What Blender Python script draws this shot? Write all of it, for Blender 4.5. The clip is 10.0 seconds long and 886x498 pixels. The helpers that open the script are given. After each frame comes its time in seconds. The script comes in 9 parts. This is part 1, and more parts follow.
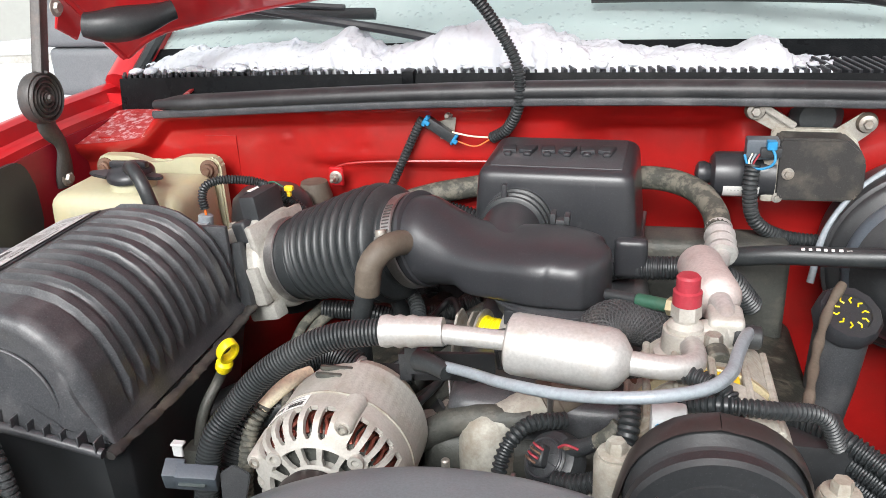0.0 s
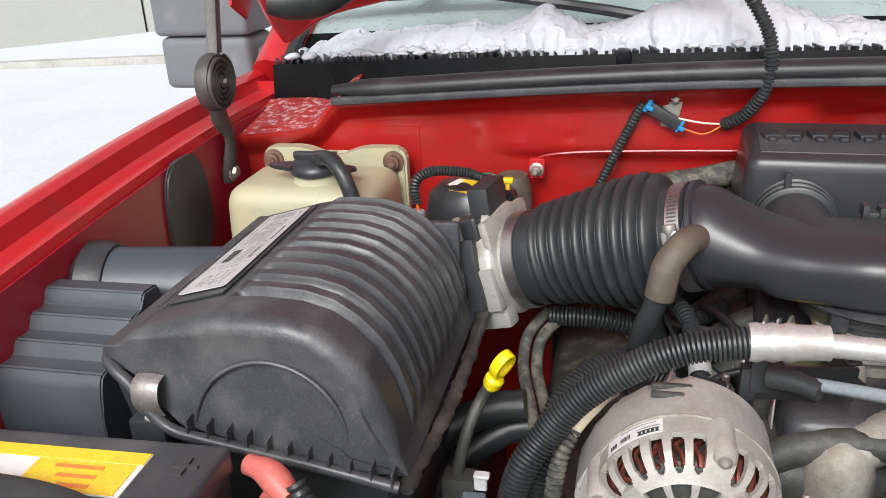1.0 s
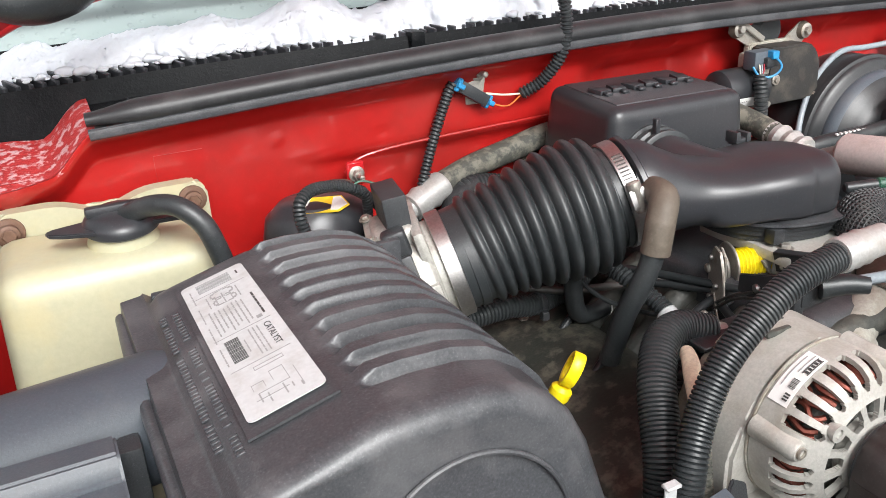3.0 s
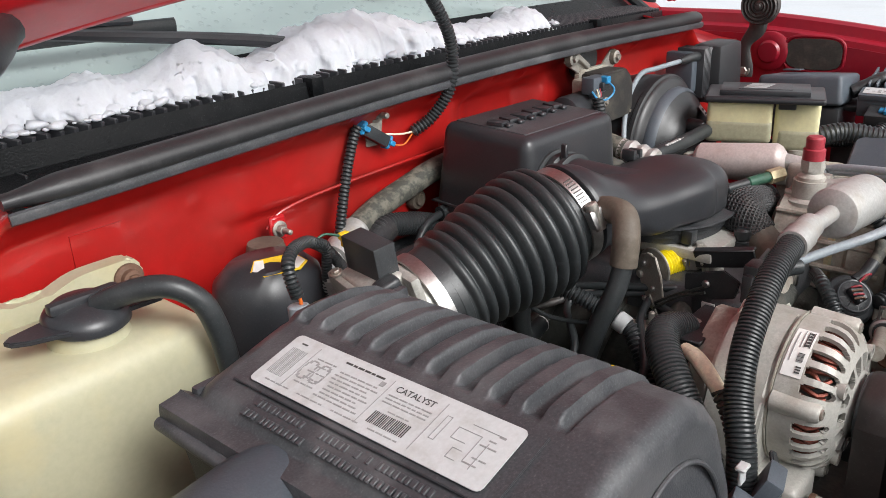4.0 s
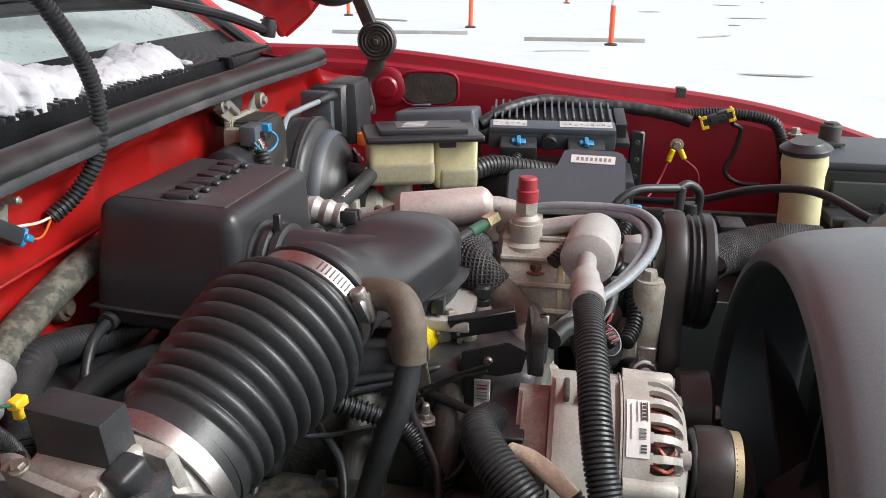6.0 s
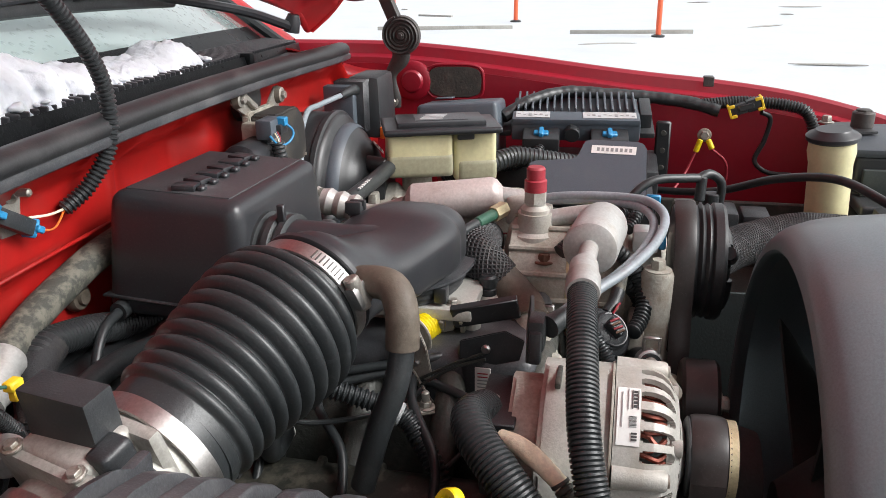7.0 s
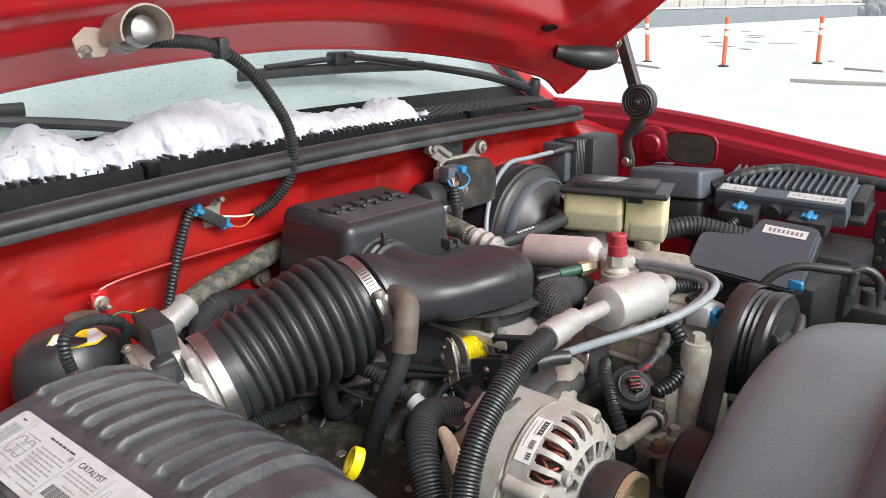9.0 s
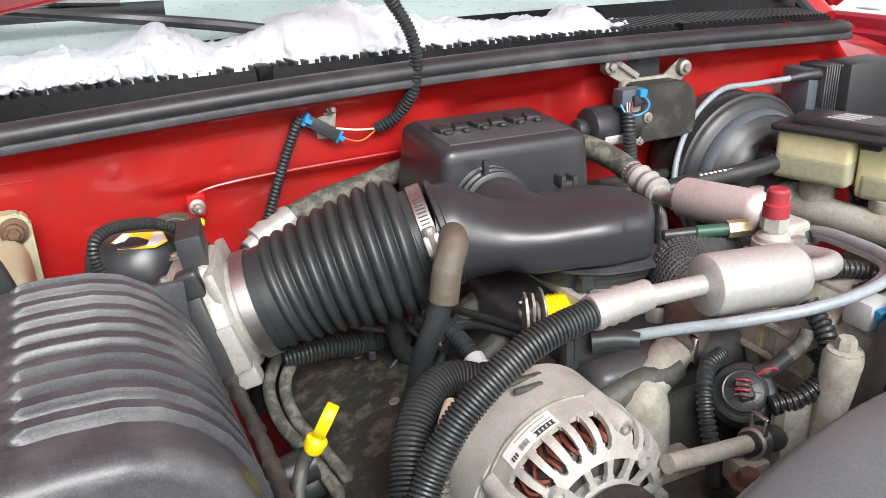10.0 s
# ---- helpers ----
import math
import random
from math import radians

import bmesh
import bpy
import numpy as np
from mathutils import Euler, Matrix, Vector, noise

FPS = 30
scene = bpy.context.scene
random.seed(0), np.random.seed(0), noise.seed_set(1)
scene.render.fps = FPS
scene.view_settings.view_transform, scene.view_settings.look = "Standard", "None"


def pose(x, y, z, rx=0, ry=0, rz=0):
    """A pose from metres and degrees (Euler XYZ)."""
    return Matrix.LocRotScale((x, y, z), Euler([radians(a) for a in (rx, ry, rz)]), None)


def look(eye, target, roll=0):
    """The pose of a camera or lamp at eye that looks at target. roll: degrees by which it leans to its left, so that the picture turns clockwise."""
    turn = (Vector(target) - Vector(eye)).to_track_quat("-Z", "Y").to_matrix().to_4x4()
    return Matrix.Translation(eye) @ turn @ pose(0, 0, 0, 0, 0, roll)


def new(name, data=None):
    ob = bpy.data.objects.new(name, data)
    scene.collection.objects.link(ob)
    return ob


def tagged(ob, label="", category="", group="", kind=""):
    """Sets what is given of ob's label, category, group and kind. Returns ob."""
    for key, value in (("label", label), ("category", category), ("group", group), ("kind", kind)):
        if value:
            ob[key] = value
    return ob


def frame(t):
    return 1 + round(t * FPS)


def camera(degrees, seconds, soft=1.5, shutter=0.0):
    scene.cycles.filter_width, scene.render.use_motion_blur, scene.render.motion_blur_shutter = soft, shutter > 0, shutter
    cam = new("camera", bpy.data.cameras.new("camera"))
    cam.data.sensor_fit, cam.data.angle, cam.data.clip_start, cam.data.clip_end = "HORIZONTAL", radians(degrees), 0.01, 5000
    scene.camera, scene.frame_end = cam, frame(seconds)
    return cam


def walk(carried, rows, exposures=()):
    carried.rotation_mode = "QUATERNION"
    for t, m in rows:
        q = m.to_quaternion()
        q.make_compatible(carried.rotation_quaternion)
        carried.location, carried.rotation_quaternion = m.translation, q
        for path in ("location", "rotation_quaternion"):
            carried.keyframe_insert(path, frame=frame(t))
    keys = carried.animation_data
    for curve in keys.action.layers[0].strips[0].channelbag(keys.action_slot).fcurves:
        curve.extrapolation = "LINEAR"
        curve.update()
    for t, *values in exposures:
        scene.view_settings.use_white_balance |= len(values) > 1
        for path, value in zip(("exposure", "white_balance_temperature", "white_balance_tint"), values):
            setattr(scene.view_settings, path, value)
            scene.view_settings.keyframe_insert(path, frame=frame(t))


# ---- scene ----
SKY, SUN = 0.15, 1.6
cam = camera(56.6, 10.0, soft=0.35)
PATH = [
    (0, (0.045, -0.006, 1.452), (-0.394, 1.784, 0.675), -2.8),
    (0.5, (-0.1, -0.042, 1.441), (-0.554, 1.749, 0.675), -2.1),
    (1, (-0.23, 0.033, 1.414), (-0.679, 1.826, 0.652), -3.0),
    (1.5, (-0.325, 0.068, 1.406), (-0.549, 1.899, 0.632), -0.6),
    (2, (-0.468, 0.065, 1.384), (-0.214, 1.881, 0.586), 0.8),
    (2.5, (-0.583, 0.082, 1.384), (-0.04, 1.833, 0.585), -1.3),
    (2.7, (-0.605, 0.126, 1.377), (0.037, 1.849, 0.59), -2.1),
    (3.8, (-0.807, 0.33, 1.396), (0.477, 1.667, 0.644), -2.7),
    (4, (-0.837, 0.353, 1.397), (0.554, 1.588, 0.663), -2.4),
    (4.5, (-0.798, 0.424, 1.386), (0.792, 1.407, 0.675), 0.4),
    (5, (-0.754, 0.481, 1.385), (0.986, 1.186, 0.695), 0.8),
    (5.5, (-0.745, 0.554, 1.382), (1.103, 0.925, 0.714), 0.8),
    (5.7, (-0.741, 0.583, 1.384), (1.118, 0.881, 0.709), 0.8),
    (6.8, (-0.746, 0.58, 1.373), (1.113, 0.889, 0.703), 0.0),
    (7, (-0.74, 0.541, 1.378), (1.094, 0.949, 0.695), -0.8),
    (7.5, (-0.726, 0.435, 1.37), (0.996, 1.174, 0.671), -1.8),
    (8, (-0.766, 0.328, 1.384), (0.878, 1.238, 0.7), -0.9),
    (8.5, (-0.814, 0.233, 1.418), (0.803, 1.231, 0.793), 0.5),
    (8.7, (-0.802, 0.212, 1.426), (0.770, 1.291, 0.826), 0.7),
    (9, (-0.746, 0.177, 1.431), (0.705, 1.423, 0.845), -0.1),
    (9.2, (-0.665, 0.133, 1.421), (0.597, 1.577, 0.854), -1.8),
    (9.5, (-0.57, 0.104, 1.434), (0.359, 1.767, 0.825), -1.7),
    (10, (-0.469, 0.127, 1.399), (0.315, 1.805, 0.644), -1.9),
]
STOPS = [(0, 0.80), (0.5, 0.51), (1, 0.45), (1.5, 0.60), (2, 0.88), (2.7, 0.90), (4, 0.44), (4.5, 0.48), (5, 0.60), (5.5, 0.56), (7, 0.60), (7.5, 0.78), (8, 0.84), (8.5, 0.80), (9, 0.61), (9.5, 0.82), (10, 0.86)]
walk(cam, [(t, look(eye, target, roll)) for t, eye, target, roll in PATH], STOPS)

# ---- world, sun and exposure ----
world = bpy.data.worlds.new("overcast_sky")
scene.world = world
world.use_nodes = True
wt = world.node_tree
wt.nodes.clear()
sky = wt.nodes.new("ShaderNodeTexSky")
sky.sky_type, sky.sun_disc = "NISHITA", False
sky.sun_elevation, sky.sun_rotation = radians(40), radians(180)
sky.air_density, sky.dust_density = 1.0, 4.0
grey = wt.nodes.new("ShaderNodeHueSaturation")
grey.inputs["Saturation"].default_value = 0.12
bg = wt.nodes.new("ShaderNodeBackground")
bg.inputs["Strength"].default_value = SKY
wout = wt.nodes.new("ShaderNodeOutputWorld")
wt.links.new(sky.outputs[0], grey.inputs["Color"])
wt.links.new(grey.outputs[0], bg.inputs["Color"])
wt.links.new(bg.outputs[0], wout.inputs["Surface"])
sun = bpy.data.lights.new("sun", "SUN")
sun.energy, sun.angle, sun.color = SUN, radians(25), (0.97, 0.98, 0.98)
sun_ob = new("sun", sun)
sun_ob.matrix_world = look((0, 0, 8), (0.6, 8 * math.cos(radians(40)), 8 - 8 * math.sin(radians(40))))


# ---- materials ----
def node(nt, kind, **inputs):
    n = nt.nodes.new(kind)
    for k, v in inputs.items():
        n.inputs[k.replace("_", " ")].default_value = v
    return n


def ramp(nt, a, b, ca, cb):
    r = nt.nodes.new("ShaderNodeValToRGB")
    r.color_ramp.elements[0].position, r.color_ramp.elements[1].position = a, b
    r.color_ramp.elements[0].color, r.color_ramp.elements[1].color = (*ca, 1), (*cb, 1)
    return r


def surface(name, colour, rough=0.5, metal=0.0, dirt=(0.2, 0.18, 0.15), dirt_amount=0.3, scale=18.0, grain=220.0,
            bump=0.15, coat=0.0, rough_var=0.12, vary=0.12, transmission=0.0, subsurface=0.0, spec=0.5, dirt_edge=(0.5, 0.72), distance=0.002, flecks=0.10, fleck_colour=(0.29, 0.30, 0.31)):
    """A painted, moulded or cast surface with two scales of wear: soiling in patches and a fine grain."""
    m = bpy.data.materials.new(name)
    m.use_nodes = True
    nt = m.node_tree
    p = nt.nodes["Principled BSDF"]
    co = nt.nodes.new("ShaderNodeTexCoord")
    big = node(nt, "ShaderNodeTexNoise", Scale=scale, Detail=5.0, Roughness=0.62)
    fine = node(nt, "ShaderNodeTexNoise", Scale=grain, Detail=3.0, Roughness=0.6)
    for n in (big, fine):
        nt.links.new(co.outputs["Object"], n.inputs["Vector"])
    patches = ramp(nt, dirt_edge[0], dirt_edge[1], (0, 0, 0), (dirt_amount,) * 3)
    nt.links.new(big.outputs["Fac"], patches.inputs[0])
    lo, hi = [c * (1 - vary) for c in colour], [min(1, c * (1 + vary)) for c in colour]
    tone = ramp(nt, 0.3, 0.7, lo, hi)
    nt.links.new(fine.outputs["Fac"], tone.inputs[0])
    mix = nt.nodes.new("ShaderNodeMix")
    mix.data_type = "RGBA"
    mix.inputs[7].default_value = (*dirt, 1)
    nt.links.new(patches.outputs[0], mix.inputs[0])
    nt.links.new(tone.outputs[0], mix.inputs[6])
    # dust specks and short scuffs on top
    fleck = node(nt, "ShaderNodeTexNoise", Scale=620.0, Detail=3.0, Roughness=0.7)
    scuff = node(nt, "ShaderNodeTexNoise", Scale=scale * 1.7, Detail=6.0, Roughness=0.75, Distortion=1.6)
    for n in (fleck, scuff):
        nt.links.new(co.outputs["Object"], n.inputs["Vector"])
    dots = ramp(nt, 0.61, 0.70, (0, 0, 0), (flecks,) * 3)
    lines = ramp(nt, 0.60, 0.72, (0, 0, 0), (flecks * 0.8,) * 3)
    nt.links.new(fleck.outputs["Fac"], dots.inputs[0])
    nt.links.new(scuff.outputs["Fac"], lines.inputs[0])
    both = nt.nodes.new("ShaderNodeMath")
    both.operation = "MAXIMUM"
    nt.links.new(dots.outputs[0], both.inputs[0])
    nt.links.new(lines.outputs[0], both.inputs[1])
    mix2 = nt.nodes.new("ShaderNodeMix")
    mix2.data_type = "RGBA"
    mix2.inputs[7].default_value = (*fleck_colour, 1)
    nt.links.new(both.outputs[0], mix2.inputs[0])
    nt.links.new(mix.outputs[2], mix2.inputs[6])
    nt.links.new(mix2.outputs[2], p.inputs["Base Color"])
    rr = node(nt, "ShaderNodeMapRange")
    rr.inputs[3].default_value, rr.inputs[4].default_value = max(0.02, rough - rough_var), min(1, rough + rough_var)
    nt.links.new(big.outputs["Fac"], rr.inputs[0])
    nt.links.new(rr.outputs[0], p.inputs["Roughness"])
    p.inputs["Metallic"].default_value = metal
    p.inputs["Specular IOR Level"].default_value = spec
    p.inputs["Coat Weight"].default_value = coat
    p.inputs["Coat Roughness"].default_value = 0.08
    p.inputs["Transmission Weight"].default_value = transmission
    if subsurface:
        p.inputs["Subsurface Weight"].default_value = subsurface
        p.inputs["Subsurface Radius"].default_value = (0.02, 0.02, 0.015)
    if bump:
        bp = node(nt, "ShaderNodeBump", Strength=bump, Distance=distance)
        nt.links.new(fine.outputs["Fac"], bp.inputs["Height"])
        nt.links.new(bp.outputs[0], p.inputs["Normal"])
    return m


RED = surface("red_paint", (0.50, 0.014, 0.019), 0.32, dirt=(0.20, 0.055, 0.05), dirt_amount=0.45, scale=9, grain=60, bump=0.05, coat=0.55, vary=0.05, flecks=0.12, fleck_colour=(0.34, 0.20, 0.18))
RED_BULKHEAD = surface("stained_red_paint", (0.40, 0.011, 0.010), 0.34, dirt=(0.15, 0.026, 0.018), dirt_amount=0.6, scale=6, grain=60, bump=0.05, coat=0.4, vary=0.06, flecks=0.16, fleck_colour=(0.42, 0.14, 0.11), dirt_edge=(0.46, 0.78))
# A darker, slightly bluer red than RED, with patches and flecks.
RED_DEEP = surface("deep_red_paint", (0.30, 0.007, 0.022), 0.42, dirt=(0.22, 0.022, 0.035), dirt_amount=0.4, scale=11, grain=120, bump=0.05, coat=0.25, vary=0.06, flecks=0.14, fleck_colour=(0.30, 0.12, 0.12))
PLASTIC = surface("black_moulded_plastic", (0.031, 0.034, 0.037), 0.40, dirt=(0.065, 0.068, 0.07), dirt_amount=0.3, scale=22, grain=800, bump=0.3, rough_var=0.12, vary=0.25, distance=0.0007, flecks=0.14)
PLASTIC_DUSTY = surface("dusty_black_plastic", (0.050, 0.053, 0.058), 0.36, dirt=(0.16, 0.16, 0.165), dirt_amount=0.5, scale=16, grain=620, bump=0.22, vary=0.28, distance=0.0008, dirt_edge=(0.48, 0.70), flecks=0.12, fleck_colour=(0.32, 0.32, 0.32))
PLASTIC_GREY = surface("dark_grey_plastic", (0.085, 0.104, 0.124), 0.42, dirt=(0.16, 0.16, 0.16), dirt_amount=0.35, scale=14, grain=600, bump=0.2, distance=0.0006)
DUCT_GREY = surface("slate_grey_duct_plastic", (0.056, 0.067, 0.080), 0.42, dirt=(0.13, 0.13, 0.13), dirt_amount=0.35, scale=14, grain=600, bump=0.2, distance=0.0006)
GLOSS = surface("satin_black_plastic", (0.030, 0.032, 0.036), 0.32, dirt=(0.06, 0.06, 0.06), dirt_amount=0.2, scale=12, grain=500, bump=0.12, rough_var=0.08, distance=0.0006, flecks=0.10)
RUBBER = surface("black_rubber", (0.027, 0.031, 0.033), 0.38, dirt=(0.09, 0.094, 0.094), dirt_amount=0.3, scale=25, grain=400, bump=0.25, distance=0.0008, flecks=0.12)
RUBBER_SEAL = surface("weathered_seal_rubber", (0.026, 0.027, 0.029), 0.42, dirt=(0.10, 0.10, 0.10), dirt_amount=0.45, scale=18, grain=300, bump=0.2, distance=0.0008)
RUBBER_BROWN = surface("weathered_rubber", (0.105, 0.086, 0.066), 0.62, dirt=(0.25, 0.21, 0.17), dirt_amount=0.5, scale=30, grain=260, bump=0.3, distance=0.001)
RUBBER_GREY = surface("dusty_grey_hose", (0.062, 0.064, 0.054), 0.7, dirt=(0.24, 0.225, 0.18), dirt_amount=0.6, scale=75, grain=300, bump=0.3, distance=0.001, dirt_edge=(0.46, 0.60))
ALU = surface("cast_aluminium", (0.46, 0.45, 0.415), 0.50, metal=0.2, dirt=(0.26, 0.22, 0.16), dirt_amount=0.5, scale=26, grain=420, bump=0.3, vary=0.1, distance=0.001)
ALU_DIRTY = surface("stained_cast_aluminium", (0.42, 0.41, 0.36), 0.6, metal=0.1, dirt=(0.20, 0.15, 0.10), dirt_amount=0.75, scale=30, grain=300, bump=0.4, vary=0.14, distance=0.0015, dirt_edge=(0.42, 0.7))
TUBE = surface("brushed_aluminium_tube", (0.49, 0.49, 0.475), 0.42, metal=0.4, dirt=(0.36, 0.30, 0.24), dirt_amount=0.45, scale=30, grain=350, bump=0.1, distance=0.0006)
TUBE_PINK = surface("dull_aluminium_can", (0.52, 0.46, 0.44), 0.5, metal=0.35, dirt=(0.33, 0.24, 0.20), dirt_amount=0.4, scale=34, grain=350, bump=0.1, distance=0.0006)
CLIP_STEEL = surface("dirty_clip_steel", (0.36, 0.34, 0.32), 0.5, metal=0.7, dirt=(0.20, 0.15, 0.12), dirt_amount=0.7, scale=90, grain=500, bump=0.3, distance=0.0006)
METER_ALU = surface("pale_cast_alloy", (0.45, 0.445, 0.41), 0.48, metal=0.35, dirt=(0.20, 0.17, 0.13), dirt_amount=0.65, scale=40, grain=420, bump=0.25, distance=0.0008)
BELT = surface("worn_belt_rubber", (0.030, 0.025, 0.024), 0.42, dirt=(0.075, 0.06, 0.055), dirt_amount=0.4, scale=20, grain=300, bump=0.1, distance=0.0006)
SHROUD = surface("blue_grey_shroud_plastic", (0.150, 0.182, 0.198), 0.36, dirt=(0.20, 0.20, 0.20), dirt_amount=0.3, scale=12, grain=600, bump=0.12, distance=0.0005)
COVER = surface("dust_caked_plastic", (0.030, 0.029, 0.028), 0.5, dirt=(0.13, 0.115, 0.09), dirt_amount=0.5, scale=34, grain=500, bump=0.3, distance=0.0006)
COVER_OILY = surface("oil_stained_steel", (0.032, 0.033, 0.028), 0.42, dirt=(0.15, 0.135, 0.105), dirt_amount=0.55, scale=55, grain=220, bump=0.4, distance=0.0012, dirt_edge=(0.50, 0.64), fleck_colour=(0.22, 0.19, 0.15))
# A black with deep bay shade in its colour, for gaps and low parts.
VOID = surface("shade_black_plastic", (0.052, 0.066, 0.066), 0.7, dirt=(0.04, 0.045, 0.045), dirt_amount=0.3, scale=20, grain=300, bump=0.2, flecks=0.02)
STEEL = surface("bright_band_steel", (0.50, 0.49, 0.48), 0.42, metal=1.0, dirt=(0.3, 0.25, 0.2), dirt_amount=0.3, scale=60, grain=500, bump=0.05)
ZINC = surface("dull_zinc", (0.42, 0.40, 0.36), 0.5, metal=0.7, dirt=(0.22, 0.14, 0.08), dirt_amount=0.6, scale=60, grain=500, bump=0.2)
IRON = surface("oily_cast_iron", (0.066, 0.069, 0.062), 0.55, metal=0.2, dirt=(0.16, 0.15, 0.125), dirt_amount=0.6, scale=30, grain=200, bump=0.5, distance=0.002)
BLACK_STEEL = surface("black_painted_steel", (0.026, 0.028, 0.030), 0.36, dirt=(0.07, 0.07, 0.07), dirt_amount=0.3, scale=16, grain=300, bump=0.08)
DARK_ARM = surface("dark_spring_steel", (0.075, 0.072, 0.070), 0.5, metal=0.3, dirt=(0.16, 0.12, 0.1), dirt_amount=0.4, scale=40, grain=300, bump=0.2)
BRASS = surface("yellow_zinc_plating", (0.60, 0.52, 0.33), 0.42, metal=0.6, dirt=(0.3, 0.2, 0.1), dirt_amount=0.4, scale=70, grain=400, bump=0.1)
COPPER = surface("copper_winding", (0.20, 0.060, 0.042), 0.4, metal=0.7, dirt=(0.12, 0.03, 0.025), dirt_amount=0.5, scale=90, grain=500, bump=0.2)
CREAM = surface("cream_translucent_plastic", (0.46, 0.445, 0.31), 0.42, dirt=(0.56, 0.47, 0.25), dirt_amount=0.6, scale=9, grain=160, bump=0.08, subsurface=0.25, vary=0.04, flecks=0.04)
CREAM_YELLOW = surface("yellowed_reservoir_plastic", (0.70, 0.66, 0.40), 0.4, dirt=(0.42, 0.34, 0.16), dirt_amount=0.35, scale=25, grain=160, bump=0.06, subsurface=0.2, vary=0.05, flecks=0.04)
FLUID_GREY = surface("grey_fluid_behind_plastic", (0.36, 0.35, 0.24), 0.4, dirt=(0.3, 0.26, 0.14), dirt_amount=0.3, scale=25, grain=160, bump=0.05)
YELLOW = surface("yellow_plastic", (0.85, 0.68, 0.01), 0.35, dirt=(0.4, 0.3, 0.05), dirt_amount=0.2, scale=60, grain=300, bump=0.05, flecks=0.04)
YELLOW_LABEL = surface("yellow_label", (0.9, 0.62, 0.03), 0.45, dirt=(0.6, 0.42, 0.1), dirt_amount=0.25, scale=40, grain=300, bump=0.0, flecks=0.04)
PAPER = surface("white_printed_label", (0.78, 0.78, 0.76), 0.4, dirt=(0.5, 0.48, 0.44), dirt_amount=0.3, scale=25, grain=300, bump=0.0, vary=0.03, flecks=0.04)
PAPER_WORN = surface("dusty_printed_label", (0.50, 0.515, 0.52), 0.45, dirt=(0.30, 0.28, 0.25), dirt_amount=0.5, scale=45, grain=300, bump=0.0, vary=0.05)
INK = surface("black_ink", (0.05, 0.05, 0.05), 0.5, bump=0.0, dirt_amount=0.1, flecks=0.04)
INK_GREY = surface("grey_ink", (0.28, 0.28, 0.28), 0.5, bump=0.0, dirt_amount=0.1, flecks=0.04)
INK_ORANGE = surface("orange_ink", (0.78, 0.26, 0.05), 0.5, bump=0.0, dirt_amount=0.1, flecks=0.04)
BLUE = surface("blue_connector_plastic", (0.025, 0.25, 0.50), 0.4, dirt=(0.1, 0.14, 0.18), dirt_amount=0.25, scale=60, grain=400, bump=0.05, flecks=0.04)
ORANGE = surface("orange_wire", (0.75, 0.16, 0.02), 0.45, bump=0.0, dirt_amount=0.2)
RED_CAP = surface("faded_red_plastic", (0.34, 0.03, 0.045), 0.5, dirt=(0.3, 0.1, 0.1), dirt_amount=0.3, scale=60, grain=300, bump=0.1)
RED_BOOT = surface("red_terminal_boot", (0.60, 0.15, 0.125), 0.5, dirt=(0.32, 0.14, 0.1), dirt_amount=0.35, scale=50, grain=300, bump=0.15)
GREEN = surface("green_plastic", (0.025, 0.095, 0.06), 0.45, dirt=(0.1, 0.12, 0.08), dirt_amount=0.35, scale=60, grain=300, bump=0.1)
LIME = surface("lime_green_plastic", (0.35, 0.62, 0.18), 0.4, bump=0.05, dirt_amount=0.15)
WIRE_GREY = surface("grey_cable_jacket", (0.27, 0.31, 0.34), 0.4, dirt=(0.14, 0.13, 0.12), dirt_amount=0.35, scale=50, grain=300, bump=0.1)
TAN = surface("tan_foam_sleeve", (0.84, 0.77, 0.58), 0.7, dirt=(0.60, 0.50, 0.34), dirt_amount=0.4, scale=50, grain=300, bump=0.3)
SNOW_GROUND = surface("trampled_snow", (0.57, 0.595, 0.63), 0.8, dirt=(0.48, 0.50, 0.53), dirt_amount=0.4, scale=1.2, grain=30, bump=0.25, vary=0.04, distance=0.01, flecks=0.02)
SNOW = surface("fresh_snow", (0.62, 0.65, 0.695), 0.75, dirt=(0.68, 0.71, 0.75), dirt_amount=0.3, scale=8, grain=160, bump=0.25, vary=0.03, subsurface=0.15, distance=0.004, flecks=0.04)
RED_FROST = surface("frosted_red_paint", (0.42, 0.03, 0.03), 0.5, dirt=(0.68, 0.55, 0.56), dirt_amount=0.6, scale=105, grain=300, bump=0.4, vary=0.1, dirt_edge=(0.50, 0.60), distance=0.002)
CONCRETE = surface("grey_block_wall", (0.17, 0.19, 0.20), 0.85, dirt=(0.14, 0.15, 0.16), dirt_amount=0.4, scale=0.6, grain=12, bump=0.2, distance=0.01)
CLADDING = surface("beige_painted_cladding", (0.36, 0.365, 0.34), 0.7, dirt=(0.32, 0.32, 0.29), dirt_amount=0.3, scale=0.8, grain=14, bump=0.05, distance=0.004, flecks=0.02, vary=0.03)
TIMBER = surface("weathered_timber", (0.38, 0.37, 0.34), 0.8, dirt=(0.14, 0.13, 0.11), dirt_amount=0.5, scale=3, grain=40, bump=0.3, distance=0.004)
POST_ORANGE = surface("orange_delineator_plastic", (0.80, 0.13, 0.05), 0.5, dirt=(0.6, 0.2, 0.12), dirt_amount=0.25, scale=6, grain=60, bump=0.05)
REFLECT = surface("white_reflective_tape", (0.82, 0.82, 0.80), 0.35, bump=0.02, dirt_amount=0.15, flecks=0.04)
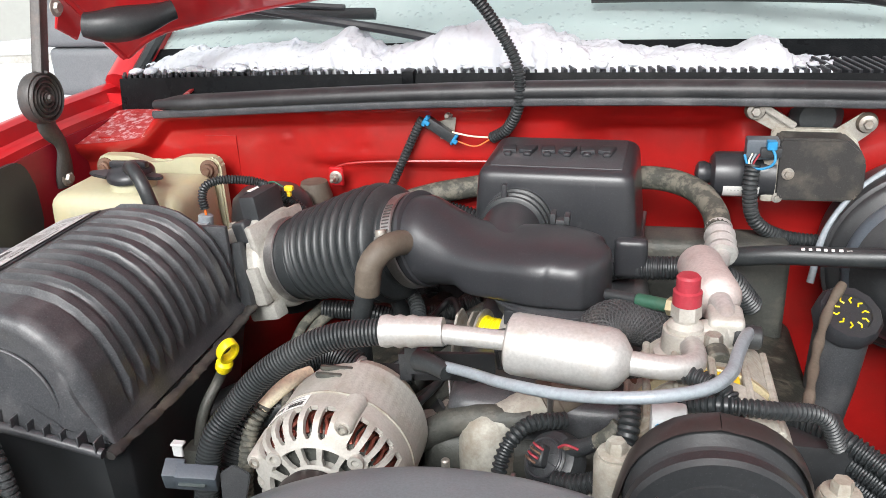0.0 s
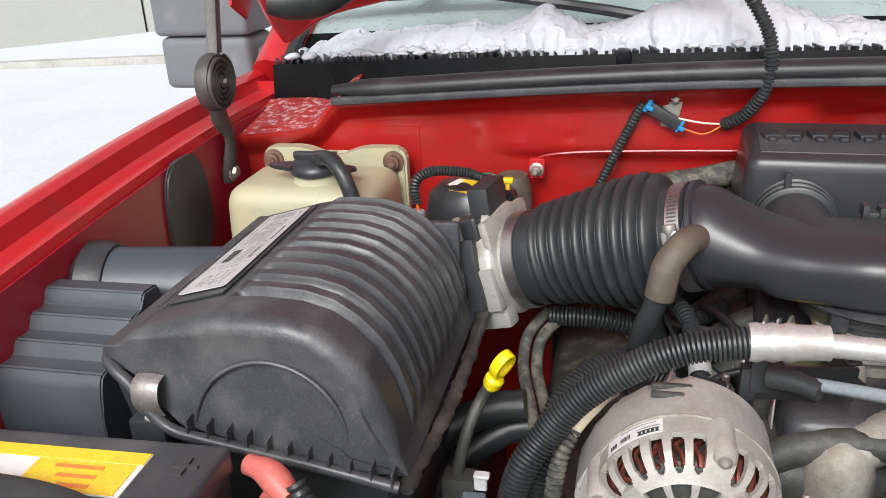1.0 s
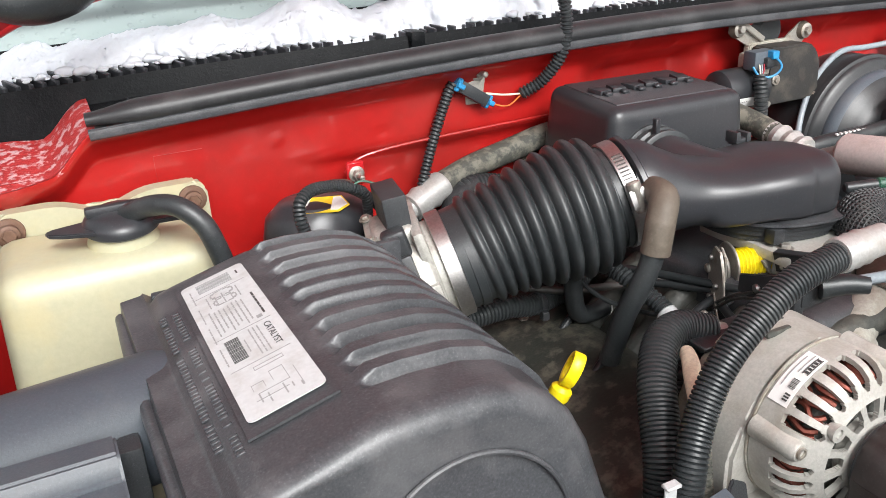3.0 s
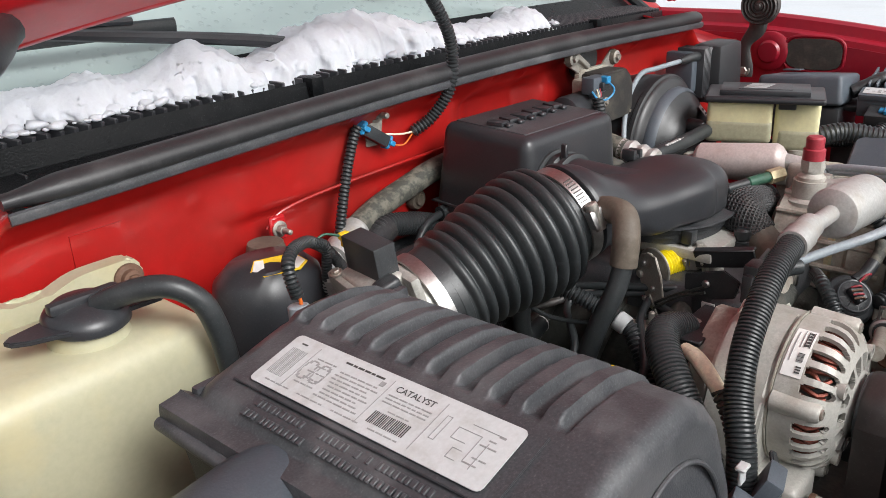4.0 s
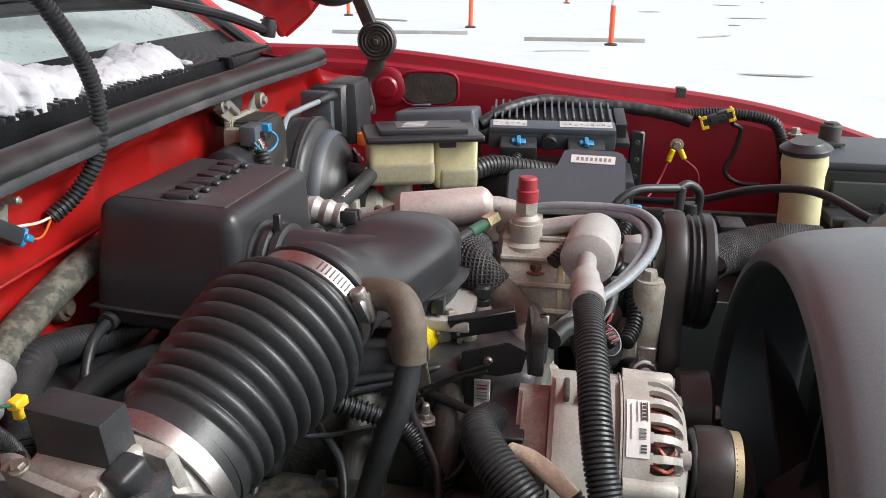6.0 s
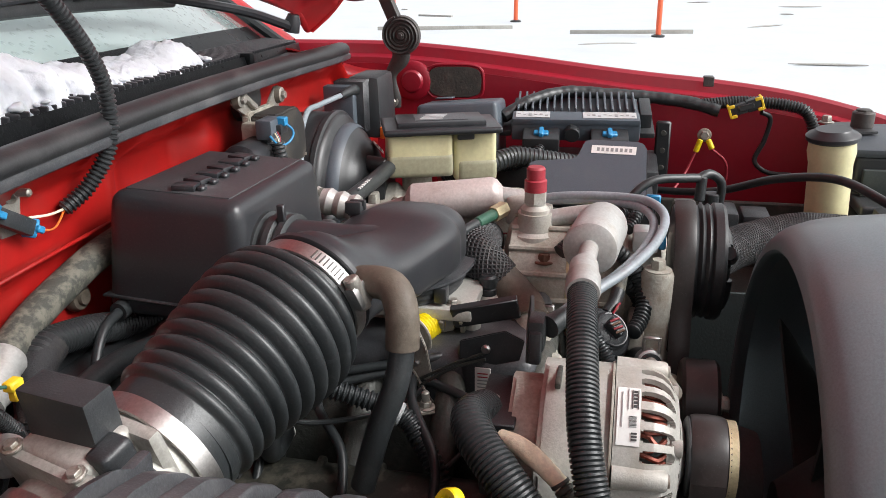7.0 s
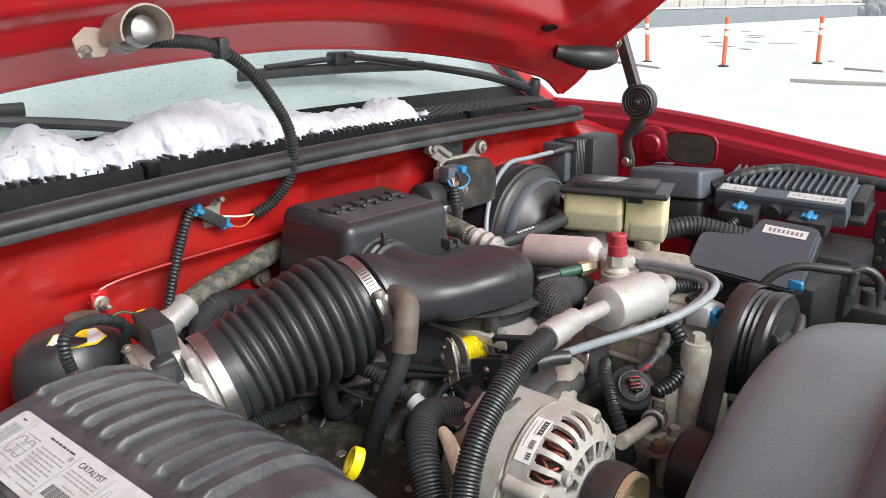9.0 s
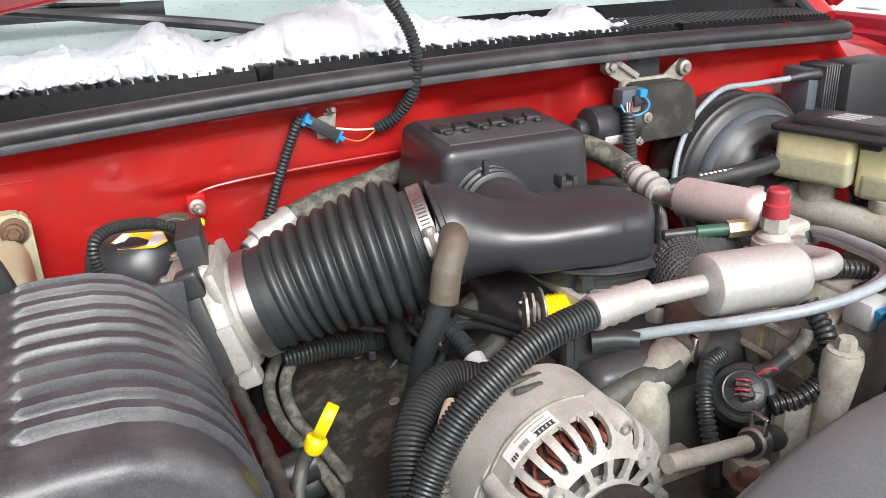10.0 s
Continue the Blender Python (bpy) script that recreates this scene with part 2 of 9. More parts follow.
MIRROR_GREY = surface("grey_mirror_housing", (0.13, 0.14, 0.15), 0.5, dirt=(0.3, 0.3, 0.31), dirt_amount=0.3, scale=14, grain=500, bump=0.25, distance=0.0008)
BRAID = surface("braided_thread", (0.040, 0.041, 0.043), 0.6, dirt=(0.13, 0.125, 0.115), dirt_amount=0.4, scale=40, grain=500, bump=0.3, distance=0.0005)
CLOTH = surface("braided_sleeve", (0.02, 0.02, 0.022), 0.75, dirt=(0.16, 0.14, 0.12), dirt_amount=0.4, scale=40, grain=500, bump=0.6, distance=0.0015)
SKIN_RUST = surface("rusty_steel", (0.16, 0.09, 0.06), 0.7, metal=0.3, dirt=(0.30, 0.22, 0.18), dirt_amount=0.5, scale=40, grain=200, bump=0.4)


def glass_material():
    """Wet, misted windscreen: reflective, with beads of water standing on it, its pale tint painted in for reflected
    sky and mist.
    """
    m = bpy.data.materials.new("misted_skylit_windscreen")
    m.use_nodes = True
    nt = m.node_tree
    p = nt.nodes["Principled BSDF"]
    co = nt.nodes.new("ShaderNodeTexCoord")
    mist = node(nt, "ShaderNodeTexNoise", Scale=3.0, Detail=4.0)
    drops = node(nt, "ShaderNodeTexVoronoi", Scale=95.0)
    nt.links.new(co.outputs["Object"], mist.inputs["Vector"])
    nt.links.new(co.outputs["Object"], drops.inputs["Vector"])
    # The pale green base stands for reflected sky as well as mist.
    tone = ramp(nt, 0.35, 0.65, (0.31, 0.39, 0.385), (0.44, 0.52, 0.505))
    nt.links.new(mist.outputs["Fac"], tone.inputs[0])
    nt.links.new(tone.outputs[0], p.inputs["Base Color"])
    bead = ramp(nt, 0.12, 0.32, (1, 1, 1), (0, 0, 0))
    nt.links.new(drops.outputs["Distance"], bead.inputs[0])
    bp = node(nt, "ShaderNodeBump", Strength=0.5, Distance=0.002)
    nt.links.new(bead.outputs[0], bp.inputs["Height"])
    nt.links.new(bp.outputs[0], p.inputs["Normal"])
    p.inputs["Roughness"].default_value = 0.12
    p.inputs["Coat Weight"].default_value = 0.8
    p.inputs["Coat Roughness"].default_value = 0.03
    return m


COWL_BLACK = surface("wet_black_cowl_plastic", (0.008, 0.009, 0.010), 0.30, dirt=(0.03, 0.03, 0.032), dirt_amount=0.3, scale=30, grain=400, bump=0.4, spec=0.08, distance=0.001, flecks=0.08)
LAMP_SHADE = surface("dirty_beige_enamel", (0.40, 0.34, 0.28), 0.5, dirt=(0.25, 0.16, 0.11), dirt_amount=0.6, scale=30, grain=200, bump=0.1)
GLASS = glass_material()


# ---- building tools ----
V = Vector


def origin(ob):
    at = V((0, 0, 0))
    while ob is not None:
        at += ob.location
        ob = ob.parent
    return at


def part(name, bm, material, parent, label="", smooth=38):
    """One mesh under a thing or a part; the bmesh is given in world places."""
    me = bpy.data.meshes.new(name)
    bmesh.ops.translate(bm, vec=-origin(parent), verts=bm.verts)
    bm.to_mesh(me)
    bm.free()
    me.materials.append(material)
    me.polygons.foreach_set("use_smooth", [True] * len(me.polygons))
    me.set_sharp_from_angle(angle=radians(smooth))
    ob = new(name, me)
    ob.parent = parent
    if label:
        tagged(ob, label)
    return ob


def thing(name, at, label, category, group="", kind=""):
    ob = new(name)
    ob.empty_display_size = 0.03
    ob.location = at
    return tagged(ob, label, category, group, kind)


def solid(name, bm, material, label, category, group="", kind="", smooth=38):
    """A thing of one mesh, its origin at the middle of its base."""
    lo = [min(v.co[i] for v in bm.verts) for i in range(3)]
    hi = [max(v.co[i] for v in bm.verts) for i in range(3)]
    at = V(((lo[0] + hi[0]) / 2, (lo[1] + hi[1]) / 2, lo[2]))
    bmesh.ops.translate(bm, vec=-at, verts=bm.verts)
    me = bpy.data.meshes.new(name)
    bm.to_mesh(me)
    bm.free()
    me.materials.append(material)
    me.polygons.foreach_set("use_smooth", [True] * len(me.polygons))
    me.set_sharp_from_angle(angle=radians(smooth))
    ob = new(name, me)
    ob.location = at
    return tagged(ob, label, category, group, kind)


def join(*bms):
    out = bms[0]
    for b in bms[1:]:
        me = bpy.data.meshes.new("joined")
        b.to_mesh(me)
        out.from_mesh(me)
        bpy.data.meshes.remove(me)
        b.free()
    return out


def box(x0, x1, y0, y1, z0, z1, bev=0.004, seg=2, top=(1.0, 1.0), m=None):
    """A block between the given faces, bevelled, its top scaled by `top`, turned about its middle by m."""
    bm = bmesh.new()
    bmesh.ops.create_cube(bm, size=1.0)
    c = V(((x0 + x1) / 2, (y0 + y1) / 2, (z0 + z1) / 2))
    for v in bm.verts:
        s = top if v.co.z > 0 else (1, 1)
        v.co = V((v.co.x * (x1 - x0) * s[0], v.co.y * (y1 - y0) * s[1], v.co.z * (z1 - z0)))
    if bev:
        bmesh.ops.bevel(bm, geom=list(bm.edges), offset=bev, segments=seg, profile=0.6, affect="EDGES", clamp_overlap=True)
    if m is not None:
        bm.transform(m)
    bmesh.ops.translate(bm, vec=c, verts=bm.verts)
    return bm


def axis_frame(a, b):
    """A pose at a whose z points to b."""
    d = V(b) - V(a)
    return Matrix.Translation(a) @ d.to_track_quat("Z", "Y").to_matrix().to_4x4()


def lathe(profile, a, b, n=32, cap=True):
    """Turned shape: (radius, share of the way from a to b or metres past it) pairs, about the line from a to b."""
    bm = bmesh.new()
    length = (V(b) - V(a)).length
    rings = []
    for r, s in profile:
        ring = [bm.verts.new((r * math.cos(2 * math.pi * i / n), r * math.sin(2 * math.pi * i / n), s * length)) for i in range(n)]
        rings.append(ring)
    for p, q in zip(rings, rings[1:]):
        for i in range(n):
            bm.faces.new((p[i], p[(i + 1) % n], q[(i + 1) % n], q[i]))
    if cap:
        bm.faces.new(rings[0][::-1])
        bm.faces.new(rings[-1])
    bm.transform(axis_frame(a, b))
    bm.normal_update()
    return bm


def rod(a, b, r, n=20, chamfer=0.0015):
    c = min(chamfer / max((V(b) - V(a)).length, 1e-6), 0.4)
    return lathe([(r - chamfer, 0), (r, c), (r, 1 - c), (r - chamfer, 1)], a, b, n)


def smooth_path(points, step=0.004):
    """Catmull-Rom curve through points, sampled at even steps."""
    pts = [V(p) for p in points]
    pts = [pts[0] * 2 - pts[1]] + pts + [pts[-1] * 2 - pts[-2]]
    dense = []
    for i in range(1, len(pts) - 2):
        p0, p1, p2, p3 = pts[i - 1:i + 3]
        k = max(6, int((p2 - p1).length / step * 1.5))
        for j in range(k):
            t = j / k
            dense.append(0.5 * ((2 * p1) + (p2 - p0) * t + (2 * p0 - 5 * p1 + 4 * p2 - p3) * t * t + (3 * p1 - p0 - 3 * p2 + p3) * t ** 3))
    dense.append(pts[-2])
    run = [0.0]
    for a, b in zip(dense, dense[1:]):
        run.append(run[-1] + (b - a).length)
    total, count = run[-1], max(2, int(run[-1] / step))
    out, j = [], 0
    for i in range(count + 1):
        s = total * i / count
        while j < len(run) - 2 and run[j + 1] < s:
            j += 1
        f = 0 if run[j + 1] == run[j] else (s - run[j]) / (run[j + 1] - run[j])
        out.append(dense[j].lerp(dense[j + 1], min(1, max(0, f))))
    return out, total


def sweep(points, radius, n=12, step=0.006, squash=None, up=(0, 0, 1), cap=True):
    """A tube through points. radius: metres, or a function of the metres run and the whole length; squash: the same for (side, up) factors."""
    path, total = smooth_path(points, step)
    bm = bmesh.new()
    rings, run = [], 0.0
    side = None
    for i, p in enumerate(path):
        if i:
            run += (p - path[i - 1]).length
        d = (path[min(i + 1, len(path) - 1)] - path[max(i - 1, 0)]).normalized()
        if side is None:
            side = d.cross(V(up))
            if side.length < 1e-3:
                side = d.cross(V((1, 0, 0)))
        side = (side - d * side.dot(d)).normalized()
        over = side.cross(d)
        r = radius(run, total) if callable(radius) else radius
        a, b = squash(run, total) if squash else (1, 1)
        rings.append([bm.verts.new(p + side * (r * a * math.cos(2 * math.pi * k / n)) + over * (r * b * math.sin(2 * math.pi * k / n))) for k in range(n)])
    for p, q in zip(rings, rings[1:]):
        for k in range(n):
            bm.faces.new((p[k], p[(k + 1) % n], q[(k + 1) % n], q[k]))
    if cap:
        bm.faces.new(rings[0][::-1])
        bm.faces.new(rings[-1])
    bmesh.ops.recalc_face_normals(bm, faces=bm.faces)
    return bm


def loom(points, r, pitch=0.0055, depth=0.0009, n=12):
    """Split corrugated conduit: square ribs along a tube."""
    def radius(s, total):
        return r + (depth if (s / pitch) % 1.0 < 0.55 else -depth)
    return sweep(points, radius, n=n, step=pitch / 4)


def sheet(outline, thick, m, bev=0.0):
    """A plate: an outline in its own x and y, given thickness upward, placed by m."""
    bm = bmesh.new()
    low = [bm.verts.new((x, y, 0)) for x, y in outline]
    high = [bm.verts.new((x, y, thick)) for x, y in outline]
    bm.faces.new(low[::-1])
    bm.faces.new(high)
    k = len(outline)
    for i in range(k):
        bm.faces.new((low[i], low[(i + 1) % k], high[(i + 1) % k], high[i]))
    if bev:
        bmesh.ops.bevel(bm, geom=[e for e in bm.edges], offset=bev, segments=2, affect="EDGES", clamp_overlap=True)
    bmesh.ops.recalc_face_normals(bm, faces=bm.faces)
    bm.transform(m)
    return bm


def hexbolt(at, way, r=0.007, h=0.005, washer=0.011):
    """A hexagon head on a washer, standing on `at` and pointing along `way`."""
    a, w = V(at), V(way).normalized()
    head = lathe([(r, 0), (r, 0.75), (r * 0.85, 1)], a + w * 0.0015, a + w * (0.0015 + h), 6)
    return join(head, lathe([(washer, 0), (washer, 0.7), (washer * 0.9, 1)], a, a + w * 0.002, 18))


def grid(nx, ny, f, close=False):
    """A surface from f(u, v), u and v from 0 to 1."""
    bm = bmesh.new()
    rows = [[bm.verts.new(f(i / nx, j / ny)) for j in range(ny + 1)] for i in range(nx + 1)]
    for i in range(nx):
        for j in range(ny):
            bm.faces.new((rows[i][j], rows[i + 1][j], rows[i + 1][j + 1], rows[i][j + 1]))
    bm.normal_update()
    return bm


def thicken(bm, depth):
    """Give an open sheet thickness, against its normals."""
    bmesh.ops.recalc_face_normals(bm, faces=bm.faces)
    bmesh.ops.solidify(bm, geom=list(bm.faces), thickness=depth)
    return bm


def bump(x, width):
    """A smooth hump of height 1 about 0, nought outside width."""
    x = abs(x) / width
    return 0.0 if x >= 1 else (1 - x * x) ** 2


def step01(x, a, b):
    t = min(1, max(0, (x - a) / (b - a)))
    return t * t * (3 - 2 * t)


def noise3(x, y, z, s=1.0):
    return noise.noise(V((x * s, y * s, z * s)))


def braid(points, r, strands=13, pitch=0.055, thread=0.0011):
    """Woven sleeve: threads wound both ways round a tube."""
    path, total = smooth_path(points, 0.004)
    frames, side, run = [], None, 0.0
    for i, p in enumerate(path):
        if i:
            run += (p - path[i - 1]).length
        d = (path[min(i + 1, len(path) - 1)] - path[max(i - 1, 0)]).normalized()
        if side is None:
            side = d.cross(V((0, 0, 1)))
            if side.length < 1e-3:
                side = d.cross(V((1, 0, 0)))
        side = (side - d * side.dot(d)).normalized()
        frames.append((p, side.copy(), side.cross(d), run))
    threads = []
    for way in (-1, 1):
        for k in range(strands):
            line = []
            for i, (p, a, b, run) in enumerate(frames):
                ang = 2 * math.pi * k / strands + way * 2 * math.pi * run / pitch
                q = r + 0.0005 * math.sin(ang * strands) * way
                line.append(p + a * (q * math.cos(ang)) + b * (q * math.sin(ang)))
            threads.append(sweep(line, thread, 5, 0.004, squash=lambda s, n: (1.3, 1.3)))
    return join(*threads)


# ---- ground and surroundings ----
GROUND = 0.10


def build_ground():
    def f(u, v):
        x, y = (u - 0.5) * 2, (v - 0.5) * 2
        x, y = 120 * x * abs(x), 120 * y * abs(y)
        return V((x, y, GROUND + 0.02 * noise3(x, y, 0, 0.6) + 0.012 * noise3(x, y, 3, 2.3)))
    solid("ground", grid(150, 150, f), SNOW_GROUND, "snow-covered parking lot, trodden thin in places", "ground", kind="structure")


build_ground()


def delineator(x, y, lean, h=0.95):
    """Orange flexible post with two white reflective bands on a flat foot."""
    t = thing("delineator_post", (x, y, GROUND), "orange plastic delineator post with white reflective bands in snow", "post", "delineator posts in the lot")
    tilt = pose(x, y, GROUND, 0, lean, 0)
    stem = lathe([(0.037, 0), (0.04, 0.05), (0.04, 0.9), (0.046, 0.93), (0.043, 0.98), (0.024, 1)], (0, 0, 0), (0, 0, h), 18)
    stem.transform(tilt)
    part("stem", stem, POST_ORANGE, t)
    for z in (0.62, 0.76):
        band = lathe([(0.0415, 0), (0.0415, 1)], (0, 0, z * h), (0, 0, z * h + 0.09), 18)
        band.transform(tilt)
        part("reflective_band", band, REFLECT, t, "white reflective band")
    foot = lathe([(0.1, 0), (0.1, 0.6), (0.06, 1)], (0, 0, 0.0), (0, 0, 0.04), 18)
    foot.transform(pose(x, y, GROUND))
    part("foot", foot, RUBBER, t)


for x, y, lean in ((12.4, 0.1, 1), (15.5, 6.8, -1), (17.4, 5.6, -3), (15.6, 8.5, -9), (15.0, 2.6, 6), (24.0, 1.0, 1), (28.0, -3.0, 0)):
    delineator(x, y, lean)


def timber(x, y, length, yaw, cover=0.05):
    """Squared timber laid on the ground as a bay marker, snow along it."""
    h = 0.05 if x < 0 else 0.03 if length > 1.8 else 0.008
    w = 0.06 if x < 0 else 0.03
    bm = box(-length / 2, length / 2, -w, w, -0.04, h, 0.008, 2)
    bm.transform(pose(x, y, GROUND + 0.03, 0, 0, yaw))
    solid("parking_timber", bm, TIMBER, "weathered timber bay marker half buried in snow", "timber", "parking timbers")


for x, y, length, yaw in ((-5.4, 7.6, 3.2, 10), (12.9, 0.5, 1.9, 96), (13.4, 3.6, 2.3, 100), (14.6, 8.2, 1.6, 60), (16.2, 4.4, 0.8, 70)):
    timber(x, y, length, yaw)


def ruts():
    """Tyre tracks and lumps in the snow of the lot: low ridges."""
    rnd = random.Random(5)
    bms = []
    for i in range(34):
        x, y = rnd.uniform(9, 34), rnd.uniform(-6, 14)
        a, length = rnd.uniform(70, 130), rnd.uniform(0.15, 0.9)
        b = lathe([(0.008, 0), (0.025, 0.2), (0.03, 0.5), (0.02, 0.85), (0.006, 1)], (-length / 2, 0, 0), (length / 2, 0, 0), 8)
        b.transform(pose(x, y, GROUND + 0.015, 0, 0, a) @ Matrix.Diagonal((1, 1, 0.5, 1)))
        bms.append(b)
    solid("ground_debris", join(*bms), TIMBER, "scattered sticks and gravel lumps lying in the snow", "debris", kind="stuff")


ruts()


def far_wall():
    t = thing("boundary_wall", (45, 17.5, GROUND), "low grey block wall along the edge of the lot", "wall", kind="structure")
    m = pose(45, 17.6, GROUND, 0, 0, -2)
    bm = box(-26, 26, -0.15, 0.15, -0.2, 0.78, 0.03, 2)
    bm.transform(m)
    part("wall_panel", bm, CONCRETE, t)
    fence = box(-26, 26, 0.33, 0.36, 0.7, 2.7, 0)
    fence.transform(m)
    part("fence_screen", fence, TIMBER, t, "weathered fence screen")
    cap = box(-26, 26, -0.2, 0.2, 0.78, 0.86, 0.02, 2)
    cap.transform(m)
    part("snow_cap", cap, SNOW, t, "snow lying along the top of the wall")
    for i in range(21):
        post = rod((-25 + 2.5 * i, 0.3, 0.9), (-25 + 2.5 * i, 0.3, 3.1), 0.03, 8)
        post.transform(m)
        part("fence_post", post, ZINC, t)
    for k in range(9):
        wire = rod((-26, 0.3, 1.35 + 0.2 * k), (26, 0.3, 1.35 + 0.2 * k), 0.011, 6)
        wire.transform(m)
        part("fence_wire", wire, ZINC, t)
    rnd = random.Random(2)
    for i in range(5):
        b = bmesh.new()
        bmesh.ops.create_icosphere(b, subdivisions=3, radius=1.0)
        for v in b.verts:
            v.co = v.co * (1 + 0.3 * noise3(*v.co, 1.7)) * (0.7 + 0.12 * i)
        b.transform(pose(63 + 1.1 * i, 17.2 - 0.5 * (i % 2), GROUND + 0.25))
        solid("boulder", b, CONCRETE, "rough grey boulder against the low wall", "rock", "boulders by the wall")


far_wall()


def left_building():
    """Beige clad hall with upright panel joints, beyond the far side of the truck."""
    a, b = V((-9.2, 6.9, 0)), V((-1.0, 14.0, 0))
    way = (b - a).normalized()
    t = thing("hall_building", (-5, 10.5, GROUND), "beige metal-clad hall with upright panel joints", "building", kind="structure")
    yaw = math.degrees(math.atan2(way.y, way.x))
    length = (b - a).length
    for i in range(9):
        w = 2.6
        x0 = -9 + i * w
        bm = box(x0 + 0.012, x0 + w - 0.012, 0, 0.25, -0.3, 6.0, 0.01, 1)
        bm.transform(pose(a.x, a.y, GROUND, 0, 0, yaw) @ pose(0, 0.6, 0))
        part("cladding_panel", bm, CLADDING, t)
    back = box(-9, 14.4, 0.25, 0.4, 0, 6.0, 0)
    back.transform(pose(a.x, a.y, GROUND, 0, 0, yaw) @ pose(0, 0.6, 0))
    part("wall_backing", back, IRON, t)


left_building()

# ---- truck body round the engine bay ----


def seal_top(x):
    return 1.247 - 0.052 * x * x + 0.011 * x


def fire_top(x):
    a = abs(x)
    z = seal_top(x) - 0.024
    return z - 0.034 * step01(a, 0.60, 0.65)


def fire_y(x, z):
    """Depth of the bulkhead sheet: a crease, a lip under the seal, side steps and pressed dents."""
    y = 1.04
    y -= 0.022 * step01(z, fire_top(x) - 0.035, fire_top(x) - 0.002)
    y -= 0.010 * step01(z, 1.118, 1.135) * step01(x, -0.42, -0.36) * (1 - step01(x, -0.02, 0.05))
    y += 0.035 * step01(x, -0.06, 0.02) * (1 - step01(x, 0.13, 0.18)) * (1 - step01(z, 1.17, 1.20))
    y -= 0.012 * step01(abs(x), 0.64, 0.68)
    y -= 0.016 * step01(x, 0.36, 0.42) * (1 - step01(z, 1.12, 1.15))
    y += 0.0025 * noise3(x, 0, z, 6) + 0.0012 * noise3(x, 4, z, 19)
    for px, pz, w, h in ((-0.427, 1.156, 0.007, -0.003), (-0.327, 1.205, 0.008, -0.004), (-0.286, 1.207, 0.008, -0.004), (-0.246, 1.206, 0.008, -0.004),
                         (-0.219, 1.209, 0.007, -0.004), (-0.31, 1.148, 0.007, 0.003), (0.38, 1.19, 0.012, -0.004), (0.42, 1.2, 0.006, -0.003), (-0.46, 1.09, 0.008, -0.003), (-0.40, 1.115, 0.006, -0.003), (-0.38, 1.185, 0.006, 0.003), (0.10, 1.20, 0.010, -0.004), (-0.10, 1.205, 0.008, -0.003), (0.03, 1.21, 0.007, 0.003)):
        if abs(x - px) < w and abs(z - pz) < w:
            y += h * bump(math.hypot(x - px, z - pz), w)
    return y


def build_firewall():
    x0, x1, low = -0.80, 0.80, 0.50

    def f(u, v):
        x = x0 + (x1 - x0) * u
        z = low + (fire_top(x) - low) * (1 - (1 - v) ** 1.7)
        return V((x, fire_y(x, z), z))
    bm = grid(260, 90, f)
    t = solid("firewall", thicken(bm, 0.004), RED_BULKHEAD, "red painted engine bulkhead with pressed creases and dents", "firewall", kind="structure", smooth=60)
    # pressed pads behind the bottle's ears
    for x in (-0.690, -0.528):
        pad = grid(10, 12, lambda u, v, x=x: V((x - 0.024 + 0.048 * u, fire_y(x, 1.13) - 0.003, 1.10 + 0.060 * v)))
        part("pressed_pad", thicken(pad, 0.002), RED_BULKHEAD, t)
    lip = sweep([(-0.59 + 1.18 * i / 40, 1.0135, fire_top(-0.59 + 1.18 * i / 40) + 0.001) for i in range(41)], 0.0022, 8)
    part("flange", lip, RED_BULKHEAD, t)
    edge = sweep([(-0.36, 1.018, 1.112), (-0.345, 1.014, 1.126), (-0.30, 1.012, 1.133), (-0.2, 1.013, 1.136), (-0.05, 1.014, 1.138)], 0.0018, 8)
    part("pressed_edge", edge, RED_BULKHEAD, t)
    return t


firewall = build_firewall()


def cowl_corners():
    """Red shelves and cheek plates that close the bulkhead's top corners under the hood hinges."""
    for s in (-1, 1):
        def shelf(u, v, s=s):
            x = 0.598 + 0.187 * u
            y = fire_y(s * x, fire_top(s * x)) - 0.004 + 0.125 * v
            return V((s * x, y, fire_top(s * x) - 0.001 + 0.022 * v + 0.002 * noise3(x, y, 1, 30)))
        part("corner_shelf", thicken(grid(24, 12, shelf), 0.003), RED_FROST if s < 0 else RED, firewall)

        def cheek(u, v, s=s):
            x = 0.655 + 0.165 * u
            return V((s * x, 1.135 + 0.02 * u, 1.15 + 0.045 * v))
        part("cheek_plate", thicken(grid(6, 4, cheek), 0.003), RED, firewall)


cowl_corners()


def bay_seal():
    pts = [(x, 0.998 + 0.02 * (abs(x) / 0.635) ** 6, seal_top(x) - 0.012) for x in [-0.607 + 1.240 * i / 30 for i in range(31)]]
    bm = sweep(pts, lambda s, n: 0.0125 * (0.55 + 0.45 * step01(s, 0, 0.05)) * (0.7 + 0.3 * step01(n - s, 0, 0.02)), 14, 0.008, squash=lambda s, t: (1.25, 0.95))
    t = thing("hood_seal", (0, 0.998, 1.22), "long black rubber weatherstrip along the top of the bulkhead", "seal")
    part("bulb_strip", bm, RUBBER_SEAL, t)
    part("carrier_lip", sweep([V(p) + V((0, -0.011, -0.012)) for p in pts], 0.0045, 8, 0.01, squash=lambda s, n: (0.7, 1.2)), PLASTIC_DUSTY, t)
    return t


bay_seal()


def cowl_y(x):
    return 1.045 + 0.18 * x * x


def cowl_z(x):
    return 1.246 - 0.05 * x * x


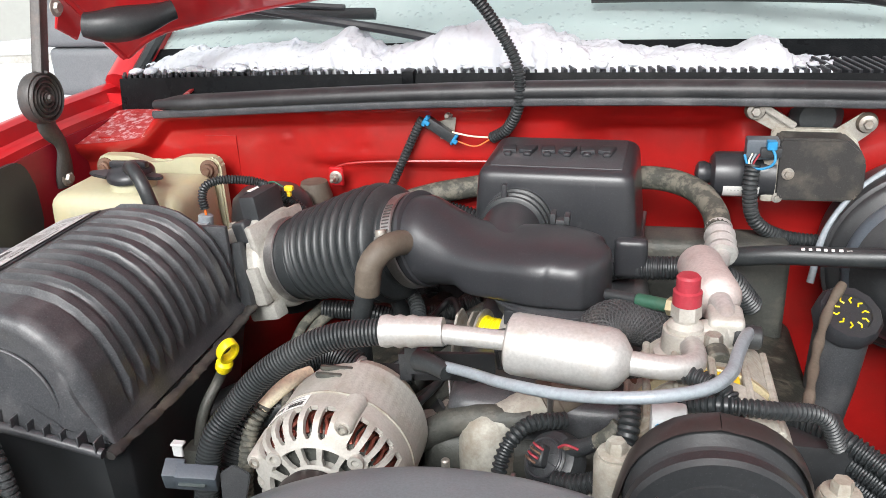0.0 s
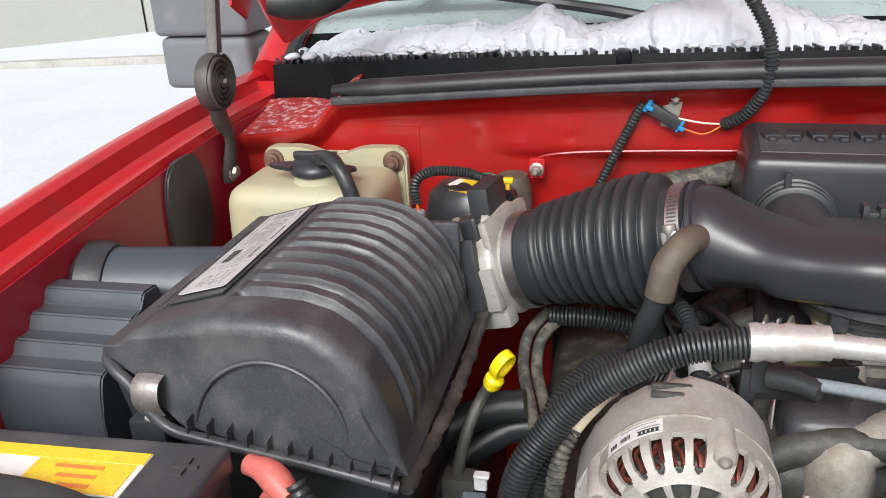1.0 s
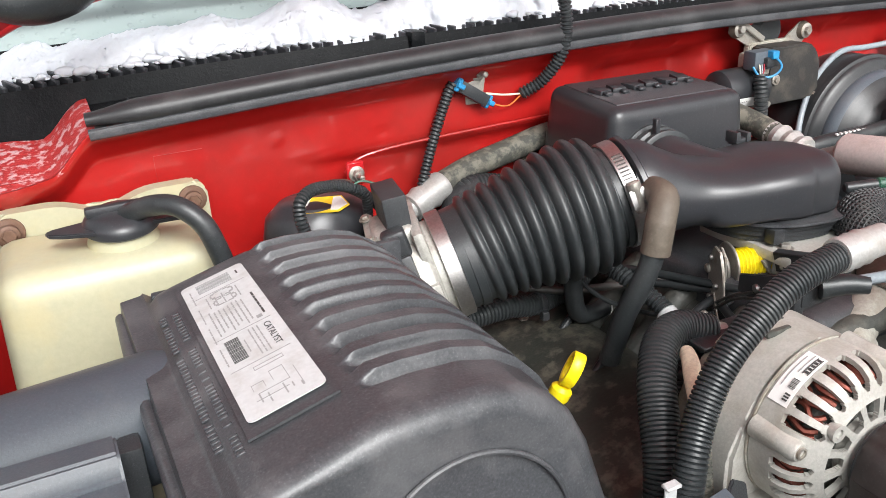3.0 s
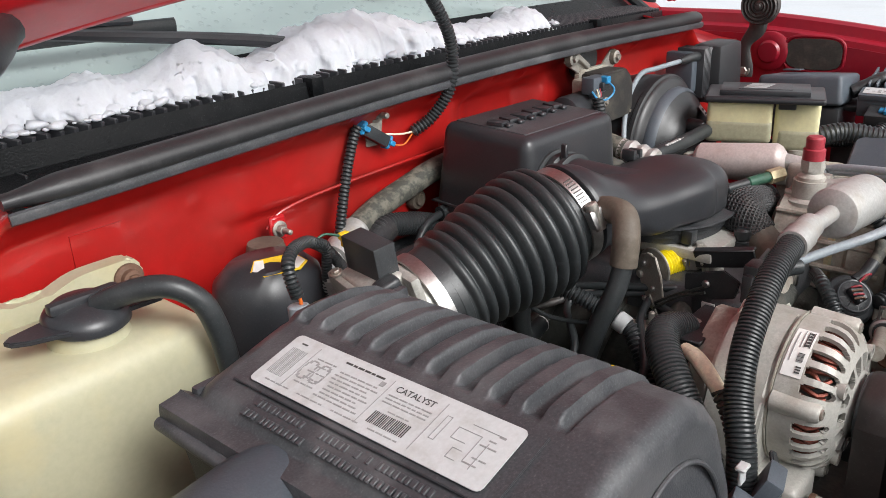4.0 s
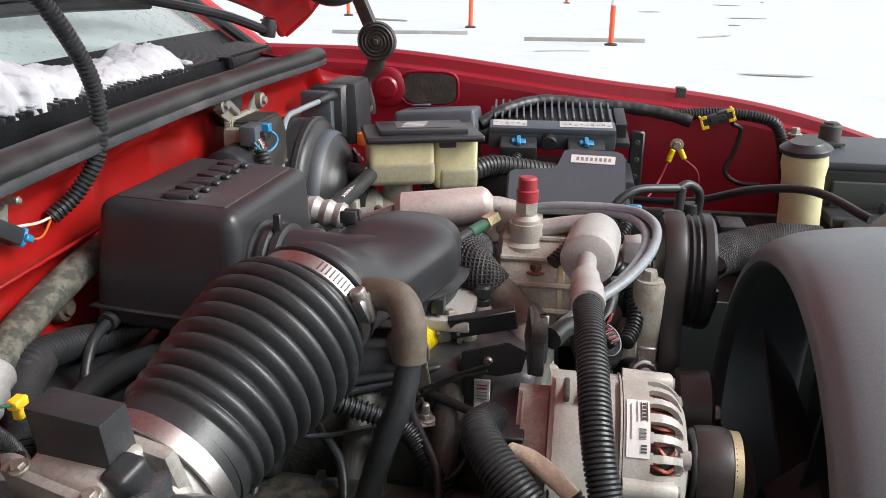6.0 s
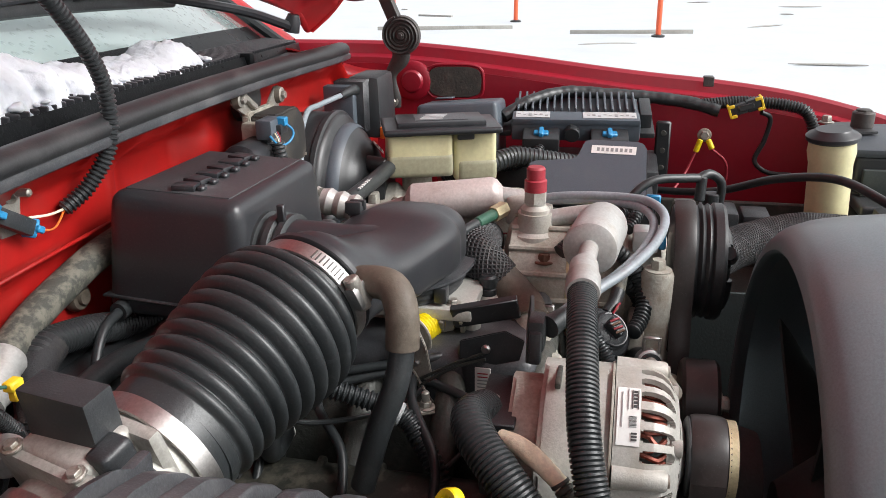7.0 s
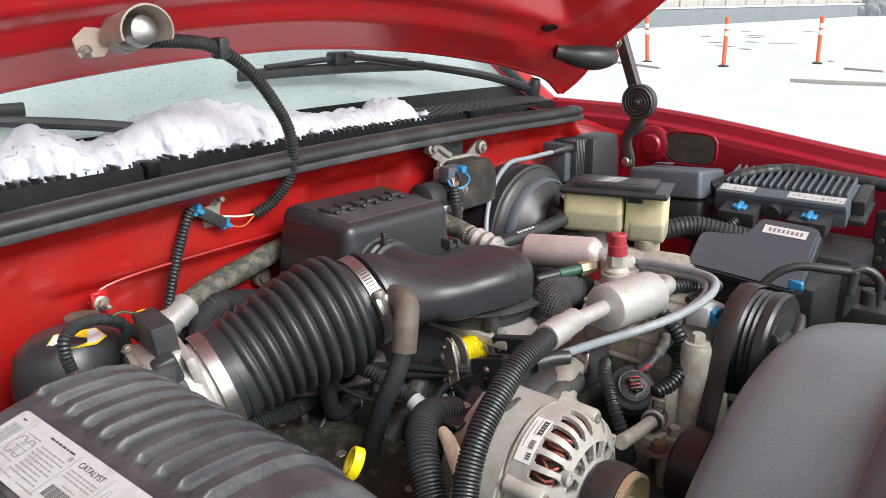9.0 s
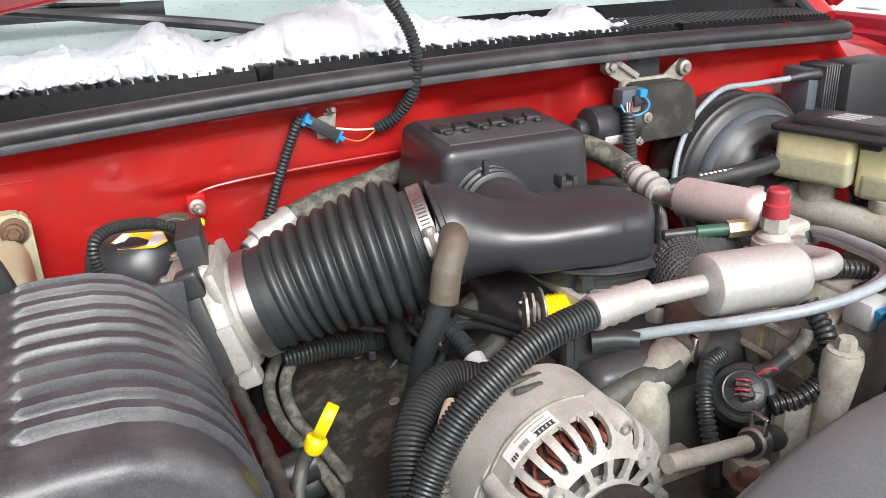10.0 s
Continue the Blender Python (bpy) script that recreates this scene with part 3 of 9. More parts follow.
def build_cowl():
    t = thing("cowl_panel", (0, 1.09, 1.2), "black plastic cowl panel with toothed air intake grille, wet", "cowl")
    def front(u, v):
        x = -0.745 + 1.49 * u
        return V((x, cowl_y(x) - 0.01 + 0.012 * v, cowl_z(x) + (0.050 + 0.022 * step01(abs(x), 0.5, 0.62)) * (v - 1)))
    part("front_face", thicken(grid(60, 3, front), 0.004), COWL_BLACK, t)
    def ledge(u, v):
        x = -0.60 + 1.20 * u
        return V((x, 1.005 + (cowl_y(x) - 1.012) * v, seal_top(x) - 0.022 + 0.006 * v))
    part("front_ledge", thicken(grid(60, 3, ledge), 0.003), COWL_BLACK, t)
    def deck(u, v):
        x = -0.745 + 1.49 * u
        return V((x, cowl_y(x) + 0.002 + 0.105 * v, cowl_z(x) - 0.012 + 0.012 * v))
    part("deck", thicken(grid(60, 6, deck), 0.004), COWL_BLACK, t)
    tooth = box(-0.0026, 0.0026, 0, 0.055, -0.014, 0.007, 0.0009, 1)
    for v in tooth.verts:
        if v.co.z > 0 and v.co.y < 0.03:
            v.co.z -= 0.004
    me = bpy.data.meshes.new("slat")
    tooth.to_mesh(me)
    me.materials.append(GLOSS)
    for i in range(124):
        x = -0.74 + 1.48 * i / 123
        s = new("slat", me)
        s.parent = t
        s.matrix_basis = pose(x, cowl_y(x) + 0.003, cowl_z(x) + 0.001, 4, 0, 26)
        s.location -= t.location
    for x in (-0.25, 0.36):
        clip = box(x - 0.009, x + 0.009, cowl_y(x) - 0.012, cowl_y(x) + 0.02, cowl_z(x) - 0.022, cowl_z(x) + 0.006, 0.005, 2)
        part("join_cover", clip, COWL_BLACK, t)
    for x in (-0.56, -0.42, 0.1, 0.5):
        rib = box(x - 0.001, x + 0.001, cowl_y(x) - 0.028, cowl_y(x) - 0.008, seal_top(x) - 0.02, cowl_z(x) - 0.020, 0.0004, 1)
        part("stiffening_rib", rib, PLASTIC, t)
    return t


build_cowl()


def screen_at(x, s):
    y = 1.135 + 0.16 * x * x + s * 0.80
    z = 1.255 - 0.04 * x * x + s * 0.60 - 0.03 * s * s
    return V((x * (1 - 0.14 * s), y, z))


def build_screen():
    t = thing("windscreen", (0, 1.2, 1.25), "wet misted windscreen with beads of meltwater, sky reflection in its pale colour", "windscreen")
    glass = thicken(grid(40, 24, lambda u, v: screen_at(-0.74 + 1.48 * u, -0.02 + 0.78 * v)), 0.005)
    part("glass_pane", glass, GLASS, t)
    band = grid(40, 2, lambda u, v: screen_at(-0.745 + 1.49 * u, -0.03 + 0.05 * v) + V((0, -0.002, 0.003)))
    part("lower_moulding", thicken(band, 0.003), COWL_BLACK, t)
    for sx in (-1, 1):
        pts = [screen_at(sx * 0.755, s) for s in (-0.06, 0.2, 0.5, 0.76)]
        part("pillar", sweep(pts, 0.035, 12, 0.03), RED, t, "red painted windscreen pillar")
        pts = [p + V((-sx * 0.026, -0.012, 0.018)) for p in pts]
        part("pillar_moulding", sweep(pts, 0.010, 8, 0.03), RUBBER, t)
    def roof(u, v):
        x = (-0.74 + 1.48 * u) * 0.88
        e = screen_at(-0.74 + 1.48 * u, 0.76)
        return V((x, e.y + 1.2 * v, e.z + 0.05 * math.sin(v * 1.6) + 0.02))
    part("roof", thicken(grid(20, 10, roof), 0.02), RED, t)
    return t


build_screen()


def wiper(pivot, elbow, tip0, tip1):
    t = thing("windscreen_wiper", pivot, "wet black windscreen wiper resting low on the glass", "wiper", "windscreen wipers")
    p, e, a, b = V(pivot), V(elbow), V(tip0), V(tip1)
    part("arm", sweep([p, p.lerp(e, 0.35) + V((0, 0, 0.012)), e + V((0, 0, 0.008))], lambda s, n: 0.011 - 0.004 * s / n, 8, 0.02, squash=lambda s, n: (0.7, 0.75)), GLOSS, t)
    part("pivot_cap", lathe([(0.013, 0), (0.013, 0.6), (0.009, 1)], p + V((0, 0, -0.008)), p + V((0, -0.006, 0.02)), 16), GLOSS, t)
    mid = a.lerp(b, 0.5)
    blade = sweep([a, a.lerp(b, 0.25) + V((0, 0, 0.002)), mid + V((0, 0, 0.003)), a.lerp(b, 0.75) + V((0, 0, 0.002)), b], 0.007, 8, 0.02, squash=lambda s, n: (0.6, 1.2))
    part("blade", blade, RUBBER, t)
    bridge = sweep([a.lerp(b, 0.12) + V((0, -0.002, 0.010)), mid + V((0, -0.004, 0.019)), a.lerp(b, 0.88) + V((0, -0.002, 0.010))], 0.0045, 8, 0.02)
    part("bridge", bridge, GLOSS, t)
    part("clip", box(mid.x - 0.022, mid.x + 0.022, mid.y - 0.014, mid.y + 0.01, mid.z + 0.008, mid.z + 0.030, 0.005, 2), GLOSS, t)


wiper((0.575, 1.085, 1.262), (0.165, 1.163, 1.335), (-0.02, 1.19, 1.322), (0.36, 1.17, 1.315))
wiper((-0.12, 1.115, 1.250), (-0.52, 1.150, 1.312), (-0.73, 1.225, 1.300), (-0.33, 1.180, 1.306))


def snow_on_cowl():
    """Melting snow heaped along the foot of the windscreen, ragged at its edge."""
    def height(x):
        crest = ((-0.72, 1.236), (-0.64, 1.252), (-0.5, 1.264), (-0.4, 1.270), (-0.345, 1.292), (-0.30, 1.266), (-0.25, 1.275), (-0.2, 1.292), (-0.13, 1.302), (-0.10, 1.291),
                 (-0.05, 1.284), (0.0, 1.272), (0.05, 1.264), (0.1, 1.268), (0.15, 1.263), (0.205, 1.275), (0.24, 1.252), (0.27, 1.248), (0.30, 1.246))
        for (a, p), (b, q) in zip(crest, crest[1:]):
            if a <= x <= b:
                top = p + (q - p) * step01(x, a, b)
                break
        h = top - cowl_z(x) + 0.005 * noise3(x, 0, 0, 18) + 0.003 * noise3(x, 5, 0, 45)
        return max(0.002, h)
    def f(u, v):
        x = -0.70 + 0.98 * u
        h = height(x)
        a = math.pi * v
        wide = 0.027 + 0.45 * h
        front = cowl_y(x) + 0.006 + 0.004 * step01(x, -0.32, -0.2) + 0.010 * noise3(x, 1, 0, 20) + 0.009 * noise3(x, 2, 0, 60) + 0.018 * (1 - step01(x, -0.5, -0.3))
        y = front + wide - wide * math.cos(a)
        z = cowl_z(x) - 0.004 + h * math.sin(a) ** 0.65 + 0.012 * v
        n = 0.0050 * noise3(x, y, z, 32) + 0.0028 * noise3(x, y, z, 85) + 0.0022 * noise3(x, y, z, 220)
        return V((x + n, y + n, z + n * 1.2 * math.sin(a)))
    bm = grid(520, 44, f)
    bmesh.ops.recalc_face_normals(bm, faces=bm.faces)
    rnd = random.Random(11)
    lumps = []
    for i in range(420):
        x = rnd.uniform(-0.73, -0.30) if i < 300 else rnd.uniform(-0.3, 0.30)
        r = rnd.uniform(0.0015, 0.0045) if i % 9 else rnd.uniform(0.005, 0.008)
        b = bmesh.new()
        bmesh.ops.create_icosphere(b, subdivisions=2, radius=r)
        for v in b.verts:
            v.co *= 1 + 0.6 * noise3(*(v.co * (0.9 / r) + V((i, 0, 0))), 1.0)
        b.transform(Matrix.Translation((x, cowl_y(x) + rnd.uniform(0.005, 0.075), cowl_z(x) + 0.006 + r * 0.4)) @ Matrix.Diagonal((1.4, 1.2, 0.7, 1)))
        lumps.append(b)
    solid("snow", join(bm, *lumps), SNOW, "melting white snow heaped along the cowl grille", "snow", kind="stuff", smooth=180)


snow_on_cowl()


def fender(side):
    """Front wing with its rain channel, inner lip and the apron below it."""
    s = side
    drop = (lambda y: 1.206 - 0.062 * step01(1.05 - y, 0.0, 0.95) - 0.10 * step01(0.35 - y, 0, 0.6)) if s < 0 else (lambda y: 1.216 - 0.064 * step01(1.05 - y, 0, 0.75) - 0.06 * (max(0.0, 0.45 - y) / 0.38) ** 2)
    crown = 0.79 if s < 0 else 0.835
    t = thing("front_fender", (s * 0.86, 0.6, 0.6), "red painted front fender, wet along its edge" if s < 0 else "dark red front fender with a wiring clip on its lip", "fender", "front fenders")
    prof = ((-0.042, -0.040), (-0.040, -0.028), (-0.022, -0.026), (-0.016, -0.024), (-0.012, -0.006), (-0.004, -0.0005), (0.006, -0.001), (0.03, -0.012), (0.06, -0.035), (0.085, -0.08), (0.1, -0.16), (0.11, -0.34), (0.10, -0.55))

    def f(u, v):
        y = -0.25 + 1.75 * u
        k = v * (len(prof) - 1)
        i = min(int(k), len(prof) - 2)
        a, b = prof[i], prof[i + 1]
        q = k - i
        x, z = a[0] + (b[0] - a[0]) * q, a[1] + (b[1] - a[1]) * q
        narrow = -0.10 * step01(0.4 - y, 0, 0.7)
        return V((s * (crown + narrow + x), y, drop(y) + z))
    part("outer_panel", thicken(grid(70, 36, f), 0.003), RED if s < 0 else RED_DEEP, t)

    def inner(u, v):
        y = -0.15 + 1.35 * u
        narrow = -0.10 * step01(0.4 - y, 0, 0.7)
        x = crown - 0.043 + narrow - 0.0 * v
        z = drop(y) - 0.038 - 0.68 * v
        x -= 0.03 * step01(v, 0.45, 0.9)
        x += 0.003 * noise3(y, z, 1, 7)
        return V((s * x, y, z))
    part("inner_apron", thicken(grid(60, 24, inner), 0.003), RED_DEEP, t)
    if s > 0:
        part("lower_liner", box(0.690, 0.700, -0.1, 0.62, 0.5, 0.965, 0.003, 1), IRON, t, "black inner fender liner")
    return t


fender_l = fender(-1)
fender_r = fender(1)


def fender_details():
    # foam pad over the opening on one apron, the dark opening in the other
    pad = sheet([(math.copysign(abs(math.cos(a)) ** 0.6, math.cos(a)) * 0.050, math.copysign(abs(math.sin(a)) ** 0.7, math.sin(a)) * 0.050) for a in [2 * math.pi * (k + 0.5) / 36 for k in range(36)]], 0.006, pose(-0.744, 0.855, 1.100, 90, 0, 90) @ Matrix.Diagonal((0.92, 1.3, 1, 1)), 0.002)
    solid("access_pad", pad, PLASTIC, "black rubber blanking pad on the red inner fender", "pad")
    r = []
    for cy, cz, w, h in ((0.853, 1.145, 0.050, 0.028),):
        o = []
        for k in range(32):
            a = 2 * math.pi * k / 32
            c, d = math.cos(a), math.sin(a)
            o.append((math.copysign(abs(c) ** 0.5, c) * w, math.copysign(abs(d) ** 0.5, d) * h))
        r.append(sheet(o, 0.004, pose(0.789, cy, cz, 90, 0, -90), 0.001))
        rim = []
        for k in range(33):
            a = 2 * math.pi * k / 32
            c, d = math.cos(a), math.sin(a)
            rim.append((0.788, cy + math.copysign(abs(c) ** 0.5, c) * (w + 0.004), cz + math.copysign(abs(d) ** 0.5, d) * (h + 0.004)))
        part("opening_rim", sweep(rim, 0.003, 8, 0.01), RED_DEEP, fender_r)
    part("opening", r[0], IRON, fender_r, "dark opening pressed into the inner fender")
    for s, y, z in ((1, 0.935, 1.145), (-1, 0.945, 1.125)):
        disc = lathe([(0.038, 0), (0.037, 0.35), (0.032, 0.6), (0.022, 0.62), (0.018, 0.95), (0.012, 1.0)], (s * 0.792, y, z), (s * 0.776, y, z), 32)
        part("pressed_boss", disc, RED_DEEP, fender_l if s < 0 else fender_r, "domed red pressing at the hinge mount")


fender_details()


def hood_z(x, y):
    return 1.368 - 0.150 * x * x - 0.022 * max(x, 0) + (1.085 - y) * 0.80


def build_hood():
    """Raised hood seen from below: inner skin with stamped ribs, rolled rear edge and side flanges."""
    t = thing("hood", (0, 1.08, 1.35), "raised red hood with stamped inner frame", "hood")

    def skin(u, v):
        x = (-1 + 2 * u) * (0.70 + 0.05 * step01(v, 0.25, 0.5))
        y = 1.085 - 0.92 * v + 0.03 * x * x * (1 - v)
        z = hood_z(x, y) - 0.022 * step01(abs(x), 0.64, 0.71) * (1 - 0.6 * v)
        z += 0.045 * (step01(v, 0.090, 0.104) - step01(v, 0.30, 0.34)) * (1 - step01(abs(x), 0.5, 0.58))
        z += 0.012 * step01(v, 0.05, 0.07)
        return V((x, y, z))
    part("inner_panel", thicken(grid(120, 240, skin), 0.004), RED, t)
    edge = [skin(k / 40, 0.0) + V((0, 0.004, 0.002)) for k in range(41)]
    part("rear_edge", sweep(edge, 0.009, 10, 0.02), RED, t)
    for sx in (0, 1):
        part("side_flange", sweep([skin(sx, k / 24) for k in range(25)], 0.007, 8, 0.02), RED, t)
    for x, v in ((0.555, 0.086), (-0.555, 0.086)):
        p = skin((x + 0.75) / 1.5, v)
        slot = lathe([(0.02, 0), (0.02, 1)], (0, 0, -0.002), (0, 0, 0.0015), 24)
        slot.transform(Matrix.Translation(p + V((0, 0, -0.007))) @ pose(0, 0, 0, -38, 0, 0) @ Matrix.Diagonal((1.2, 0.42, 1, 1)))
        part("drain_slot", slot, COWL_BLACK, t, "dark oval slot in the panel")
    return t


hood = build_hood()


def spring_hinge(s):
    """Hood hinge: pressed red plate, flat arm and the coiled counterbalance spring."""
    t = thing("counterbalance_strut", (s * 0.735, 0.95, 1.1), "dark steel hood hinge arm with a flat coil spring", "hinge", "hood hinges")
    a, b = V((s * 0.742, 0.99, 1.345)), V((s * 0.728, 0.938, 1.235))
    c = V((s * 0.742, 0.962, 1.115))
    def bar(p, q, w, d):
        bm = box(-w / 2, w / 2, -d / 2, d / 2, 0, (q - p).length, 0.003, 2)
        m = axis_frame(p, q) @ pose(0, 0, 0, 0, 0, 0)
        bm.transform(m)
        return bm
    part("upper_arm", bar(b, a + (a - b) * 0.5, 0.014, 0.024), DARK_ARM, t)
    part("lower_arm", sweep([b + V((0, 0.006, -0.010)), b.lerp(c, 0.33) + V((0, -0.004, 0)), b.lerp(c, 0.62) + V((-s * 0.003, 0.010, 0)), c + V((0, 0, -0.012))], lambda q, n: 0.014 + 0.003 * math.sin(9 * q / n), 12, 0.005, squash=lambda q, n: (1.0, 0.42), up=(1, 0, 0)), DARK_ARM, t)
    turns, pts = 4.2, []
    for k in range(101):
        ang = 2 * math.pi * turns * k / 100
        r = 0.007 + 0.027 * k / 100
        pts.append((b.x - s * 0.006, b.y + r * math.cos(ang), b.z + r * math.sin(ang)))
    part("coil_spring", sweep(pts, 0.0021, 8, 0.003, squash=lambda q, n: (1.0, 2.2), up=(1, 0, 0)), DARK_ARM, t, "flat wound coil spring")
    part("drum", lathe([(0.033, 0), (0.035, 0.5), (0.033, 1)], b + V((s * 0.010, 0, 0)), b + V((-s * 0.006, 0, 0)), 32), DARK_ARM, t)
    part("pivot_bolt", hexbolt(b + V((-s * 0.010, 0, 0)), (-s, 0, 0), 0.005, 0.005, 0.007), DARK_ARM, t)
    part("foot_bolt", hexbolt(c + V((-s * 0.006, 0, 0)), (-s, 0, 0), 0.008, 0.006, 0.012), ZINC, t)
    plate = [(-0.025, -0.05), (0.02, -0.045), (0.03, 0.02), (0.02, 0.08), (-0.03, 0.10), (-0.04, 0.02)]
    part("mount_plate", sheet(plate, 0.004, pose(s * 0.722, 1.035, 1.345, 90, 0, 90) @ pose(0, 0, 0, 0, 0, -35), 0.001), RED, t, "red mounting plate")
    part("upper_bolt", hexbolt(V((s * 0.716, 0.99, 1.345)), (-s, 0, 0), 0.008, 0.006, 0.012), ZINC, t)
    bumper = sweep([(s * 0.66, 0.965, 1.325), (s * 0.635, 0.975, 1.322), (s * 0.60, 1.0, 1.325), (s * 0.565, 1.03, 1.335)], lambda q, n: 0.013 + 0.010 * bump(q / n - 0.4, 0.6), 12, 0.006)
    solid("hood_bumper", bumper, RUBBER, "dark rubber bumper under the hood corner", "bumper", "hood bumpers")


spring_hinge(-1)
spring_hinge(1)


def door_mirror():
    t = thing("door_mirror", (-1.04, 1.52, 1.12), "large grey door mirror housing with a split face", "mirror")
    part("upper_housing", box(-1.135, -0.94, 1.47, 1.60, 1.215, 1.42, 0.015, 4), MIRROR_GREY, t)
    part("lower_housing", box(-1.13, -0.945, 1.475, 1.59, 1.115, 1.2135, 0.018, 4), MIRROR_GREY, t)
    part("glass", box(-1.115, -0.97, 1.593, 1.603, 1.24, 1.40, 0.003, 1), STEEL, t)
    part("arm", rod((-0.97, 1.53, 1.17), (-0.84, 1.53, 1.16), 0.022, 14), MIRROR_GREY, t)
    u = thing("door_mirror", (0.98, 1.52, 1.12), "grey door mirror housing beyond the windscreen pillar", "mirror")
    part("upper_housing", box(0.955, 1.135, 1.47, 1.60, 1.13, 1.42, 0.03, 4), MIRROR_GREY, u)
    part("arm", rod((0.97, 1.53, 1.17), (0.84, 1.53, 1.16), 0.022, 14), MIRROR_GREY, u)


door_mirror()


def bay_floor():
    """What closes the bay below: chassis rails, crossmember and wheel-house sheets, dark with road dirt, and panels
    added to keep stray light out.
    """
    for s in (-1, 1):
        solid("chassis_rail", box(s * 0.44 - 0.04, s * 0.44 + 0.04, -0.3, 1.4, 0.60, 0.74, 0.01, 2), IRON, "dirt-caked black chassis rail", "frame rail", "chassis rails")
    solid("crossmember", box(-0.42, 0.42, 0.30, 0.42, 0.62, 0.70, 0.012, 2), IRON, "dirt-caked black steel crossmember below the engine", "crossmember")
    # The left-hand sheet is added to keep light from leaking in below.
    for s in (-1, 1):
        def f(u, v, s=s):
            y = -0.2 + 1.2 * u
            x = 0.47 + 0.28 * v
            return V((s * x, y, (0.80 if s > 0 else 0.74) + 0.06 * v + 0.004 * noise3(x, y, 0, 9)))
        solid("wheelhouse_liner", thicken(grid(24, 10, f), 0.004), IRON, "dusty black wheelhouse liner that keeps light out of the bay", "liner", "wheelhouse liners")
    solid("closing_sheet", box(-0.80, 0.80, -0.25, 1.08, 0.50, 0.52, 0.004, 1), IRON, "dirty black splash shield under the engine", "shield")
    # Panels added at the front so no light leaks onto the low bulkhead.
    for s in (-1, 1):
        solid("light_stop_panel", box(s * 0.64 - 0.17, s * 0.64 + 0.17, -0.03, 0.0, 0.52, 0.99, 0.006, 2), IRON, "dirty black panel added beside the radiator core to block light", "panel", "radiator supports")
    solid("radiator", box(-0.46, 0.46, -0.02, 0.03, 0.62, 1.05, 0.008, 2), PLASTIC_GREY, "dark radiator core behind the fan", "radiator")


bay_floor()


# ---- intake side: bottles, air cleaner, duct ----
def coolant_bottle():
    t = thing("coolant_bottle", (-0.605, 0.95, 0.88), "cream translucent coolant bottle with stained sides", "bottle")
    body = box(-0.716, -0.508, 0.864, 1.000, 0.86, 1.122, 0.026, 5, top=(0.90, 0.90))
    edge = [(-0.705, 1.0), (-0.512, 1.0)] + [(-0.512 - 0.193 * k / 24, 1.1405 - 0.012 * math.sin(math.pi * step01(k, 5, 19)) ** 1.5 - 0.010 * (k in (0, 24))) for k in range(25)]
    flange = sheet(edge, 0.018, pose(0, 1.0095, 0, 90, 0, 0), 0.003)
    neck = lathe([(0.030, 0), (0.030, 0.6), (0.026, 1)], (-0.601, 0.920, 1.105), (-0.601, 0.918, 1.137), 28)
    part("body", join(body, flange, neck), CREAM, t)
    for x in (-0.690, -0.528):
        b = part("bolt", lathe([(0.0135, 0), (0.0135, 0.3), (0.009, 0.4), (0.009, 0.9), (0.007, 1)], (x, 0.991, 1.124), (x, 0.982, 1.124), 20), SKIN_RUST, t, "rusty washer-headed bolt")
        part("bolt_head", hexbolt((x, 0.983, 1.124), (0, -1, 0), 0.0065, 0.004, 0.009), SKIN_RUST, b)
    cap = lathe([(0.029, 0), (0.0315, 0.12), (0.0315, 0.4), (0.0295, 0.6), (0.024, 0.85), (0.014, 0.97), (0.0005, 1.0)], (-0.601, 0.917, 1.134), (-0.601, 0.915, 1.152), 32)
    tabs = join(sheet([(-0.022, -0.024), (-0.048, -0.014), (-0.058, -0.007), (-0.060, 0.000), (-0.054, 0.005), (-0.024, 0.012)], 0.004, pose(-0.601, 0.917, 1.138), 0.001),
                sheet([(0.022, -0.020), (0.050, -0.022), (0.056, -0.016), (0.052, -0.008), (0.026, 0.004)], 0.004, pose(-0.601, 0.917, 1.138), 0.001),
                box(-0.628, -0.574, 0.911, 0.921, 1.148, 1.157, 0.003, 2))
    part("cap", join(cap, tabs), GLOSS, t, "black filler cap with moulded tabs")
    hose = sweep([(-0.596, 0.908, 1.147), (-0.580, 0.887, 1.158), (-0.561, 0.866, 1.161), (-0.545, 0.854, 1.148), (-0.537, 0.851, 1.128), (-0.531, 0.850, 1.096), (-0.532, 0.84, 1.03), (-0.54, 0.83, 0.96)], 0.0088, 14)
    part("overflow_hose", hose, RUBBER, t, "black overflow hose")


coolant_bottle()


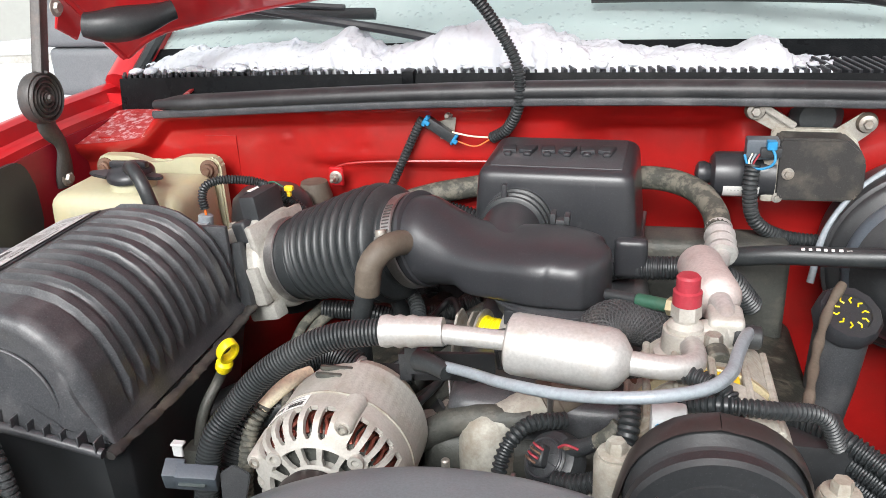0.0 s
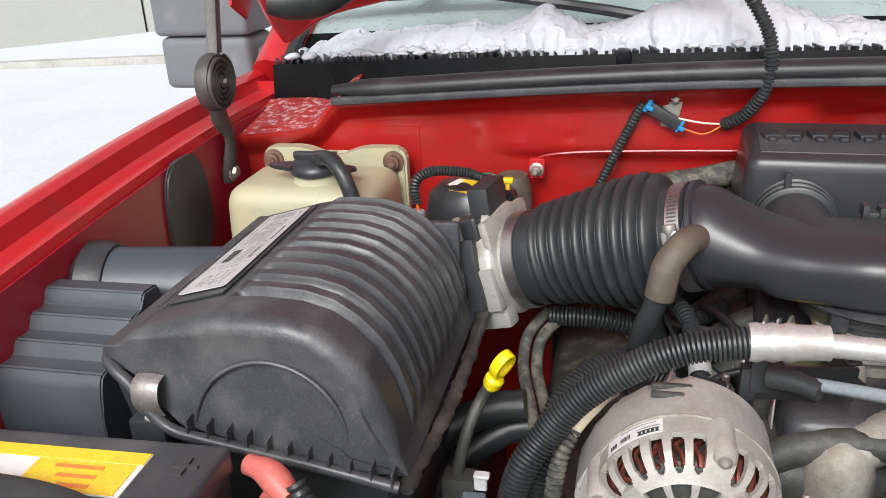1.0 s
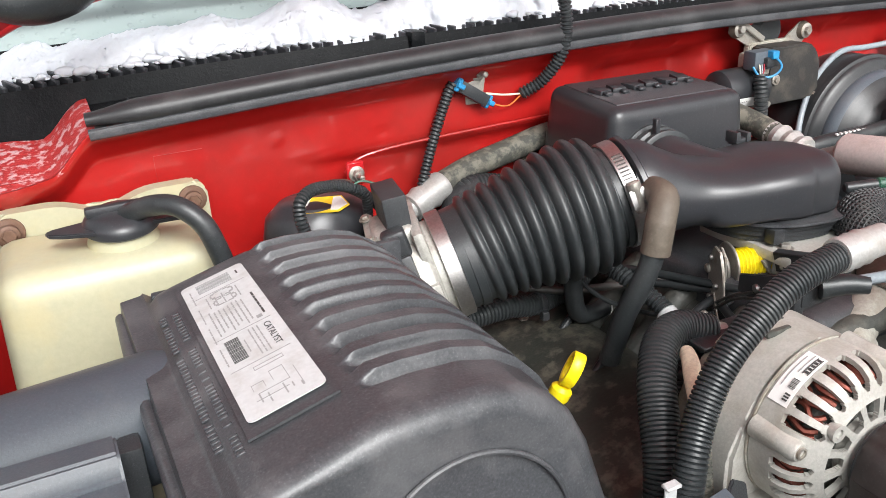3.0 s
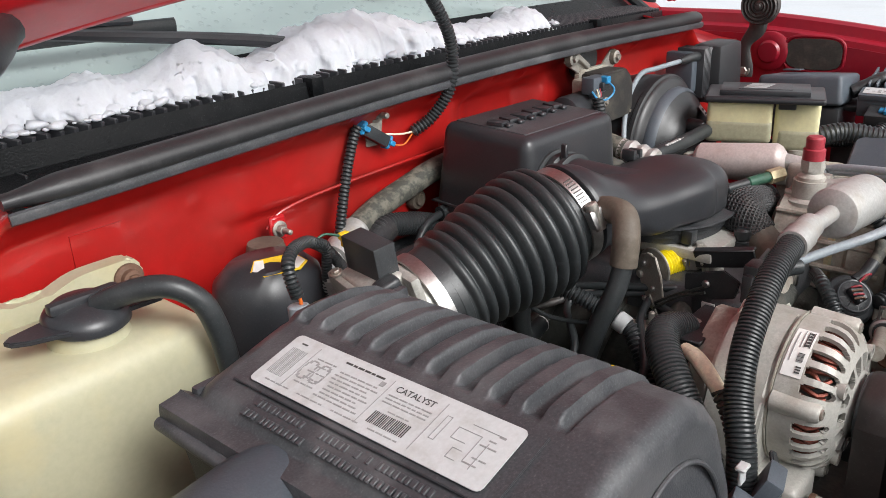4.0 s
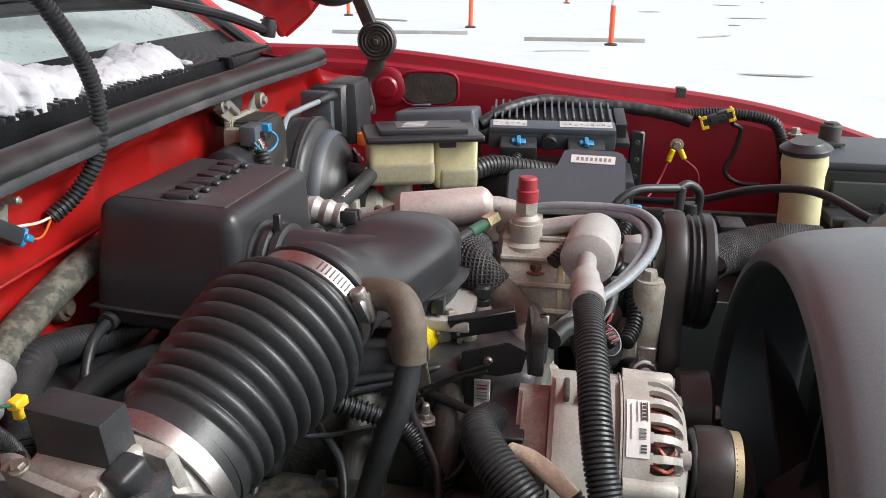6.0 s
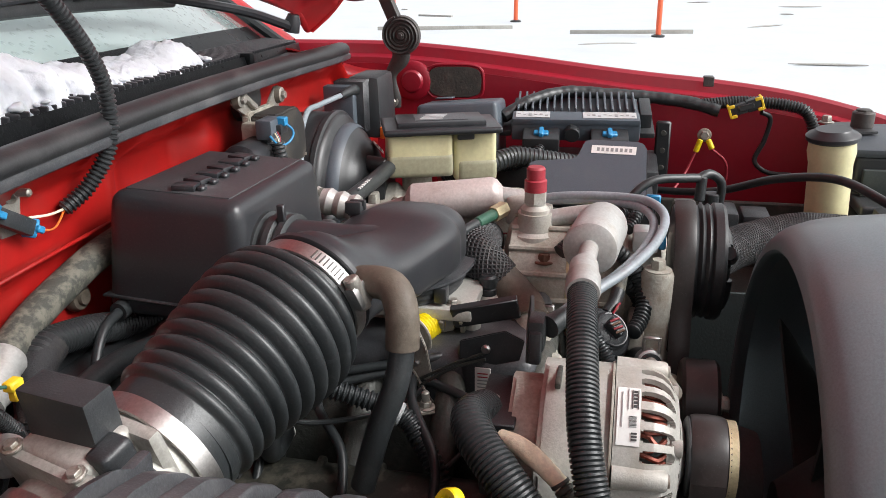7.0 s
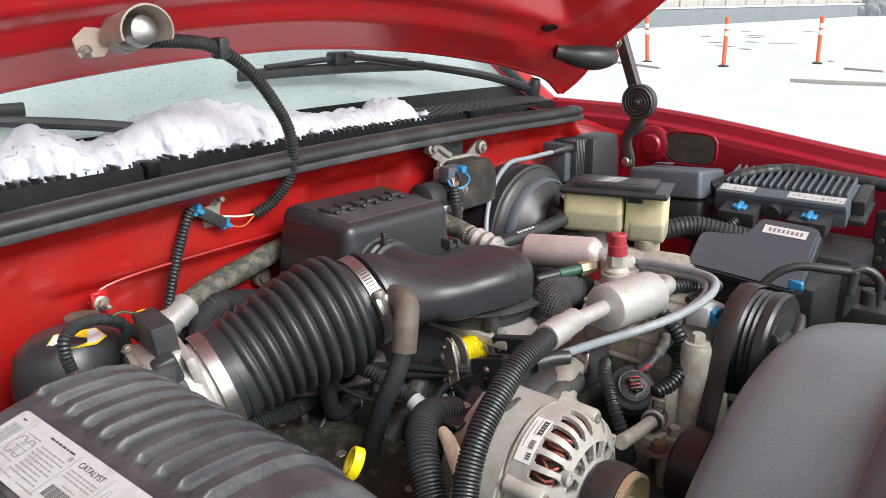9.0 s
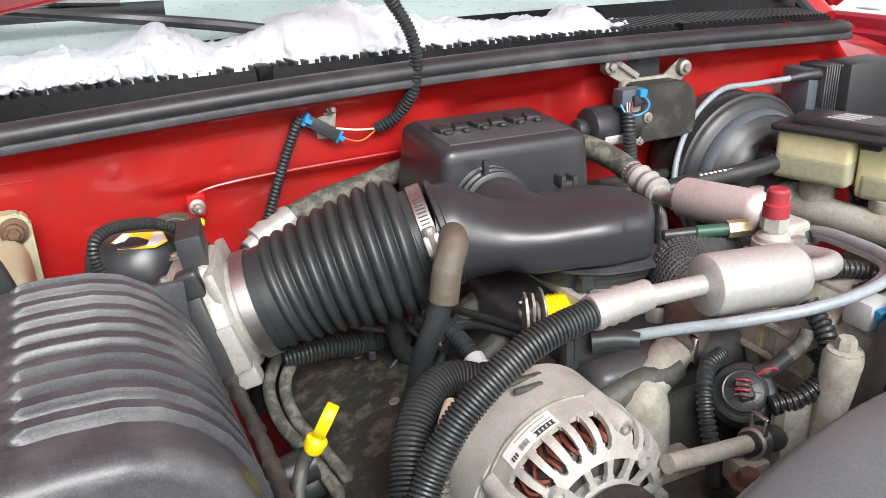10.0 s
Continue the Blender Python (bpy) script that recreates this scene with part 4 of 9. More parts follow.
def black_canister():
    t = thing("vacuum_canister", (-0.425, 0.955, 0.95), "black round vacuum canister with a yellow warning label", "canister")
    c = V((-0.418, 0.945, 0))
    body = lathe([(0.05, 0), (0.055, 0.08), (0.055, 0.75), (0.05, 0.9), (0.036, 0.98), (0.012, 1.0)], (c.x, c.y, 0.95), (c.x, c.y, 1.118), 36)
    body.transform(Matrix.Translation(c) @ Matrix.Diagonal((1.05, 0.85, 1, 1)) @ Matrix.Translation(-c))
    part("body", body, GLOSS, t)
    part("rear_lobe", lathe([(0.022, 0), (0.024, 0.2), (0.024, 0.8), (0.018, 1)], (-0.378, 0.998, 1.0), (-0.378, 0.998, 1.108), 28), RUBBER_BROWN, t, "brown dusty rubber bung")
    lab = sheet([(-0.027, -0.004), (-0.018, -0.015), (0.016, -0.016), (0.027, -0.006), (0.020, 0.011), (-0.018, 0.012)], 0.0008, pose(-0.419, 0.926, 1.1155, 14, 0, -18))
    l = part("warning_label", lab, YELLOW_LABEL, t, "yellow and white warning label")
    part("white_panel", sheet([(-0.025, -0.004), (-0.016, -0.012), (-0.010, 0.009), (-0.018, 0.010)], 0.0006, pose(-0.419, 0.926, 1.1163, 14, 0, -18)), PAPER, l)
    part("white_panel", sheet([(0.008, -0.013), (0.015, -0.0135), (0.025, -0.005), (0.019, 0.009), (0.012, 0.009)], 0.0006, pose(-0.419, 0.926, 1.1163, 14, 0, -18)), PAPER, l)


black_canister()

LID_PROFILE = [(-0.622, 1.108), (-0.621, 1.120), (-0.606, 1.122), (-0.598, 1.130), (-0.588, 1.1335), (-0.563, 1.1405), (-0.541, 1.1465), (-0.530, 1.149), (-0.500, 1.1505), (-0.470, 1.149),
               (-0.448, 1.143), (-0.430, 1.131), (-0.415, 1.114), (-0.404, 1.092), (-0.396, 1.066), (-0.390, 1.040), (-0.384, 1.028)]


def along(profile, u):
    k = u * (len(profile) - 1)
    i = min(int(k), len(profile) - 2)
    q = k - i
    return [a + (b - a) * q for a, b in zip(profile[i], profile[i + 1])]


def air_cleaner():
    t = thing("air_cleaner", (-0.50, 0.65, 0.86), "black ribbed air cleaner housing, scuffed, with a printed label", "air filter")
    y0, y1 = 0.508, 0.792

    def edge(u):
        """Radius of the rounded front edge, small on the left ledge and at the right foot."""
        return 0.003 + 0.0115 * step01(u, 0.10, 0.34) * (1 - step01(u, 0.86, 1.0))

    def lid(u, v):
        x, z = along(LID_PROFILE, u)
        ya = y0 + edge(u)
        y = ya + (y1 - ya) * v
        cx, cz = -0.505, 1.04
        inset = 0.02 * (1 - min(1, (y1 - y) / 0.03)) ** 2
        d = V((x - cx, 0, z - cz))
        if 0.14 < u < 0.97:
            d *= 1 - inset / d.length
        x, z = cx + d.x, cz + d.z
        # moulded ribs across the crown and down the flank
        if 0.445 < u < 0.93 and y > y0 + 0.040:
            k = (y - (y0 + 0.040)) / 0.0236
            if k < 10.0:
                rib = step01(0.5 + 0.5 * math.cos(2 * math.pi * (k - 0.5)), 0.30, 0.66)
                fade = step01(u, 0.445, 0.462) * (1 - step01(u, 0.88, 0.93))
                flank = step01(u, 0.58, 0.80)
                z += 0.0090 * (rib - 0.5) * fade * (1 - 0.5 * flank)
                x += 0.0070 * (rib - 0.5) * fade * flank
        return V((x, y, z))

    # the front face bends up into the lid over a rounded edge
    foot = [(-0.385, 1.027), (-0.436, 1.034), (-0.487, 1.042), (-0.54, 1.054), (-0.562, 1.060), (-0.578, 1.074), (-0.590, 1.092), (-0.604, 1.101), (-0.617, 1.104)]

    def front(u, v):
        if u < 0.2:
            x, z = along(foot, u / 0.2)
            r, e = 0.003, 0.0
        else:
            e = (u - 0.2) / 0.8
            x, z = along(LID_PROFILE, e)
            r = edge(e)
        d = V((-0.487 - x, 0, 1.080 - z))
        d.normalize()
        if v > 0.5:
            a = radians(180 * (1 - v))
            return V((x, y0 + r - r * math.sin(a), z)) + d * r * (1 - math.cos(a))
        k = 0.002 + 1.996 * v
        q = V((x, 0, z)) + d * r
        q = V((-0.487, 0, 1.080)).lerp(q, k)
        rad = math.hypot(q.x + 0.487, q.z - 1.056)
        y = y0 - 0.012 * (1 - step01(q.z, 1.030, 1.110)) * (1 - step01(q.x, -0.43, -0.39)) + 0.0022 * (1 - step01(rad, 0.057, 0.063))
        return V((q.x, y, q.z))
    top = grid(110, 230, lid)
    shell = join(thicken(top, 0.003), grid(140, 48, front), grid(140, 48, lambda u, v: front(u, v) + V((0, 0.003, 0))))
    part("lid", shell, PLASTIC_DUSTY, t, "ribbed black lid", smooth=60)
    arc = [(-0.487 + 0.061 * math.cos(a), y0 - 0.006 * (1 - math.sin(a)) - 0.0008, 1.056 + 0.061 * math.sin(a)) for a in [radians(q) for q in range(4, 178, 6)]]
    part("moulded_arc", sweep(arc, 0.0016, 8, 0.004), PLASTIC_DUSTY, t)
    back = box(-0.60, -0.40, y1 - 0.012, y1 - 0.004, 1.0, 1.125, 0.003, 2)
    part("rear_face", back, PLASTIC_DUSTY, t)
    lip = [(-0.622, y1, 1.107), (-0.624, 0.72, 1.108), (-0.624, 0.6, 1.108), (-0.623, y0 + 0.02, 1.108), (-0.619, y0 + 0.002, 1.107), (-0.608, y0 - 0.006, 1.103), (-0.593, y0 - 0.010, 1.092), (-0.582, y0 - 0.012, 1.074), (-0.566, y0 - 0.013, 1.060), (-0.54, y0 - 0.014, 1.054), (-0.45, y0 - 0.014, 1.040), (-0.388, y0 - 0.012, 1.027)]
    part("rim_flange", sweep(lip, 0.0048, 10, 0.005), PLASTIC_DUSTY, t)
    right_lip = [(-0.384, y0 - 0.01, 1.024), (-0.376, 0.60, 1.024), (-0.374, 0.70, 1.028), (-0.378, y1, 1.03)]
    part("side_flange", sweep(right_lip, lambda s, n: 0.0062 + 0.0025 * noise3(s, 0, 0, 60) + 0.0022 * noise3(s, 4, 0, 190), 10, 0.003, squash=lambda s, n: (1.0, 0.7)), COVER, t, "rim caked with road dirt")
    for k in range(11):
        x = -0.55 + 0.0158 * k
        zb = 1.058 - 0.031 * (x + 0.55) / 0.165
        part("flange_rib", box(x - 0.0009, x + 0.0009, y0 - 0.0165, y0 - 0.004, zb - 0.002, zb + 0.013, 0.0004, 1), PLASTIC_DUSTY, t)

    def tray(u, v):
        loop = [(-0.616, y0 + 0.0), (-0.40, y0 + 0.0), (-0.385, y0 + 0.02), (-0.385, y1 - 0.02), (-0.40, y1), (-0.60, y1), (-0.62, y1 - 0.02), (-0.622, y0 + 0.01), (-0.616, y0)]
        x, y = along(loop, u)
        top_z = 1.100 - 0.075 * step01(x, -0.60, -0.40)
        k = 1 - 0.22 * v
        return V((-0.50 + (x + 0.50) * k, 0.65 + (y - 0.65) * k, top_z + (0.86 - top_z) * v))
    part("lower_tray", thicken(grid(48, 8, tray), 0.003), PLASTIC, t)
    # spring clip at the front
    clip = [(-0.580, y0 - 0.004, 1.101), (-0.580, y0 - 0.014, 1.098), (-0.580, y0 - 0.0175, 1.086), (-0.580, y0 - 0.015, 1.077), (-0.580, y0 - 0.011, 1.070)]
    bm = sweep(clip, 0.0016, 10, 0.004, squash=lambda s, n: (7.0, 0.8), up=(0, 1, 0))
    c = part("spring_clip", bm, CLIP_STEEL, t, "dirty steel spring clip")
    part("clip_hinge", rod((-0.587, y0 - 0.010, 1.066), (-0.573, y0 - 0.010, 1.066), 0.0045, 12), ZINC, c)
    part("hinge_block", box(-0.60, -0.57, y0 - 0.016, y0 + 0.004, 1.042, 1.066, 0.003, 2), PLASTIC, t)
    # printed label on the sloping plate
    a, b = V((-0.583, 0.5615, 1.1372)), V((-0.539, 0.5615, 1.1488))
    ux, uy = (b - a).normalized(), V((0, 1, 0))
    nz = ux.cross(uy)
    m = Matrix.Translation(a + nz * 0.0016) @ Matrix((ux, uy, nz)).transposed().to_4x4()
    w, h = (b - a).length, 0.183
    r, o = 0.004, []
    for cx, cy, a0 in ((w - r, r, -90), (w - r, h - r, 0), (r, h - r, 90), (r, r, 180)):
        o += [(cx + r * math.cos(radians(a0 + q)), cy + r * math.sin(radians(a0 + q))) for q in (0, 30, 60, 90)]
    label = part("printed_label", sheet(o, 0.0006, m), PAPER_WORN, t, "white emission label with print and a diagram")
    plate = [(-0.004, -0.010), (w + 0.003, -0.010), (w + 0.003, h + 0.012), (-0.004, h + 0.012)]
    part("label_plate", sheet(plate, 0.0015, m @ pose(0, 0, -0.0028), 0.0005), PLASTIC_DUSTY, t)
    rnd = random.Random(3)

    def bar(x0, x1, y0_, y1_, mat):
        part("print_bar", sheet([(x0, y0_), (x1, y0_), (x1, y1_), (x0, y1_)], 0.0002, m @ pose(0, 0, 0.0007)), mat, label)
    # the label is read from the wing: its lines of print run along the long side
    def words(x, ya, yb, tall, mat):
        y = ya
        while y < yb - 0.002:
            e = min(yb, y + rnd.uniform(0.0025, 0.0075))
            bar(x, x + tall, y, e, mat)
            y = e + 0.0011
    for k in range(11):
        bar(0.010, 0.034, h - 0.006 - 0.0013 * k, h - 0.006 - 0.0013 * k - rnd.choice((0.0004, 0.0007)), INK_GREY)
    words(0.0385, h - 0.014, h - 0.006, 0.0012, INK)
    bar(0.004, 0.041, 0.1575, 0.1579, INK_GREY)
    for k in range(5):
        words(0.012 + 0.0052 * k, 0.136, 0.153 - 0.003 * (k % 2), 0.0009, INK_GREY)
    for q in (0.0, 0.011):
        ring = [(0.023 + 0.008 * math.cos(z), 0.1405 + q + 0.0048 * math.sin(z)) for z in [2 * math.pi * i / 14 for i in range(14)]]
        for (xa, ya), (xb, yb) in zip(ring, ring[1:] + ring[:1]):
            bar(min(xa, xb), max(xa, xb) + 0.0003, min(ya, yb), max(ya, yb) + 0.0003, INK_GREY)
    for k in range(8):
        words(0.0090 + 0.0031 * k, 0.096 + 0.003 * (k % 3), 0.132, 0.0010, INK_GREY)
    words(0.0385, 0.100, 0.133, 0.0014, INK)
    bar(0.0335, 0.0372, 0.0965, 0.1002, INK_GREY)
    bar(0.004, 0.041, 0.0925, 0.0929, INK_GREY)
    for k in range(3):
        words(0.0245 + 0.0028 * k, 0.056, 0.089, 0.0009, INK_GREY)
    for k in range(20):
        bar(0.0085, 0.0175, 0.087 - 0.0014 * k, 0.087 - 0.0014 * k - rnd.choice((0.0004, 0.0007)), INK)
    words(0.0195, 0.064, 0.082, 0.0008, INK_GREY)
    bar(0.004, 0.041, 0.0515, 0.0519, INK_GREY)
    for k in range(4):
        words(0.0045, 0.060 + 0.03 * k, 0.082 + 0.03 * k, 0.0009, INK_GREY)
    for xa, xb, ya, yb in ((0.016, 0.034, 0.043, 0.0434), (0.016, 0.034, 0.0465, 0.0469), (0.0336, 0.034, 0.043, 0.0469), (0.016, 0.0164, 0.043, 0.0469), (0.030, 0.0304, 0.020, 0.036), (0.022, 0.0304, 0.0356, 0.036),
                           (0.022, 0.0224, 0.026, 0.036), (0.012, 0.0304, 0.020, 0.0204), (0.012, 0.0124, 0.014, 0.0204), (0.009, 0.028, 0.0140, 0.0144), (0.010, 0.017, 0.030, 0.0304), (0.010, 0.0104, 0.024, 0.0304), (0.017, 0.0174, 0.024, 0.0304), (0.035, 0.0354, 0.008, 0.030)):
        bar(xa, xb, ya, yb, INK_GREY)
    for k in range(6):
        words(0.034 - 0.0045 * k, 0.008 + 0.003 * (k % 2), 0.013 + 0.004 * (k % 3), 0.0009, INK_GREY)
    word = bpy.data.curves.new("label_word", "FONT")
    word.body, word.size, word.extrude = "CATALYST", 0.0062, 0.0001
    word.align_x = "CENTER"
    tmp = new("label_word_source", word)
    me = bpy.data.meshes.new_from_object(tmp)
    bpy.data.objects.remove(tmp)
    wb = bmesh.new()
    wb.from_mesh(me)
    wb.transform(m @ pose(0.0345, 0.073, 0.0008, 0, 0, -90))
    part("label_word", wb, INK, label)
    # moulded lettering below the label, too worn to read
    for row, (x, z) in enumerate(((-0.5915, 1.1322), (-0.6000, 1.1292))):
        y = 0.548 + 0.012 * row
        while y < 0.735:
            e = y + rnd.uniform(0.0022, 0.0036)
            if rnd.random() < 0.82:
                mark = box(-0.0026, 0.0026, y, e, -0.0006, 0.0010, 0.0004, 1)
                mark.transform(Matrix.Translation((x, 0, z)) @ pose(0, 0, 0, 0, -18, 0))
                part("moulded_mark", mark, PLASTIC_DUSTY, t)
            y = e + 0.0013


air_cleaner()


def intake_snorkel():
    t = thing("intake_snorkel", (-0.69, 0.62, 0.95), "dusty dark grey intake snorkel tube and stepped resonator box", "duct")
    part("tube", lathe([(0.040, 0), (0.042, 0.1), (0.042, 0.9), (0.044, 0.95), (0.044, 1)], (-0.60, 0.692, 1.082), (-0.735, 0.672, 1.084), 36), DUCT_GREY, t)
    part("end_collar", lathe([(0.045, 0), (0.048, 0.3), (0.048, 0.8), (0.043, 1)], (-0.722, 0.674, 1.084), (-0.752, 0.668, 1.086), 36), PLASTIC, t)
    steps = [(0.630, 0.94), (0.630, 1.112), (0.626, 1.116), (0.606, 1.117), (0.603, 1.114), (0.600, 1.104), (0.597, 1.102), (0.582, 1.103), (0.579, 1.100), (0.576, 1.091), (0.573, 1.089), (0.558, 1.090), (0.555, 1.087), (0.552, 1.079), (0.549, 1.077), (0.533, 1.078), (0.529, 1.075), (0.525, 1.064), (0.521, 1.04), (0.520, 0.94)]
    shell = sheet(steps, 0.112, Matrix(((0, 0, 1, -0.757), (1, 0, 0, 0), (0, 1, 0, 0), (0, 0, 0, 1))), 0.0025)
    part("stepped_box", shell, DUCT_GREY, t, "stepped resonator box")
    part("box_rim", box(-0.760, -0.640, 0.515, 0.634, 0.985, 0.992, 0.002, 2), DUCT_GREY, t)
    part("base_box", box(-0.76, -0.63, 0.515, 0.625, 0.90, 0.985, 0.008, 3), DUCT_GREY, t)
    part("tube_clip", box(-0.646, -0.632, 0.630, 0.650, 1.04, 1.10, 0.003, 2), PLASTIC, t)


intake_snorkel()


def duct_bracket():
    k = thing("duct_bracket", (-0.67, 0.65, 0.80), "black plastic bracket below the intake duct, shade in its colour", "bracket")
    # VOID puts the shade below the duct into the bracket's colour.
    part("tray", box(-0.735, -0.628, 0.50, 0.82, 0.862, 0.896, 0.006, 2), VOID, k)
    part("web", box(-0.70, -0.66, 0.52, 0.80, 0.70, 0.864, 0.004, 2), VOID, k)


duct_bracket()


def battery():
    t = thing("battery", (-0.60, 0.38, 0.88), "black car battery with a yellow and white top label", "battery")
    m = pose(-0.011, -0.043, 0.016, 0, 0, 2)
    c = V((-0.60, 0.395, 0.0))
    def place(bm):
        bm.transform(Matrix.Translation(c) @ m @ Matrix.Translation(-c))
        return bm
    part("case", place(box(-0.735, -0.472, 0.31, 0.478, 0.88, 1.060, 0.006, 3)), PLASTIC, t)
    part("cover", place(box(-0.737, -0.470, 0.308, 0.480, 1.055, 1.077, 0.005, 3)), PLASTIC_DUSTY, t)
    l = part("label", place(box(-0.725, -0.516, 0.419, 0.462, 1.0765, 1.0782, 0)), PAPER, t, "printed battery label")
    part("yellow_strip", place(box(-0.690, -0.5165, 0.450, 0.4615, 1.078, 1.0788, 0)), YELLOW_LABEL, l)
    part("yellow_field", place(box(-0.590, -0.520, 0.4195, 0.449, 1.078, 1.0788, 0)), YELLOW_LABEL, l)
    for k in range(3):
        part("print_bar", place(box(-0.574 + 0.006 * k, -0.540, 0.441 - 0.009 * k, 0.4445 - 0.009 * k, 1.0788, 1.0793, 0)), INK_ORANGE, l)
    for i in range(6):
        for j in range(4):
            part("print_bar", place(box(-0.680 + 0.007 * i, -0.6755 + 0.007 * i, 0.422 + 0.007 * j, 0.4265 + 0.007 * j, 1.078, 1.0788, 0)), INK_GREY, l)
    part("plus_mark", place(join(box(-0.498, -0.480, 0.4515, 0.4542, 1.0765, 1.079, 0), box(-0.4905, -0.4875, 0.444, 0.462, 1.0765, 1.0788, 0))), INK, t)
    part("carry_strap", place(sweep([(-0.735, 0.398, 1.078), (-0.66, 0.400, 1.092), (-0.56, 0.398, 1.092), (-0.50, 0.385, 1.082), (-0.466, 0.372, 1.060)], 0.004, 8, 0.01, squash=lambda s, n: (3.5, 0.8))), RUBBER, t, "ribbed black carry strap")
    part("hold_down", place(box(-0.50, -0.462, 0.33, 0.45, 1.02, 1.05, 0.004, 2)), PLASTIC, t)
    u = thing("battery_cable", (-0.455, 0.43, 0.95), "red terminal boot with orange and loomed cables", "cable")
    part("terminal_boot", join(sweep([(-0.480, 0.452, 1.070), (-0.462, 0.446, 1.069), (-0.444, 0.436, 1.059)], lambda s, n: 0.0075 + 0.003 * bump(s / n - 0.6, 0.5), 14, 0.004), box(-0.468, -0.448, 0.428, 0.447, 1.032, 1.056, 0.003, 2)), RED_BOOT, u, "faded red terminal boot")
    part("orange_lead", sweep([(-0.452, 0.436, 1.045), (-0.447, 0.425, 1.01), (-0.440, 0.42, 0.95), (-0.43, 0.43, 0.88)], 0.0035, 10), ORANGE, u, "orange lead")
    part("loomed_lead", loom([(-0.440, 0.438, 1.070), (-0.428, 0.43, 1.05), (-0.418, 0.425, 1.00), (-0.41, 0.43, 0.92)], 0.006, 0.006), RUBBER, u)


battery()

# ---- mass air flow meter, bellows and plenum duct ----
M0, C1, C2 = V((-0.410, 0.849, 1.046)), V((-0.336, 0.825, 1.070)), V((-0.174, 0.7765, 1.122))
AX = (C2 - C1).normalized()


def band_clamp(name, at, way, r, width=0.013, label="bright steel band clamp", screw=None):
    t = thing(name, at, label, "clamp", "hose clamps")
    w = V(way).normalized()
    a, b = V(at) - w * width / 2, V(at) + w * width / 2
    part("band", lathe([(r, 0), (r + 0.0016, 0.05), (r + 0.0016, 0.95), (r, 1)], a, b, 48, cap=False), STEEL, t)
    if screw is not None:
        out = (V(screw) - w * V(screw).dot(w)).normalized()
        tan = w.cross(out)
        if tan.z < 0:
            tan = -tan
        m = Matrix((w, out, tan)).transposed().to_4x4()
        house = box(-width * 0.55, width * 0.55, 0.0, 0.010, -0.010, 0.010, 0.003, 2)
        house.transform(Matrix.Translation(V(at) + out * (r + 0.001)) @ m)
        part("screw_housing", house, STEEL, t)
        q = V(at) + out * (r + 0.006)
        part("worm_screw", lathe([(0.0050, 0), (0.0058, 0.1), (0.0058, 0.7), (0.0062, 0.72), (0.0062, 0.95), (0.005, 1)], q - tan * 0.012, q + tan * 0.016, 12), ZINC, t)
        for k in range(9):
            g = (k + 4) * 0.0036 / r
            p = V(at) + (out * math.cos(g) + tan * math.sin(g)) * (r + 0.0017)
            notch = box(-width * 0.3, width * 0.3, -0.0008, 0.0007, -0.0006, 0.0006, 0)
            o2 = out * math.cos(g) + tan * math.sin(g)
            notch.transform(Matrix.Translation(p) @ Matrix((w, o2, w.cross(o2))).transposed().to_4x4())
            part("band_thread", notch, DARK_ARM, t)
    return t


def duct_loft(rows, n=44):
    """A moulded duct through upright sections: place, half width, top, bottom and squareness, turned to the run."""
    bm = bmesh.new()
    rings = []
    for i, (x, y, w, zt, zb, sq) in enumerate(rows):
        a, b = rows[max(i - 1, 0)], rows[min(i + 1, len(rows) - 1)]
        d = V((b[0] - a[0], b[1] - a[1], 0)).normalized()
        side = V((d.y, -d.x, 0))
        mid, h = (zt + zb) / 2, (zt - zb) / 2
        ring = []
        for k in range(n):
            q = 2 * math.pi * k / n
            c, e = math.cos(q), math.sin(q)
            low = sq if e > 0 else sq + 5.0 * step01(sq, 2.2, 2.5)
            ring.append(bm.verts.new(V((x, y, mid)) + side * (w * math.copysign(abs(c) ** (2 / low), c)) + V((0, 0, h * math.copysign(abs(e) ** (2 / low), e)))))
        rings.append(ring)
    for p, q in zip(rings, rings[1:]):
        for k in range(n):
            bm.faces.new((p[k], p[(k + 1) % n], q[(k + 1) % n], q[k]))
    bm.faces.new(rings[0][::-1])
    bm.faces.new(rings[-1])
    bmesh.ops.recalc_face_normals(bm, faces=bm.faces)
    return bm


def blend_rows(rows, count):
    """Smoothly resampled sections."""
    out = []
    for i in range(count + 1):
        k = i / count * (len(rows) - 1)
        j = min(int(k), len(rows) - 2)
        q = k - j
        p0, p1, p2, p3 = (np.array(rows[min(max(j + o, 0), len(rows) - 1)]) for o in (-1, 0, 1, 2))
        out.append(tuple(0.5 * (2 * p1 + (p2 - p0) * q + (2 * p0 - 5 * p1 + 4 * p2 - p3) * q * q + (3 * p1 - p0 - 3 * p2 + p3) * q ** 3)))
    return out


